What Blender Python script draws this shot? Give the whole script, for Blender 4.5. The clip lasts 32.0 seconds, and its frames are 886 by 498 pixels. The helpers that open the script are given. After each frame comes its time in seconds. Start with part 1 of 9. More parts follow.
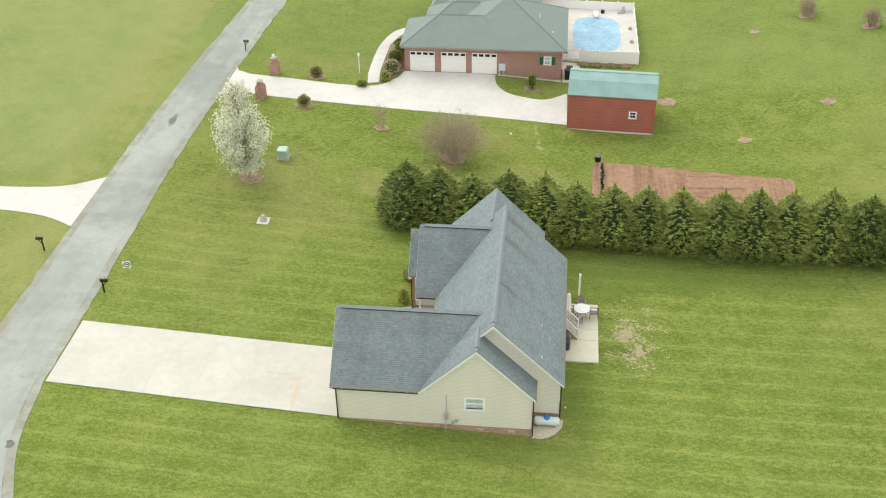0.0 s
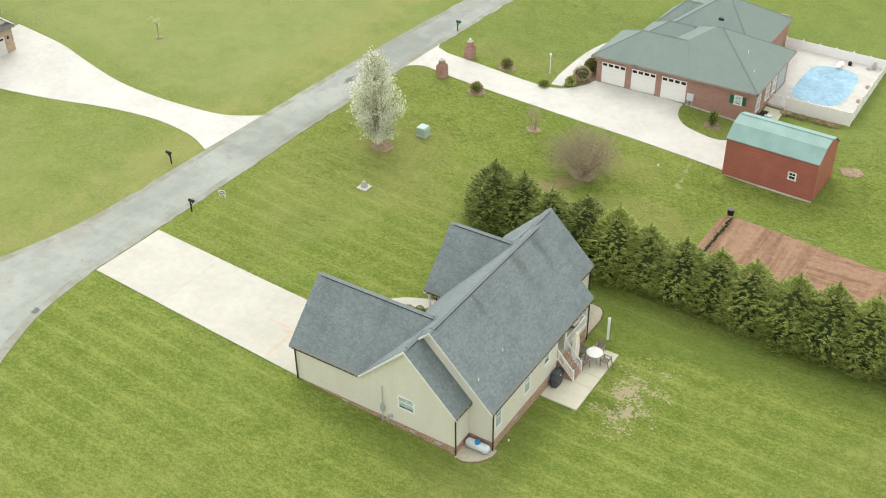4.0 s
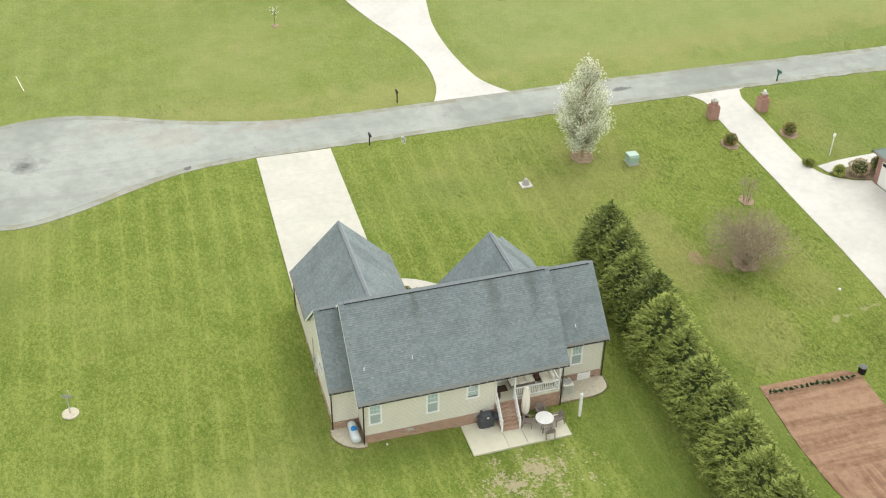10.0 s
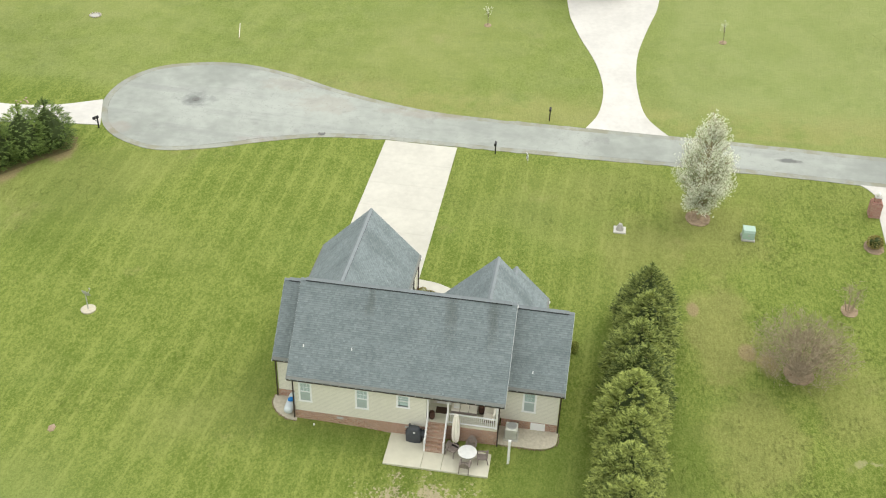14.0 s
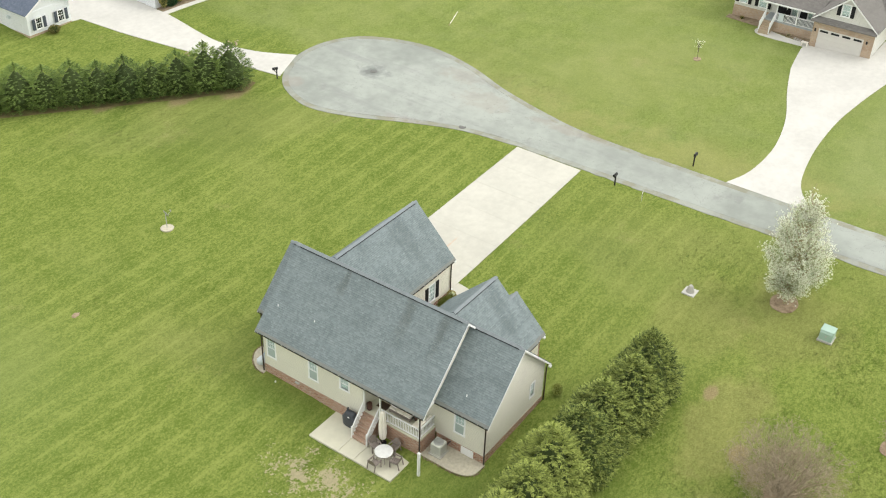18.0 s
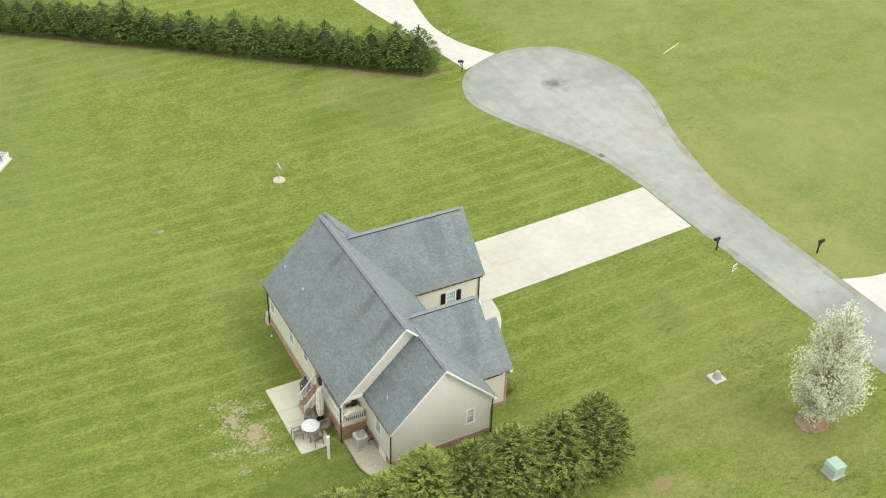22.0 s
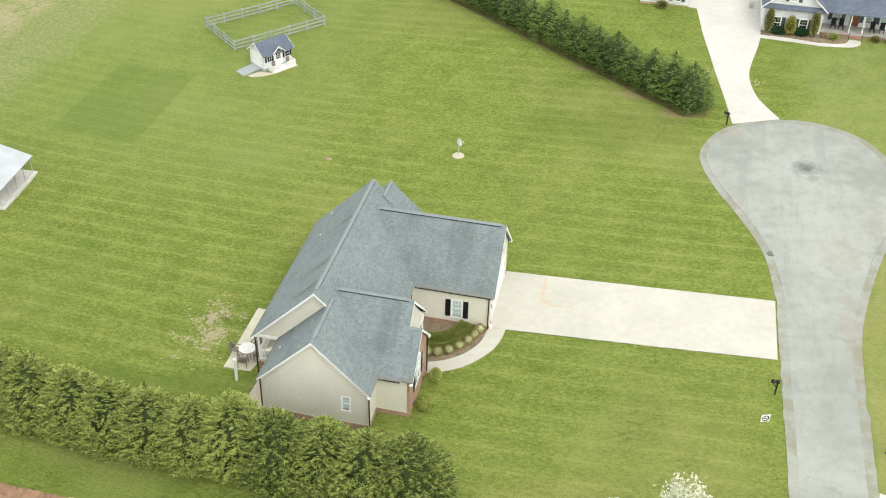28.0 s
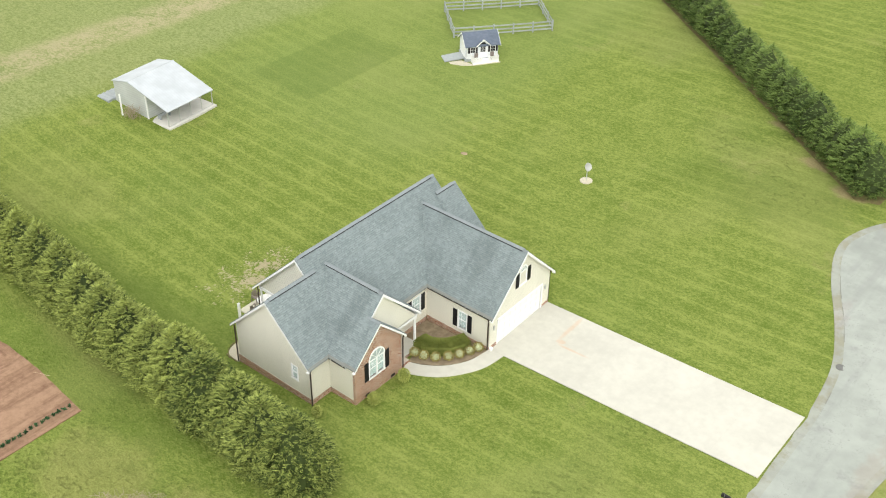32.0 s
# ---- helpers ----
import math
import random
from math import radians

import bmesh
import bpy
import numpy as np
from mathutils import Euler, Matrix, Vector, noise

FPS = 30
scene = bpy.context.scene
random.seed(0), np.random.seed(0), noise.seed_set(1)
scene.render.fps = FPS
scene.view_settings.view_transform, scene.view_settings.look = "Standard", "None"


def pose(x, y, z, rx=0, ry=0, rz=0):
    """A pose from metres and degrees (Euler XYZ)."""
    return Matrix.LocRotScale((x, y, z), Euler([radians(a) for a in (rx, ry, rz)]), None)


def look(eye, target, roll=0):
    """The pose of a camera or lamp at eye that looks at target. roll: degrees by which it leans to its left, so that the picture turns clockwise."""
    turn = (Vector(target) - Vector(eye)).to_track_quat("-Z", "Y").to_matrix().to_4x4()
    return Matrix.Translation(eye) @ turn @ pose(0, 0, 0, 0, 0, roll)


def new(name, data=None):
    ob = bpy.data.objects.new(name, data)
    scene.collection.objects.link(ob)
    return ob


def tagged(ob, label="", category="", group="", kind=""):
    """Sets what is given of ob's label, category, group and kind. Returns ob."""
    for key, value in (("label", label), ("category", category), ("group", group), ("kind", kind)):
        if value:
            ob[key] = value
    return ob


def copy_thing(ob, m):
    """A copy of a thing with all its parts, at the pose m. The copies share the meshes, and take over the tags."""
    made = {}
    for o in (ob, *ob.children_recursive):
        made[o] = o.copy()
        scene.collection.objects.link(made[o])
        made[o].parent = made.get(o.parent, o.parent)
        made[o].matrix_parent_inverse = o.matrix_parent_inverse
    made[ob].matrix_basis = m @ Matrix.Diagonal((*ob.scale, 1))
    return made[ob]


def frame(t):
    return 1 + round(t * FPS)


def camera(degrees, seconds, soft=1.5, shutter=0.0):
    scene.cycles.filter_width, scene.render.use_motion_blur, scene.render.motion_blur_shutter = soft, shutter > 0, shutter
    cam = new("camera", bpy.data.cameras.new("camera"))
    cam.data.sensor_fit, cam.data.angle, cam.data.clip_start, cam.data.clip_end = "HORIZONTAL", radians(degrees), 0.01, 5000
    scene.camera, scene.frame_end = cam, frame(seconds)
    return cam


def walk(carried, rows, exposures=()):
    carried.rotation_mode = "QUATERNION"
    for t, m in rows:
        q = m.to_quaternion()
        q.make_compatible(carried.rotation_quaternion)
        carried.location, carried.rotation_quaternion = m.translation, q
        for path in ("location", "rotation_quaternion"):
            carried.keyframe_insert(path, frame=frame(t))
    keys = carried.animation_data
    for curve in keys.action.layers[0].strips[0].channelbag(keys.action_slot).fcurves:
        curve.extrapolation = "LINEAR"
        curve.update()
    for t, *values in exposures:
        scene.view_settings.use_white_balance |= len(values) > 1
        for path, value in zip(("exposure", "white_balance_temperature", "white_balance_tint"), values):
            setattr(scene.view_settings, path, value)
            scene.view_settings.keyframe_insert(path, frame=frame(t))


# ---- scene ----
cam = camera(45.05, 32.0, soft=1.1)
PATH = [
    (0, (0.569, -13.227, 49.765), (-3.259, 19.366, 26.895), -1.02),
    (0.5, (4.022, -12.686, 49.739), (-1.719, 19.638, 26.886), -1.03),
    (1, (7.470, -11.965, 49.786), (-0.186, 19.965, 26.941), -1.11),
    (1.5, (10.766, -11.092, 49.717), (1.272, 20.370, 26.913), -1.05),
    (2, (14.089, -9.979, 49.624), (2.775, 20.892, 26.842), -1.04),
    (2.5, (17.276, -8.645, 49.486), (4.192, 21.522, 26.709), -1.03),
    (3, (20.385, -7.142, 49.331), (5.578, 22.234, 26.576), -1.02),
    (3.5, (23.367, -5.452, 49.199), (6.911, 23.055, 26.471), -0.92),
    (4, (26.243, -3.623, 49.190), (8.201, 23.900, 26.455), -0.82),
    (4.5, (29.012, -1.659, 49.276), (9.441, 24.767, 26.502), -0.75),
    (5, (31.652, 0.455, 49.388), (10.621, 25.687, 26.562), -0.68),
    (5.5, (34.145, 2.734, 49.455), (11.718, 26.692, 26.586), -0.60),
    (6, (36.479, 5.196, 49.425), (12.717, 27.813, 26.537), -0.51),
    (6.5, (38.670, 7.840, 49.314), (13.657, 29.046, 26.410), -0.41),
    (7, (40.685, 10.585, 49.205), (14.521, 30.327, 26.276), -0.31),
    (7.5, (42.532, 13.442, 49.104), (15.280, 31.659, 26.182), -0.21),
    (8, (44.352, 16.334, 49.000), (16.075, 32.963, 26.111), -0.09),
    (8.5, (45.921, 19.317, 48.871), (16.742, 34.344, 26.007), 0.15),
    (9, (47.325, 22.321, 48.850), (17.366, 35.726, 25.986), 0.46),
    (9.5, (48.563, 25.444, 48.803), (17.929, 37.151, 25.902), 0.71),
    (10, (49.632, 28.659, 48.813), (18.373, 38.601, 25.921), 0.89),
    (10.5, (50.483, 31.902, 48.808), (18.721, 40.098, 25.917), 1.13),
    (11, (51.188, 35.206, 48.720), (18.994, 41.628, 25.865), 1.34),
    (11.5, (51.659, 38.572, 48.726), (19.132, 43.149, 25.899), 1.44),
    (12, (52.011, 41.935, 48.690), (19.249, 44.702, 25.908), 1.56),
    (12.5, (52.084, 45.282, 48.717), (19.222, 46.213, 25.930), 1.66),
    (13, (52.028, 48.720, 48.776), (19.146, 47.691, 26.023), 1.66),
    (13.5, (51.726, 52.147, 48.964), (18.969, 49.192, 26.200), 1.67),
    (14, (51.276, 55.587, 49.068), (18.757, 50.755, 26.283), 1.74),
    (14.5, (50.612, 58.913, 49.215), (18.469, 52.276, 26.351), 1.91),
    (15, (49.762, 62.125, 49.260), (18.072, 53.727, 26.342), 2.07),
    (15.5, (48.734, 65.254, 49.218), (17.568, 55.127, 26.280), 2.21),
    (16, (47.522, 68.329, 49.171), (16.969, 56.491, 26.228), 2.32),
    (16.5, (46.121, 71.376, 49.203), (16.295, 57.834, 26.244), 2.38),
    (17, (44.554, 74.387, 49.368), (15.565, 59.161, 26.394), 2.40),
    (17.5, (42.897, 77.269, 49.403), (14.815, 60.408, 26.444), 2.32),
    (18, (41.012, 80.102, 49.486), (13.983, 61.611, 26.519), 1.97),
    (18.5, (38.903, 82.881, 49.621), (12.987, 62.838, 26.670), 1.99),
    (19, (36.640, 85.588, 49.765), (11.943, 64.035, 26.840), 1.92),
    (19.5, (34.283, 88.057, 49.863), (10.882, 65.089, 26.953), 1.93),
    (20, (31.815, 90.379, 49.957), (9.775, 66.121, 27.027), 1.95),
    (20.5, (29.253, 92.561, 49.948), (8.622, 67.128, 26.980), 2.11),
    (21, (26.493, 94.563, 50.014), (7.379, 68.021, 26.988), 2.17),
    (21.5, (23.478, 96.442, 50.068), (6.002, 68.838, 26.990), 2.14),
    (22, (20.315, 98.224, 50.089), (4.584, 69.611, 26.985), 1.83),
    (22.5, (17.093, 99.778, 50.127), (3.111, 70.312, 26.970), 1.74),
    (23, (13.777, 101.174, 50.196), (1.603, 70.926, 27.027), 1.59),
    (23.5, (10.432, 102.356, 50.246), (0.046, 71.426, 27.106), 1.58),
    (24, (7.065, 103.310, 50.346), (-1.539, 71.853, 27.187), 1.67),
    (24.5, (3.611, 104.060, 50.431), (-3.168, 72.177, 27.247), 1.72),
    (25, (0.032, 104.589, 50.490), (-4.852, 72.410, 27.238), 1.75),
    (25.5, (-3.545, 104.887, 50.450), (-6.530, 72.527, 27.128), 1.77),
    (26, (-7.157, 104.829, 50.374), (-8.213, 72.381, 27.007), 1.76),
    (26.5, (-10.781, 104.621, 50.272), (-9.877, 72.185, 26.883), 1.73),
    (27, (-14.355, 104.243, 50.136), (-11.510, 71.922, 26.743), 1.70),
    (27.5, (-17.822, 103.673, 49.956), (-13.076, 71.556, 26.589), 1.66),
    (28, (-21.134, 102.914, 49.748), (-14.556, 71.087, 26.429), 1.67),
    (28.5, (-24.313, 102.027, 49.607), (-15.960, 70.601, 26.311), 1.72),
    (29, (-27.431, 100.946, 49.522), (-17.278, 70.043, 26.244), 1.71),
    (29.5, (-30.483, 99.586, 49.396), (-18.552, 69.321, 26.122), 1.68),
    (30, (-33.513, 98.018, 49.253), (-19.772, 68.529, 25.980), 1.55),
    (30.5, (-36.505, 96.290, 49.244), (-21.018, 67.682, 25.970), 1.47),
    (31, (-39.514, 94.392, 49.235), (-22.348, 66.773, 25.943), 1.37),
    (31.5, (-42.447, 92.358, 49.270), (-23.631, 65.842, 25.972), 1.27),
    (32, (-45.352, 90.159, 49.299), (-24.923, 64.867, 25.997), 1.13),
]
walk(cam, [(t, look(eye, target, roll)) for t, eye, target, roll in PATH], [(0, 0.63), (25, 0.63), (28, 0.69), (30, 0.72), (32, 0.72)])

# ---- world and light ----
world = bpy.data.worlds.new("overcast_sky")
scene.world = world
world.use_nodes = True
wn, wl = world.node_tree.nodes, world.node_tree.links
sky = wn.new("ShaderNodeTexSky")
sky.sky_type, sky.sun_disc = "NISHITA", False
sky.sun_elevation, sky.sun_rotation = radians(45), radians(-44)
sky.air_density, sky.dust_density, sky.ozone_density = 1.6, 4.0, 1.0
grey = wn.new("ShaderNodeHueSaturation")
grey.inputs["Saturation"].default_value = 0.25
wl.new(sky.outputs[0], grey.inputs["Color"])
cloud = wn.new("ShaderNodeMix")
cloud.data_type = "RGBA"
cloud.inputs[0].default_value = 0.78
cloud.inputs[7].default_value = (4.3, 4.25, 4.1, 1)
wl.new(grey.outputs[0], cloud.inputs[6])
wl.new(cloud.outputs[2], wn["Background"].inputs["Color"])
wn["Background"].inputs["Strength"].default_value = 0.218
sun_data = bpy.data.lights.new("sun", "SUN")
sun_data.energy, sun_data.angle, sun_data.color = 0.6, radians(40), (1.0, 0.97, 0.9)
sun = new("sun", sun_data)
sun.matrix_world = look((-66, 118, 98), (0, 50, 0))
scene.view_settings.exposure = 0.63

# ---- the lie of the land ----
LAND = [0.191, -1.993, -0.29, 1.263, 0.127, 0.739, 0.759, 0.996, -0.247, -0.027]


def g(x, y):
    """Height of the ground."""
    u = min(max((x + 10) / 40, -1.6), 1.3)
    v = min(max((y - 45) / 40, -1.6), 1.5)
    terms = (1, u, v, u * u, u * v, v * v, u ** 3, u * u * v, u * v * v, v ** 3)
    hollow = 0.24 * math.exp(-((x - 7.0) ** 2 + (y - 47.0) ** 2) / 30)
    rise = 0.62 * math.exp(-((x + 6.5) / 7.5) ** 2 - ((y - 91.0) / 7.0) ** 2)
    dip = 0.3 * math.exp(-((x - 8.0) / 7.0) ** 2 - ((y - 76.0) / 6.0) ** 2)
    return sum(c * b for c, b in zip(LAND, terms)) - hollow + rise - dip - sum(
        d * math.exp(-((x - cx) / sx) ** 2 - ((y - cy) / sy) ** 2) for d, cx, cy, sx, sy in ((0.4, 31, 36, 5.5, 6), (0.65, -30, -11, 14, 16), (0.28, -53, 57, 8, 10), (0.8, -45, -11, 6, 7), (0.14, 4.3, 51.6, 1.8, 1.8), (0.55, 3.5, 105.5, 6.5, 5.5), (0.16, 2.4, 46.0, 1.9, 2.0)))


# ---- materials ----
def nodes_of(name):
    m = bpy.data.materials.new(name)
    m.use_nodes = True
    nt = m.node_tree
    return m, nt, nt.nodes, nt.links, nt.nodes["Principled BSDF"]


class N:
    """Short hand for building a node tree."""

    def __init__(self, name, rough=0.8, metal=0.0, spec=0.3):
        self.m, self.nt, self.n, self.l, self.b = nodes_of(name)
        self.b.inputs["Roughness"].default_value = rough
        self.b.inputs["Metallic"].default_value = metal
        self.b.inputs["Specular IOR Level"].default_value = spec
        self.pos = self.n.new("ShaderNodeNewGeometry").outputs["Position"]

    def link(self, a, b):
        if isinstance(a, (int, float, tuple, list)):
            b.default_value = a
        else:
            self.l.new(a, b)

    def noise(self, scale, detail=3.0, rough=0.55, vec=None, stretch=None):
        t = self.n.new("ShaderNodeTexNoise")
        t.inputs["Scale"].default_value, t.inputs["Detail"].default_value, t.inputs["Roughness"].default_value = scale, detail, rough
        v = vec or self.pos
        if stretch:
            mp = self.n.new("ShaderNodeMapping")
            mp.inputs["Scale"].default_value = stretch
            self.l.new(v, mp.inputs[0])
            v = mp.outputs[0]
        self.l.new(v, t.inputs["Vector"])
        return t.outputs["Fac"]

    def math(self, op, a, b=0.0, clamp=False):
        t = self.n.new("ShaderNodeMath")
        t.operation, t.use_clamp = op, clamp
        self.link(a, t.inputs[0]), self.link(b, t.inputs[1])
        return t.outputs[0]

    def ramp(self, fac, lo, hi):
        """0 at lo, 1 at hi, smooth between."""
        t = self.n.new("ShaderNodeMapRange")
        t.interpolation_type = "SMOOTHSTEP"
        self.link(fac, t.inputs["Value"])
        t.inputs["From Min"].default_value, t.inputs["From Max"].default_value = lo, hi
        return t.outputs[0]

    def mix(self, fac, a, b, mode="MIX"):
        t = self.n.new("ShaderNodeMix")
        t.data_type, t.blend_type = "RGBA", mode
        self.link(fac, t.inputs[0])
        self.link(a if not isinstance(a, tuple) else (*a, 1)[:4], t.inputs[6])
        self.link(b if not isinstance(b, tuple) else (*b, 1)[:4], t.inputs[7])
        return t.outputs[2]

    def xyz(self, vec=None):
        t = self.n.new("ShaderNodeSeparateXYZ")
        self.l.new(vec or self.pos, t.inputs[0])
        return t.outputs

    def vec(self, x, y, z=0.0):
        t = self.n.new("ShaderNodeCombineXYZ")
        self.link(x, t.inputs[0]), self.link(y, t.inputs[1]), self.link(z, t.inputs[2])
        return t.outputs[0]

    def brick(self, vec, w, h, mortar, c1, c2, cm, bias=0.0):
        t = self.n.new("ShaderNodeTexBrick")
        self.l.new(vec, t.inputs["Vector"])
        for key, val in (("Color1", (*c1, 1)), ("Color2", (*c2, 1)), ("Mortar", (*cm, 1)), ("Scale", 1.0), ("Mortar Size", mortar),
                         ("Mortar Smooth", 0.2), ("Bias", bias), ("Brick Width", w), ("Row Height", h)):
            t.inputs[key].default_value = val
        return t.outputs["Color"], t.outputs["Fac"]

    def object_random(self):
        return self.n.new("ShaderNodeObjectInfo").outputs["Random"]

    def island_random(self):
        return self.n.new("ShaderNodeNewGeometry").outputs["Random Per Island"]

    def bump(self, height, strength=0.3, dist=0.02):
        t = self.n.new("ShaderNodeBump")
        t.inputs["Strength"].default_value, t.inputs["Distance"].default_value = strength, dist
        self.l.new(height, t.inputs["Height"])
        self.l.new(t.outputs[0], self.b.inputs["Normal"])

    def done(self, color):
        self.link(color if not isinstance(color, tuple) else (*color, 1)[:4], self.b.inputs["Base Color"])
        return self.m


def plain(name, c, rough=0.6, metal=0.0, vary=0.12, scale=3.0, fine=40.0, bump=0.1, rnd=0.0, spec=0.3):
    """A surface of one colour with grain and stains."""
    k = N(name, rough, metal, spec)
    big, small = k.noise(scale, 4), k.noise(fine, 2)
    f = k.math("ADD", k.math("MULTIPLY", big, 1.4), k.math("MULTIPLY", small, 0.6))
    if rnd:
        f = k.math("ADD", f, k.math("MULTIPLY", k.math("SUBTRACT", k.object_random(), 0.5), rnd * 6))
    f = k.math("MULTIPLY", f, 0.5, True)
    col = k.mix(f, tuple(v * (1 - vary) for v in c), tuple(min(v * (1 + vary), 0.95) for v in c))
    if bump:
        k.bump(small, bump, 0.01)
    return k.done(col)


def make_grass():
    k = N("mown_grass", 0.95, 0, 0.05)
    x, y, z = k.xyz()

    def zone(cx, cy, rx, ry, fray=1.2):
        """1 in the middle of a frayed oval, 0 outside it."""
        dx, dy = k.math("MULTIPLY", k.math("SUBTRACT", x, cx), 1 / rx), k.math("MULTIPLY", k.math("SUBTRACT", y, cy), 1 / ry)
        d = k.math("ADD", k.math("MULTIPLY", dx, dx), k.math("MULTIPLY", dy, dy))
        return k.math("SUBTRACT", 1.0, k.ramp(k.math("ADD", d, k.math("MULTIPLY", k.math("SUBTRACT", fray_noise, 0.5), fray * 2)), 0.2, 1.1))

    def span(v, a, b, c, d):
        return k.math("MULTIPLY", k.ramp(v, a, b), k.math("SUBTRACT", 1.0, k.ramp(v, c, d)))

    def times(a, b):
        return k.math("MULTIPLY", a, b)

    fray_noise = k.noise(0.28, 5, 0.65)
    patch, mid, blade = k.noise(0.045, 3), k.noise(0.4, 4, 0.6), k.noise(9.0, 3, 0.7)
    drift = k.noise(0.022, 2)
    west = k.math("SUBTRACT", 1.0, k.ramp(x, -38.0, -34.0))
    # mowing lanes a mower's width apart, with bright seams between them
    swing = k.math("ADD", times(y, 3.5), k.math("ADD", times(x, 0.12), times(drift, 6.0)))
    lane = k.math("SINE", swing)
    show = times(k.ramp(k.noise(0.03, 2), 0.34, 0.56), k.math("ADD", 0.25, times(k.ramp(x, -38.0, -30.0), 0.75)))
    front = times(span(x, -33.0, -30.0, -13.0, -8.0), span(y, 43.0, 45.0, 58.0, 68.0))
    back = times(k.ramp(x, 2.0, 10.0), span(y, 4.0, 14.0, 52.0, 58.0))
    show = k.math("MAXIMUM", show, times(k.math("MAXIMUM", front, back), 0.8))
    show = times(show, k.math("SUBTRACT", 1.0, times(k.ramp(y, 60.0, 66.0), 0.8)))
    line = times(k.ramp(lane, 0.86, 1.0), k.ramp(k.noise(0.7, 4, 0.7), 0.36, 0.58))
    lane = times(k.math("ADD", times(lane, 0.018), times(line, 0.07)), show)
    # tufts drawn out a little along the lanes
    streak = k.noise(3.4, 4, 0.7, None, (0.75, 1.2, 1.0))
    f = k.math("ADD", times(mid, 0.2), k.math("ADD", times(streak, 0.42), times(k.noise(8.0, 3, 0.75), 0.38)))
    f = k.math("ADD", f, lane)
    col = k.mix(k.ramp(f, 0.37, 0.64), (0.094, 0.140, 0.022), (0.222, 0.265, 0.066))
    col = k.mix(times(k.ramp(patch, 0.48, 0.7), 0.5), col, (0.244, 0.262, 0.086))
    # cool green and straw-tinted drifts
    col = k.mix(times(k.ramp(k.noise(0.07, 4, 0.6), 0.5, 0.68), 0.22), col, (0.115, 0.175, 0.04))
    thin = times(k.ramp(k.noise(0.16, 5, 0.65), 0.6, 0.74), k.ramp(blade, 0.35, 0.6))
    col = k.mix(times(thin, 0.5), col, (0.27, 0.235, 0.11))
    # darker hollows between the tufts, thickest on the rougher ground
    rough = k.math("MAXIMUM", times(times(k.ramp(y, 61.0, 66.0), 0.62), k.math("SUBTRACT", 1.0, times(west, 0.8))), times(west, 0.25))
    rough = k.math("MAXIMUM", rough, times(k.ramp(k.noise(0.06, 3), 0.48, 0.62), 0.6))
    hollow = k.noise(2.8, 5, 0.72, None, (0.8, 1.2, 1.0))
    pit = times(times(k.ramp(hollow, 0.53, 0.66), rough), k.ramp(k.noise(0.22, 3), 0.36, 0.58))
    col = k.mix(times(pit, 0.5), col, (0.06, 0.094, 0.018))
    # long dark weed drifts across the lane
    weed = times(times(k.ramp(k.noise(0.5, 4, 0.65, None, (1.6, 0.35, 1.0)), 0.56, 0.68), k.ramp(hollow, 0.42, 0.58)), west)
    col = k.mix(times(weed, 0.35), col, (0.085, 0.125, 0.04))
    # thin yellowed turf round the bare shrub and along the north screen
    for cx, cy, rx, ry, amount in ((-12.0, 67.0, 6.5, 3.2, 0.34), (-1.5, 68.5, 6.0, 4.0, 0.26), (-24.0, 67.0, 6.0, 5.0, 0.22), (-6.0, 75.0, 7.0, 3.0, 0.18), (-20.5, 61.0, 6.0, 4.0, 0.2), (9.5, 62.0, 10.0, 1.2, 0.12), (-24.0, 88.0, 7.0, 3.0, 0.25)):
        col = k.mix(times(zone(cx, cy, rx, ry), amount), col, k.mix(blade, (0.27, 0.235, 0.085), (0.34, 0.30, 0.14)))
    # lush green round the drain field, house and screen, with their shade painted in
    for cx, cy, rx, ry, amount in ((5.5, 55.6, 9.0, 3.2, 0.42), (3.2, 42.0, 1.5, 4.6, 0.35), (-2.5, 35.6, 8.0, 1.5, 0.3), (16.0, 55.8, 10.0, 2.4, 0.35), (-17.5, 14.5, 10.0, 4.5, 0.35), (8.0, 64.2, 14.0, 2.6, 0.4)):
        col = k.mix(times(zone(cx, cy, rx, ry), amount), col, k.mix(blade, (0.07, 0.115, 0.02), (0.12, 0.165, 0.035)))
    # evened-out field; distance haze painted into the grass past y 82
    calm_haze = k.math("MAXIMUM", times(k.ramp(x, 4.0, 14.0), k.math("SUBTRACT", 1.0, k.ramp(y, 24.0, 36.0))), k.ramp(y, 82.0, 92.0))
    col = k.mix(times(calm_haze, 0.42), col, (0.174, 0.227, 0.069))
    # coarse weeds across the lane
    for cx, cy, rx, ry in ((-55.5, 23.1, 1.7, 1.0), (-50.6, 22.4, 0.8, 1.5), (-48.8, 29.6, 0.6, 0.8)):
        col = k.mix(times(zone(cx, cy, rx, ry, 1.6), 0.45), col, (0.15, 0.18, 0.045))
    # reddish bare spots
    for cx, cy, rx, ry in ((-10.0, 68.6, 1.1, 0.7), (-8.6, 70.0, 1.6, 0.9), (-13.9, 64.8, 0.9, 0.5), (-24.6, 9.9, 2.2, 1.4), (-21.0, 7.3, 2.6, 1.0), (-16.0, 2.7, 3.0, 0.9)):
        col = k.mix(times(zone(cx, cy, rx, ry, 1.5), 0.6), col, k.mix(blade, (0.22, 0.14, 0.09), (0.34, 0.25, 0.16)))
    # a trodden pale track from the shed corner to the garden plot
    way = k.math("ADD", k.math("ADD", x, 0.6), k.math("ADD", times(k.math("SUBTRACT", y, 77.0), 0.2), times(k.math("SUBTRACT", fray_noise, 0.5), 3.0)))
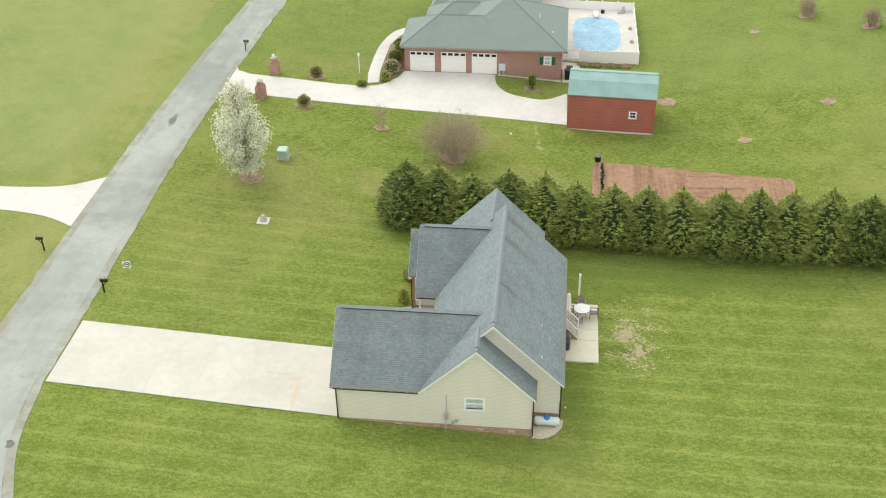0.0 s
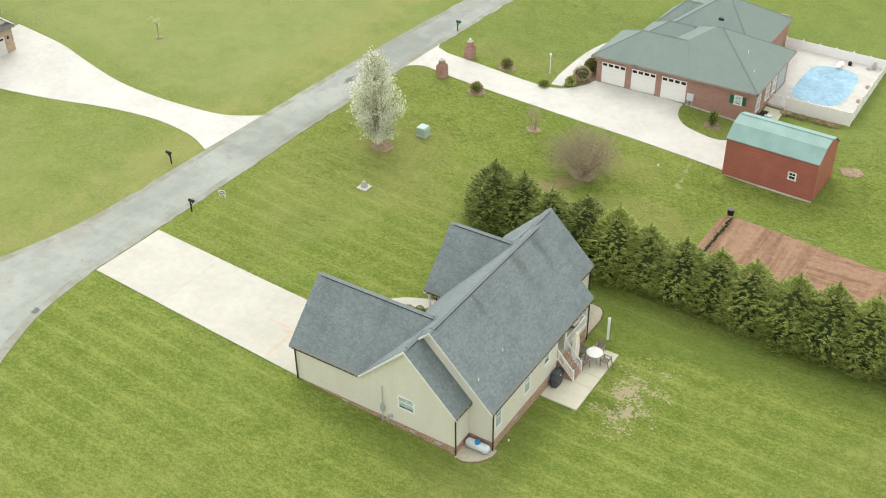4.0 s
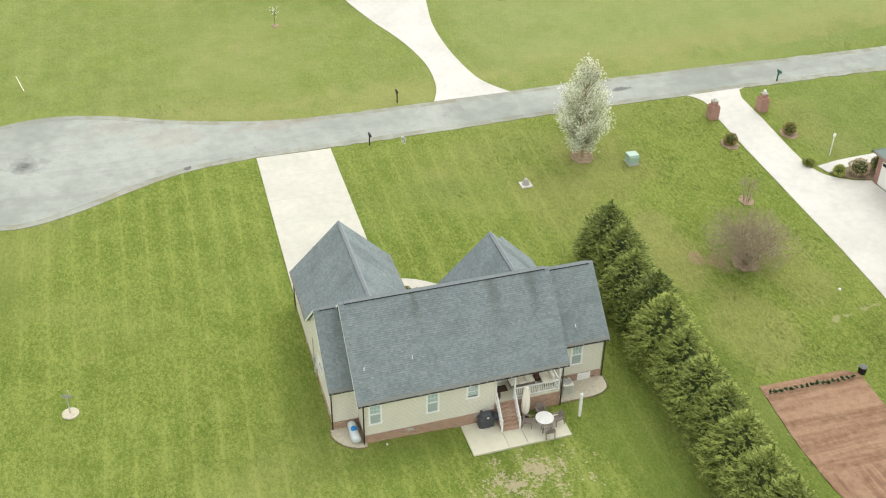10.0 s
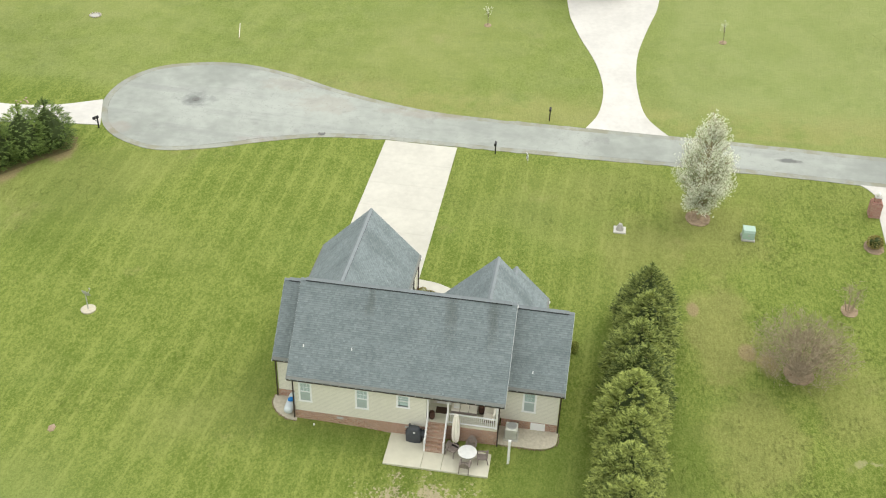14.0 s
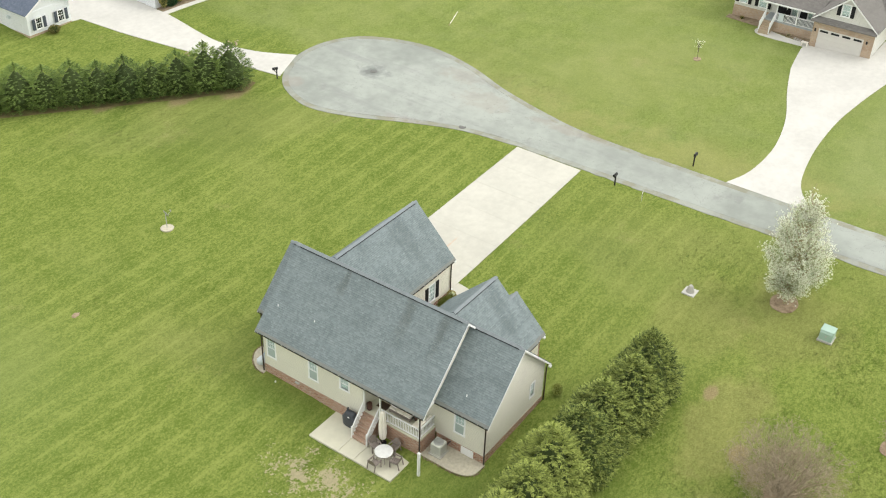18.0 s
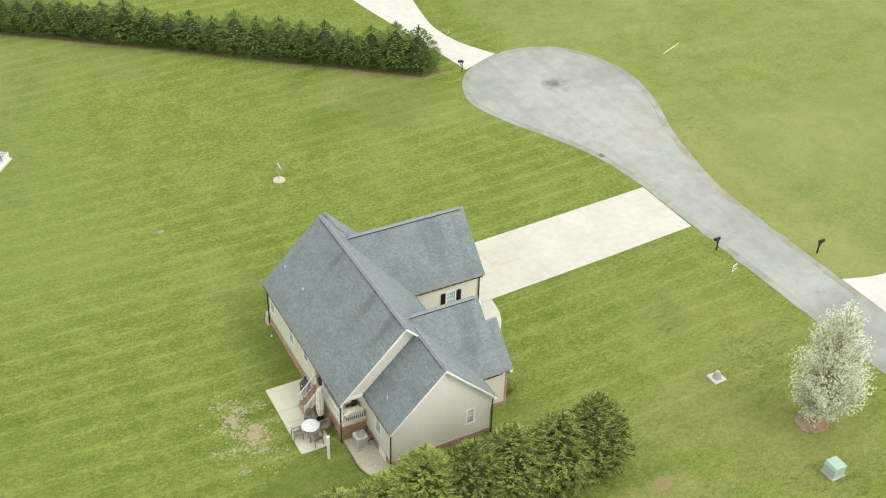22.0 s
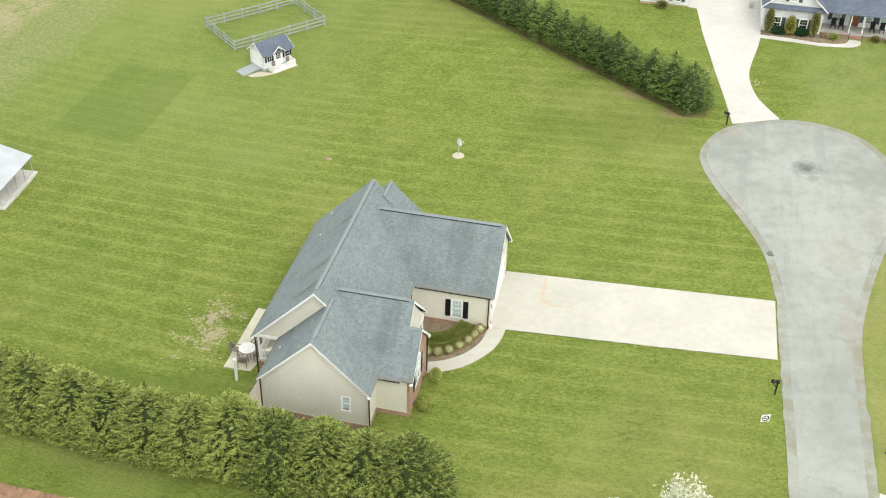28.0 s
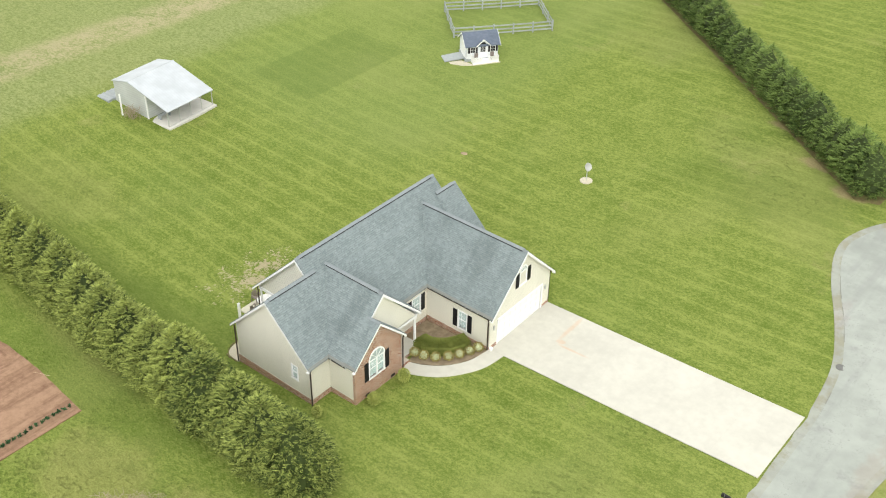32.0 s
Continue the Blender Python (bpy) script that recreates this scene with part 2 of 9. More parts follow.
    track = times(times(k.math("SUBTRACT", 1.0, k.ramp(times(way, way), 0.0, 0.05)), span(y, 74.0, 75.0, 78.6, 79.6)), k.ramp(k.noise(1.2, 3), 0.38, 0.55))
    col = k.mix(times(track, 0.5), col, (0.36, 0.33, 0.19))
    # worn ground behind the terrace
    dx, dy = times(k.math("SUBTRACT", x, 7.4), 0.36), times(k.math("SUBTRACT", y, 48.4), 0.23)
    d = k.math("ADD", times(dx, dx), times(dy, dy))
    broken = k.math("ADD", times(k.noise(0.6, 3, 0.6), 1.3), times(k.noise(4.0, 4, 0.75), 1.6))
    worn = k.math("SUBTRACT", k.math("SUBTRACT", broken, 1.37), times(d, 0.25))
    col = k.mix(times(k.ramp(worn, 0.0, 0.16), 0.85), col, k.mix(streak, (0.31, 0.265, 0.16), (0.42, 0.365, 0.25)))
    # a rectangle left longer by the mower
    col = k.mix(times(times(span(x, 24.0, 24.4, 32.3, 32.8), span(y, 10.7, 11.2, 25.6, 26.0)), 0.32), col, (0.085, 0.13, 0.03))
    # rough pasture and a strip of dry stalks past the mown field
    edge = k.ramp(k.math("ADD", x, times(mid, 3.0)), 38.5, 43.0)
    col = k.mix(times(edge, 0.7), col, k.mix(k.ramp(streak, 0.4, 0.62), (0.17, 0.205, 0.075), (0.26, 0.285, 0.125)))
    strip = times(span(x, 45.5, 48.0, 50.5, 53.5), k.ramp(k.math("ADD", times(mid, 0.5), times(streak, 0.5)), 0.36, 0.6))
    col = k.mix(times(strip, 0.75), col, (0.36, 0.31, 0.19))
    # smooth pale pasture across the lane
    field = times(k.math("SUBTRACT", 1.0, k.ramp(x, -44.0, -37.5)), k.ramp(y, 58.0, 66.0))
    tuft = k.ramp(k.noise(0.3, 5, 0.7), 0.56, 0.7)
    col = k.mix(times(field, 0.62), col, k.mix(times(tuft, 0.5), (0.245, 0.285, 0.105), (0.15, 0.20, 0.065)))
    col = k.mix(times(west, 0.32), col, k.mix(k.ramp(fray_noise, 0.4, 0.6), (0.215, 0.265, 0.09), (0.275, 0.31, 0.125)))
    # pale verge along the far side of the road
    verge = times(times(span(x, -46.0, -40.5, -38.5, -37.8), k.ramp(y, 18.0, 30.0)), k.ramp(k.noise(0.25, 4, 0.65), 0.33, 0.58))
    col = k.mix(times(verge, 0.4), col, (0.30, 0.28, 0.11))
    col = k.mix(times(k.ramp(blade, 0.25, 0.8), 0.4), col, (0.9, 0.9, 0.9), "SOFT_LIGHT")
    k.bump(k.math("SUBTRACT", k.math("ADD", times(streak, 1.0), times(blade, 0.4)), times(pit, 0.8)), 0.8, 0.14)
    return k.done(col)


def make_asphalt(name, low, high, dirt=0.0):
    k = N(name, 0.9, 0, 0.2)
    big, mid, fine = k.noise(0.12, 4, 0.6), k.noise(0.9, 4, 0.6), k.noise(30, 2)
    col = k.mix(k.ramp(k.math("ADD", k.math("MULTIPLY", big, 0.7), k.math("MULTIPLY", mid, 0.3)), 0.3, 0.7), low, high)
    x, y, z = k.xyz()

    def stain(cx, cy, rx, ry, amount, tone):
        dx, dy = k.math("MULTIPLY", k.math("SUBTRACT", x, cx), 1 / rx), k.math("MULTIPLY", k.math("SUBTRACT", y, cy), 1 / ry)
        d = k.math("ADD", k.math("ADD", k.math("MULTIPLY", dx, dx), k.math("MULTIPLY", dy, dy)), k.math("MULTIPLY", k.math("SUBTRACT", mid, 0.5), 2.6))
        return k.mix(k.math("MULTIPLY", k.math("SUBTRACT", 1.0, k.ramp(d, 0.1, 1.0)), amount), col, tone)

    # damp and oil round the covers, red clay washed over the rim
    for cx, cy, rx, ry, amount, tone in ((-35.6, 18.5, 1.6, 2.0, 0.5, (0.17, 0.185, 0.18)), (-35.6, 18.3, 0.8, 0.9, 0.5, (0.13, 0.14, 0.13)), (-35.2, 73.4, 0.42, 1.25, 0.8, (0.12, 0.125, 0.12)), (-37.5, 30.5, 2.4, 3.6, 0.25, (0.36, 0.31, 0.25)),
                                         (-40.5, 26.0, 1.8, 3.0, 0.25, (0.37, 0.32, 0.26)), (-29.4, 13.2, 1.5, 1.4, 0.25, (0.38, 0.30, 0.25)), (-38.5, 21.5, 1.6, 1.2, 0.3, (0.46, 0.47, 0.44)), (-30.0, 27.5, 1.0, 3.5, 0.3, (0.34, 0.29, 0.27)), (-37.6, 40.0, 0.9, 5.0, 0.4, (0.33, 0.29, 0.24))):
        col = stain(cx, cy, rx, ry, amount, tone)
    col = k.mix(k.math("MULTIPLY", k.ramp(k.noise(0.35, 5, 0.7), 0.58, 0.72), 0.35), col, (0.19, 0.19, 0.185))
    col = k.mix(k.math("MULTIPLY", k.ramp(k.noise(0.5, 4, 0.65, None, (1.0, 0.12, 1.0)), 0.5, 0.68), 0.35), col, (0.235, 0.245, 0.235))
    if dirt:
        col = k.mix(k.math("MULTIPLY", k.ramp(k.noise(0.55, 5, 0.7), 0.44, 0.6), dirt), col, (0.25, 0.235, 0.15))
    crack = k.noise(0.8, 4, 0.6)
    crack = k.math("MULTIPLY", k.math("SUBTRACT", 1.0, k.ramp(k.math("ABSOLUTE", k.math("SUBTRACT", crack, 0.5)), 0.0, 0.006)), k.ramp(big, 0.45, 0.6))
    col = k.mix(k.math("MULTIPLY", crack, 0.45), col, (0.15, 0.15, 0.14))
    col = k.mix(k.math("MULTIPLY", fine, 0.3), col, (0.3, 0.3, 0.3), "SOFT_LIGHT")
    k.bump(fine, 0.25, 0.01)
    return k.done(col)


def make_concrete(name, c, stain=None):
    k = N(name, 0.85, 0, 0.25)
    big, mid, fine = k.noise(0.25, 4, 0.6), k.noise(1.8, 4, 0.6), k.noise(25, 2)
    f = k.math("ADD", k.math("MULTIPLY", big, 0.6), k.math("MULTIPLY", mid, 0.4))
    col = k.mix(k.ramp(f, 0.25, 0.75), tuple(v * 0.86 for v in c), tuple(min(1, v * 1.08) for v in c))
    col = k.mix(k.math("MULTIPLY", k.math("SUBTRACT", k.object_random(), 0.5), 0.06), col, (0.3, 0.29, 0.26))
    if stain:
        x, y, z = k.xyz()
        for sx, sy, rx, ry in stain:
            dx = k.math("MULTIPLY", k.math("SUBTRACT", x, sx), 1 / rx)
            dy = k.math("MULTIPLY", k.math("SUBTRACT", y, sy), 1 / ry)
            d = k.math("ADD", k.math("MULTIPLY", dx, dx), k.math("MULTIPLY", dy, dy))
            d = k.math("ADD", d, k.math("MULTIPLY", k.math("SUBTRACT", k.noise(0.9, 4), 0.5), 1.6))
            col = k.mix(k.math("MULTIPLY", k.math("SUBTRACT", 1.0, k.ramp(d, 0.1, 1.0)), 0.5), col, (0.56, 0.38, 0.25))
    k.bump(fine, 0.15, 0.01)
    return k.done(col)


def make_shingle(name, dark, light, streak=0.35):
    """Asphalt shingles: tabs on the unwrapped slope, streaks down it."""
    k = N(name, 0.92, 0, 0.15)
    uv = k.n.new("ShaderNodeUVMap").outputs[0]
    u, v, _ = k.xyz(uv)
    tab, gap = k.brick(uv, 0.25, 0.15, 0.008, dark, light, tuple(c * 0.6 for c in dark))
    sp = k.noise(2.6, 5, 0.75, uv, (0.8, 1.5, 1))
    col = k.mix(0.5, tab, k.mix(k.ramp(k.math("ADD", k.math("MULTIPLY", sp, 0.55), k.math("MULTIPLY", k.noise(0.55, 4, 0.65), 0.45)), 0.34, 0.66), dark, light))
    run = k.noise(0.5, 3, 0.6, uv, (1.0, 0.12, 1))
    col = k.mix(k.math("MULTIPLY", k.math("MULTIPLY", k.ramp(run, 0.46, 0.66), k.ramp(k.noise(0.16, 2), 0.42, 0.62)), streak), col, tuple(c * 0.5 for c in dark))
    grain = k.noise(55, 2)
    col = k.mix(k.math("MULTIPLY", grain, 0.35), col, (0.75, 0.77, 0.8), "SOFT_LIGHT")
    k.bump(k.math("SUBTRACT", grain, k.math("MULTIPLY", gap, 1.5)), 0.4, 0.012)
    return k.done(col)


STREAKS = ((48.4, 0.6, 5.0), (51.05, 0.5, 4.8), (43.1, 0.4, 6.0))


def make_tabs(name, dark, light, fleck, streak=0.4):
    """Laminated shingles: every tab of its own shade, a dark granule band along its head painting the course's shadow
    line, weather streaks down the slope.
    """
    k = N(name, 0.93, 0, 0.15)
    uv = k.n.new("ShaderNodeUVMap").outputs[0]
    u, v, _ = k.xyz(uv)
    one = k.math("FRACT", k.math("ADD", k.island_random(), k.object_random()))
    two = k.math("FRACT", k.math("MULTIPLY", one, 37.0))
    col = k.mix(k.ramp(one, 0.0, 1.0), dark, light)
    col = k.mix(k.math("MULTIPLY", k.ramp(two, 0.8, 0.95), 0.5), col, fleck)
    blotch = k.noise(0.4, 4, 0.65)
    col = k.mix(k.math("MULTIPLY", k.ramp(blotch, 0.45, 0.68), 0.4), col, tuple(c * 0.72 for c in dark))
    # granule band at each tab's head paints in the shadow between courses
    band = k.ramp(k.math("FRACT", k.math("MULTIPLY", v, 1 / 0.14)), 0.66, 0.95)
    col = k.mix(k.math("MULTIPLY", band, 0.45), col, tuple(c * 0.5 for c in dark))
    run = k.noise(0.55, 3, 0.6, uv, (1.0, 0.1, 1))
    col = k.mix(k.math("MULTIPLY", k.math("MULTIPLY", k.ramp(run, 0.48, 0.68), k.ramp(k.noise(0.16, 2), 0.42, 0.62)), streak), col, tuple(c * 0.55 for c in dark))
    # algae streaks that run down from the main ridge
    x, y, z = k.xyz()
    fray = k.math("MULTIPLY", k.math("SUBTRACT", k.noise(0.9, 4, 0.65, None, (1, 1, 0.3)), 0.5), 1.3)
    for at, wide, foot in STREAKS:
        away = k.math("ABSOLUTE", k.math("SUBTRACT", k.math("ADD", y, fray), at))
        run = k.math("MULTIPLY", k.math("SUBTRACT", 1.0, k.ramp(away, wide * 0.2, wide)), k.math("MULTIPLY", k.ramp(z, foot, 7.3), k.ramp(x, -2.5, -2.4)))
        col = k.mix(k.math("MULTIPLY", run, 0.5), col, (0.095, 0.105, 0.095))
    grain = k.noise(38, 2)
    col = k.mix(k.math("MULTIPLY", k.ramp(grain, 0.3, 0.7), 0.3), col, (0.7, 0.72, 0.75), "SOFT_LIGHT")
    k.bump(grain, 0.3, 0.012)
    return k.done(col)


def make_siding(name, c, lap=0.115, rough=0.55):
    k = N(name, rough, 0, 0.3)
    x, y, z = k.xyz()
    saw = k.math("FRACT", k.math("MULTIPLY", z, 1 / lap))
    # dark line painted where each lap would throw its shadow
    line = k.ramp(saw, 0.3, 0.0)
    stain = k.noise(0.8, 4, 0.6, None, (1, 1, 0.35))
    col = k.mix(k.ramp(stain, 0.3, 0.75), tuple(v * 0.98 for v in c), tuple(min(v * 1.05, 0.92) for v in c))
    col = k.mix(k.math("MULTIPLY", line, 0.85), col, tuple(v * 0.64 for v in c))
    k.bump(saw, 0.5, 0.012)
    return k.done(col)


def make_brick(name, c1, c2, cm, flight=False):
    k = N(name, 0.88, 0, 0.2)
    x, y, z = k.xyz()
    flat = k.vec(y, k.math("ADD", x, z)) if flight else k.vec(k.math("ADD", x, y), z)
    col, gap = k.brick(flat, 0.21, 0.075, 0.011, c1, c2, cm)
    n1 = k.noise(6, 3)
    col = k.mix(k.math("MULTIPLY", n1, 0.5), col, (0.55, 0.5, 0.5), "SOFT_LIGHT")
    col = k.mix(k.math("MULTIPLY", k.ramp(k.noise(0.9, 4), 0.5, 0.75), 0.25), col, (0.13, 0.07, 0.05))
    k.bump(k.math("SUBTRACT", n1, gap), 0.5, 0.012)
    return k.done(col)


def make_ribbed(name, c, pitch, axis, rough=0.4, metal=0.0, depth=0.03, strength=0.5, shade=0.3):
    """Pressed sheet with ribs along one axis."""
    k = N(name, rough, metal, 0.4)
    w = k.math("SINE", k.math("MULTIPLY", k.xyz()[axis], 6.283 / pitch))
    rib = k.ramp(w, 0.55, 0.95)
    col = k.mix(k.ramp(k.noise(0.7, 4), 0.3, 0.75), tuple(v * 0.9 for v in c), tuple(min(v * 1.07, 0.9) for v in c))
    # shading of the ribs painted as darker lines over one sheet colour
    col = k.mix(k.math("MULTIPLY", rib, shade), col, tuple(v * 0.6 for v in c))
    k.bump(rib, strength, depth)
    return k.done(col)


def make_leaf(name, dark, light, rough=0.7, trans=0.0, clump=1.4):
    k = N(name, rough, 0, 0.2)
    f = k.math("ADD", k.math("MULTIPLY", k.island_random(), 0.6), k.math("MULTIPLY", k.noise(clump, 3), 0.6))
    f = k.math("ADD", f, k.math("MULTIPLY", k.math("SUBTRACT", k.object_random(), 0.5), 0.25))
    col = k.mix(k.ramp(f, 0.2, 0.95), dark, light)
    if trans:
        glow, both = k.n.new("ShaderNodeBsdfTranslucent"), k.n.new("ShaderNodeMixShader")
        both.inputs[0].default_value = trans
        k.l.new(col, glow.inputs[0])
        k.l.new(k.b.outputs[0], both.inputs[1])
        k.l.new(glow.outputs[0], both.inputs[2])
        k.l.new(both.outputs[0], k.n["Material Output"].inputs["Surface"])
    return k.done(col)


def make_soil(name, c1, c2, rows=0.0):
    k = N(name, 0.97, 0, 0.08)
    f = k.noise(2.2, 5, 0.7)
    if rows:
        x, y, z = k.xyz()
        w = k.math("SINE", k.math("ADD", k.math("MULTIPLY", x, rows), k.math("MULTIPLY", k.noise(0.3, 2), 2.0)))
        cross = k.math("MULTIPLY", k.ramp(x, 12.6, 12.9), k.math("SUBTRACT", 1.0, k.ramp(x, 17.6, 17.9)))
        along = k.noise(1.3, 4, 0.7, k.vec(x, k.math("MULTIPLY", y, 0.06), 0.0))
        athwart = k.noise(2.6, 3, 0.7, k.vec(k.math("MULTIPLY", x, 0.04), y, 0.0))
        furrow = k.ramp(k.math("ADD", k.math("MULTIPLY", along, k.math("SUBTRACT", 1.0, cross)), k.math("MULTIPLY", athwart, cross)), 0.3, 0.6)
        f = k.math("ADD", k.math("MULTIPLY", f, 0.55), k.math("ADD", k.math("MULTIPLY", w, 0.012), k.math("MULTIPLY", furrow, 0.2)))
        f = k.math("ADD", f, 0.12)
    col = k.mix(k.ramp(f, 0.3, 0.7), c1, c2)
    k.bump(k.noise(9, 4, 0.7), 0.6, 0.06)
    return k.done(col)


def make_glass(name, tint=(0.86, 0.91, 0.91)):
    k = N(name, 0.04, 0, 0.5)
    see, shine, face, both = (k.n.new("ShaderNode" + s) for s in ("BsdfTransparent", "BsdfGlossy", "LayerWeight", "MixShader"))
    see.inputs[0].default_value = (*tint, 1)
    shine.inputs["Roughness"].default_value = 0.04
    face.inputs["Blend"].default_value = 0.5
    gloss = k.math("ADD", k.math("MULTIPLY", k.math("POWER", face.outputs["Facing"], 5.0), 0.8), 0.04)
    k.l.new(gloss, both.inputs[0])
    k.l.new(see.outputs[0], both.inputs[1])
    k.l.new(shine.outputs[0], both.inputs[2])
    k.l.new(both.outputs[0], k.n["Material Output"].inputs["Surface"])
    return k.m


GRASS = make_grass()
ASPHALT = make_asphalt("old_asphalt_margin", (0.262, 0.276, 0.240), (0.386, 0.405, 0.352), 0.55)
ASPHALT_TOP = make_asphalt("pale_asphalt_layer", (0.268, 0.290, 0.260), (0.398, 0.425, 0.384))
CRACK = plain("crack_filler", (0.21, 0.21, 0.185), 0.9, vary=0.3)
CONCRETE = make_concrete("pale_concrete", (0.54, 0.53, 0.462), [(-15.75, 39.0, 0.26, 1.75), (-16.0, 40.5, 0.4, 0.3), (-17.3, 40.85, 1.5, 0.14)])
CONCRETE_WHITE = make_concrete("white_concrete", (0.585, 0.575, 0.53))
JOINT = make_concrete("grey_joint_mortar", (0.51, 0.495, 0.43))
PATIO = make_concrete("patio_concrete", (0.60, 0.585, 0.46))
GRAVELPAD = plain("pea_gravel", (0.50, 0.465, 0.36), 0.95, vary=0.45, scale=5, fine=16, bump=0.6)
ROOF = make_shingle("grey_shingles", (0.153, 0.188, 0.194), (0.260, 0.303, 0.305), 0.45)
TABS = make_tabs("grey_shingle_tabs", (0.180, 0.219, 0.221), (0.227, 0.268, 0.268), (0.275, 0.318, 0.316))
ROOF_CAP = plain("ridge_shingles", (0.235, 0.265, 0.275), 0.95, vary=0.3, scale=2.5, fine=30, bump=0.4)
SLOT = plain("vent_slot_shadow", (0.045, 0.05, 0.052), 0.9, vary=0.3)
EAVE_STRIP = plain("sunlit_eave_paint", (0.215, 0.225, 0.208), 0.92, vary=0.2, scale=1.6, fine=30, bump=0.3)
ROOF_GREEN = make_shingle("green_shingles", (0.195, 0.244, 0.221), (0.223, 0.276, 0.25), 0.12)
ROOF_TAUPE = make_shingle("taupe_shingles", (0.16, 0.15, 0.14), (0.24, 0.23, 0.21), 0.1)
ROOF_BLUE = make_shingle("slate_blue_shingles", (0.10, 0.125, 0.165), (0.165, 0.19, 0.24), 0.1)
SIDING = make_siding("tan_vinyl_siding", (0.745, 0.73, 0.63))
SIDING_PALE = make_siding("pale_grey_vinyl_siding", (0.66, 0.655, 0.61))
SIDING_WHITE = make_siding("white_vinyl_siding", (0.79, 0.815, 0.83))
BRICK = make_brick("red_brown_brick", (0.25, 0.12, 0.075), (0.46, 0.265, 0.17), (0.52, 0.47, 0.40))
BRICK_STEP = make_brick("tan_brown_step_brick", (0.24, 0.14, 0.095), (0.42, 0.27, 0.18), (0.50, 0.43, 0.35), True)
BRICK_RED = make_brick("red_brick", (0.29, 0.14, 0.105), (0.41, 0.215, 0.165), (0.42, 0.34, 0.29))
BRICK_TAN = make_brick("tan_brick", (0.40, 0.29, 0.19), (0.48, 0.37, 0.26), (0.45, 0.40, 0.33))
WHITE = plain("white_paint", (0.84, 0.85, 0.84), 0.45, vary=0.05, bump=0.04)
VINYL = plain("white_vinyl_fence", (0.86, 0.86, 0.84), 0.4, vary=0.06, bump=0.03)
GUTTER = plain("brown_gutter_metal", (0.045, 0.032, 0.024), 0.4, vary=0.25)
SHUTTER = plain("black_shutter", (0.012, 0.012, 0.014), 0.5, vary=0.3)
SHUTTER_SLATE = plain("slate_grey_shutter", (0.075, 0.09, 0.11), 0.5, vary=0.25)
SHUTTER_GREEN = plain("green_shutter", (0.015, 0.13, 0.07), 0.5, vary=0.2)
GLASS = make_glass("window_glass")
SCREEN = plain("grey_insect_screen", (0.38, 0.45, 0.43), 0.8, vary=0.15)
BLIND = plain("pale_blind", (0.80, 0.84, 0.82), 0.8, vary=0.08)
DARK = plain("dark_interior", (0.02, 0.022, 0.022), 0.9)
DOOR_PALE = plain("garage_door_grey_white", (0.62, 0.605, 0.56), 0.5, vary=0.05)
DOOR_WHITE = plain("garage_door_white", (0.82, 0.82, 0.79), 0.5, vary=0.05)
BLACK = plain("black_metal", (0.014, 0.014, 0.015), 0.45, vary=0.3)
COVER = plain("black_cover_cloth", (0.06, 0.066, 0.074), 0.45, vary=0.5, scale=4, bump=0.4)
WOOD_BROWN = plain("brown_resin_wood", (0.235, 0.20, 0.175), 0.6, vary=0.3, scale=6)
WOOD_GREY = plain("weathered_boards", (0.33, 0.36, 0.36), 0.85, vary=0.25, scale=4, bump=0.3, rnd=0.08)
FABRIC = plain("cream_canvas", (0.86, 0.82, 0.73), 0.85, vary=0.1, scale=5)
STEEL = plain("grey_sheet_metal", (0.46, 0.47, 0.44), 0.45, 0.2, vary=0.12)
ENAMEL = plain("pale_grey_enamel", (0.68, 0.69, 0.61), 0.5, vary=0.08)
TANK = plain("silver_tank_paint", (0.60, 0.66, 0.68), 0.3, 0.1, vary=0.06)
BLUE = plain("blue_plastic", (0.02, 0.20, 0.55), 0.4, vary=0.1)
STRIP = make_soil("needle_strewn_soil", (0.15, 0.115, 0.06), (0.20, 0.195, 0.075))
MULCH = make_soil("red_brown_mulch", (0.22, 0.165, 0.11), (0.40, 0.31, 0.215))
SOIL = make_soil("red_garden_soil", (0.20, 0.118, 0.075), (0.36, 0.235, 0.155), 3.4)
BED = make_soil("brown_bed_soil", (0.19, 0.15, 0.10), (0.31, 0.25, 0.17))
CYPRESS = make_leaf("cypress_fronds", (0.03, 0.058, 0.012), (0.40, 0.465, 0.115), clump=3.2)
CYPRESS_DEEP = make_leaf("deep_green_cypress_fronds", (0.028, 0.058, 0.013), (0.225, 0.32, 0.075))
# shade inside the crowns is put into this dark leaf colour
CYPRESS_CORE = make_leaf("shade_coloured_foliage", (0.02, 0.033, 0.01), (0.06, 0.086, 0.024))
BRANCH = plain("tan_brown_twigs", (0.36, 0.30, 0.18), 0.95, vary=0.3)
BLOSSOM = make_leaf("white_pear_blossom", (0.88, 0.91, 0.76), (0.96, 0.97, 0.88), 0.8, 0.35)
PEARLEAF = make_leaf("young_pear_leaves", (0.38, 0.43, 0.24), (0.58, 0.64, 0.42))
BARK = plain("grey_brown_bark", (0.12, 0.09, 0.07), 0.95, vary=0.35, scale=5, bump=0.6)
TWIG = plain("bare_red_brown_twigs", (0.35, 0.29, 0.205), 0.95, vary=0.4, scale=3)
HEDGE = make_leaf("clipped_hedge_leaves", (0.115, 0.15, 0.028), (0.29, 0.315, 0.08))
SHRUB = make_leaf("olive_shrub_leaves", (0.19, 0.165, 0.05), (0.46, 0.41, 0.15))
SHRUB_GREEN = make_leaf("green_shrub_leaves", (0.20, 0.245, 0.05), (0.46, 0.50, 0.15))
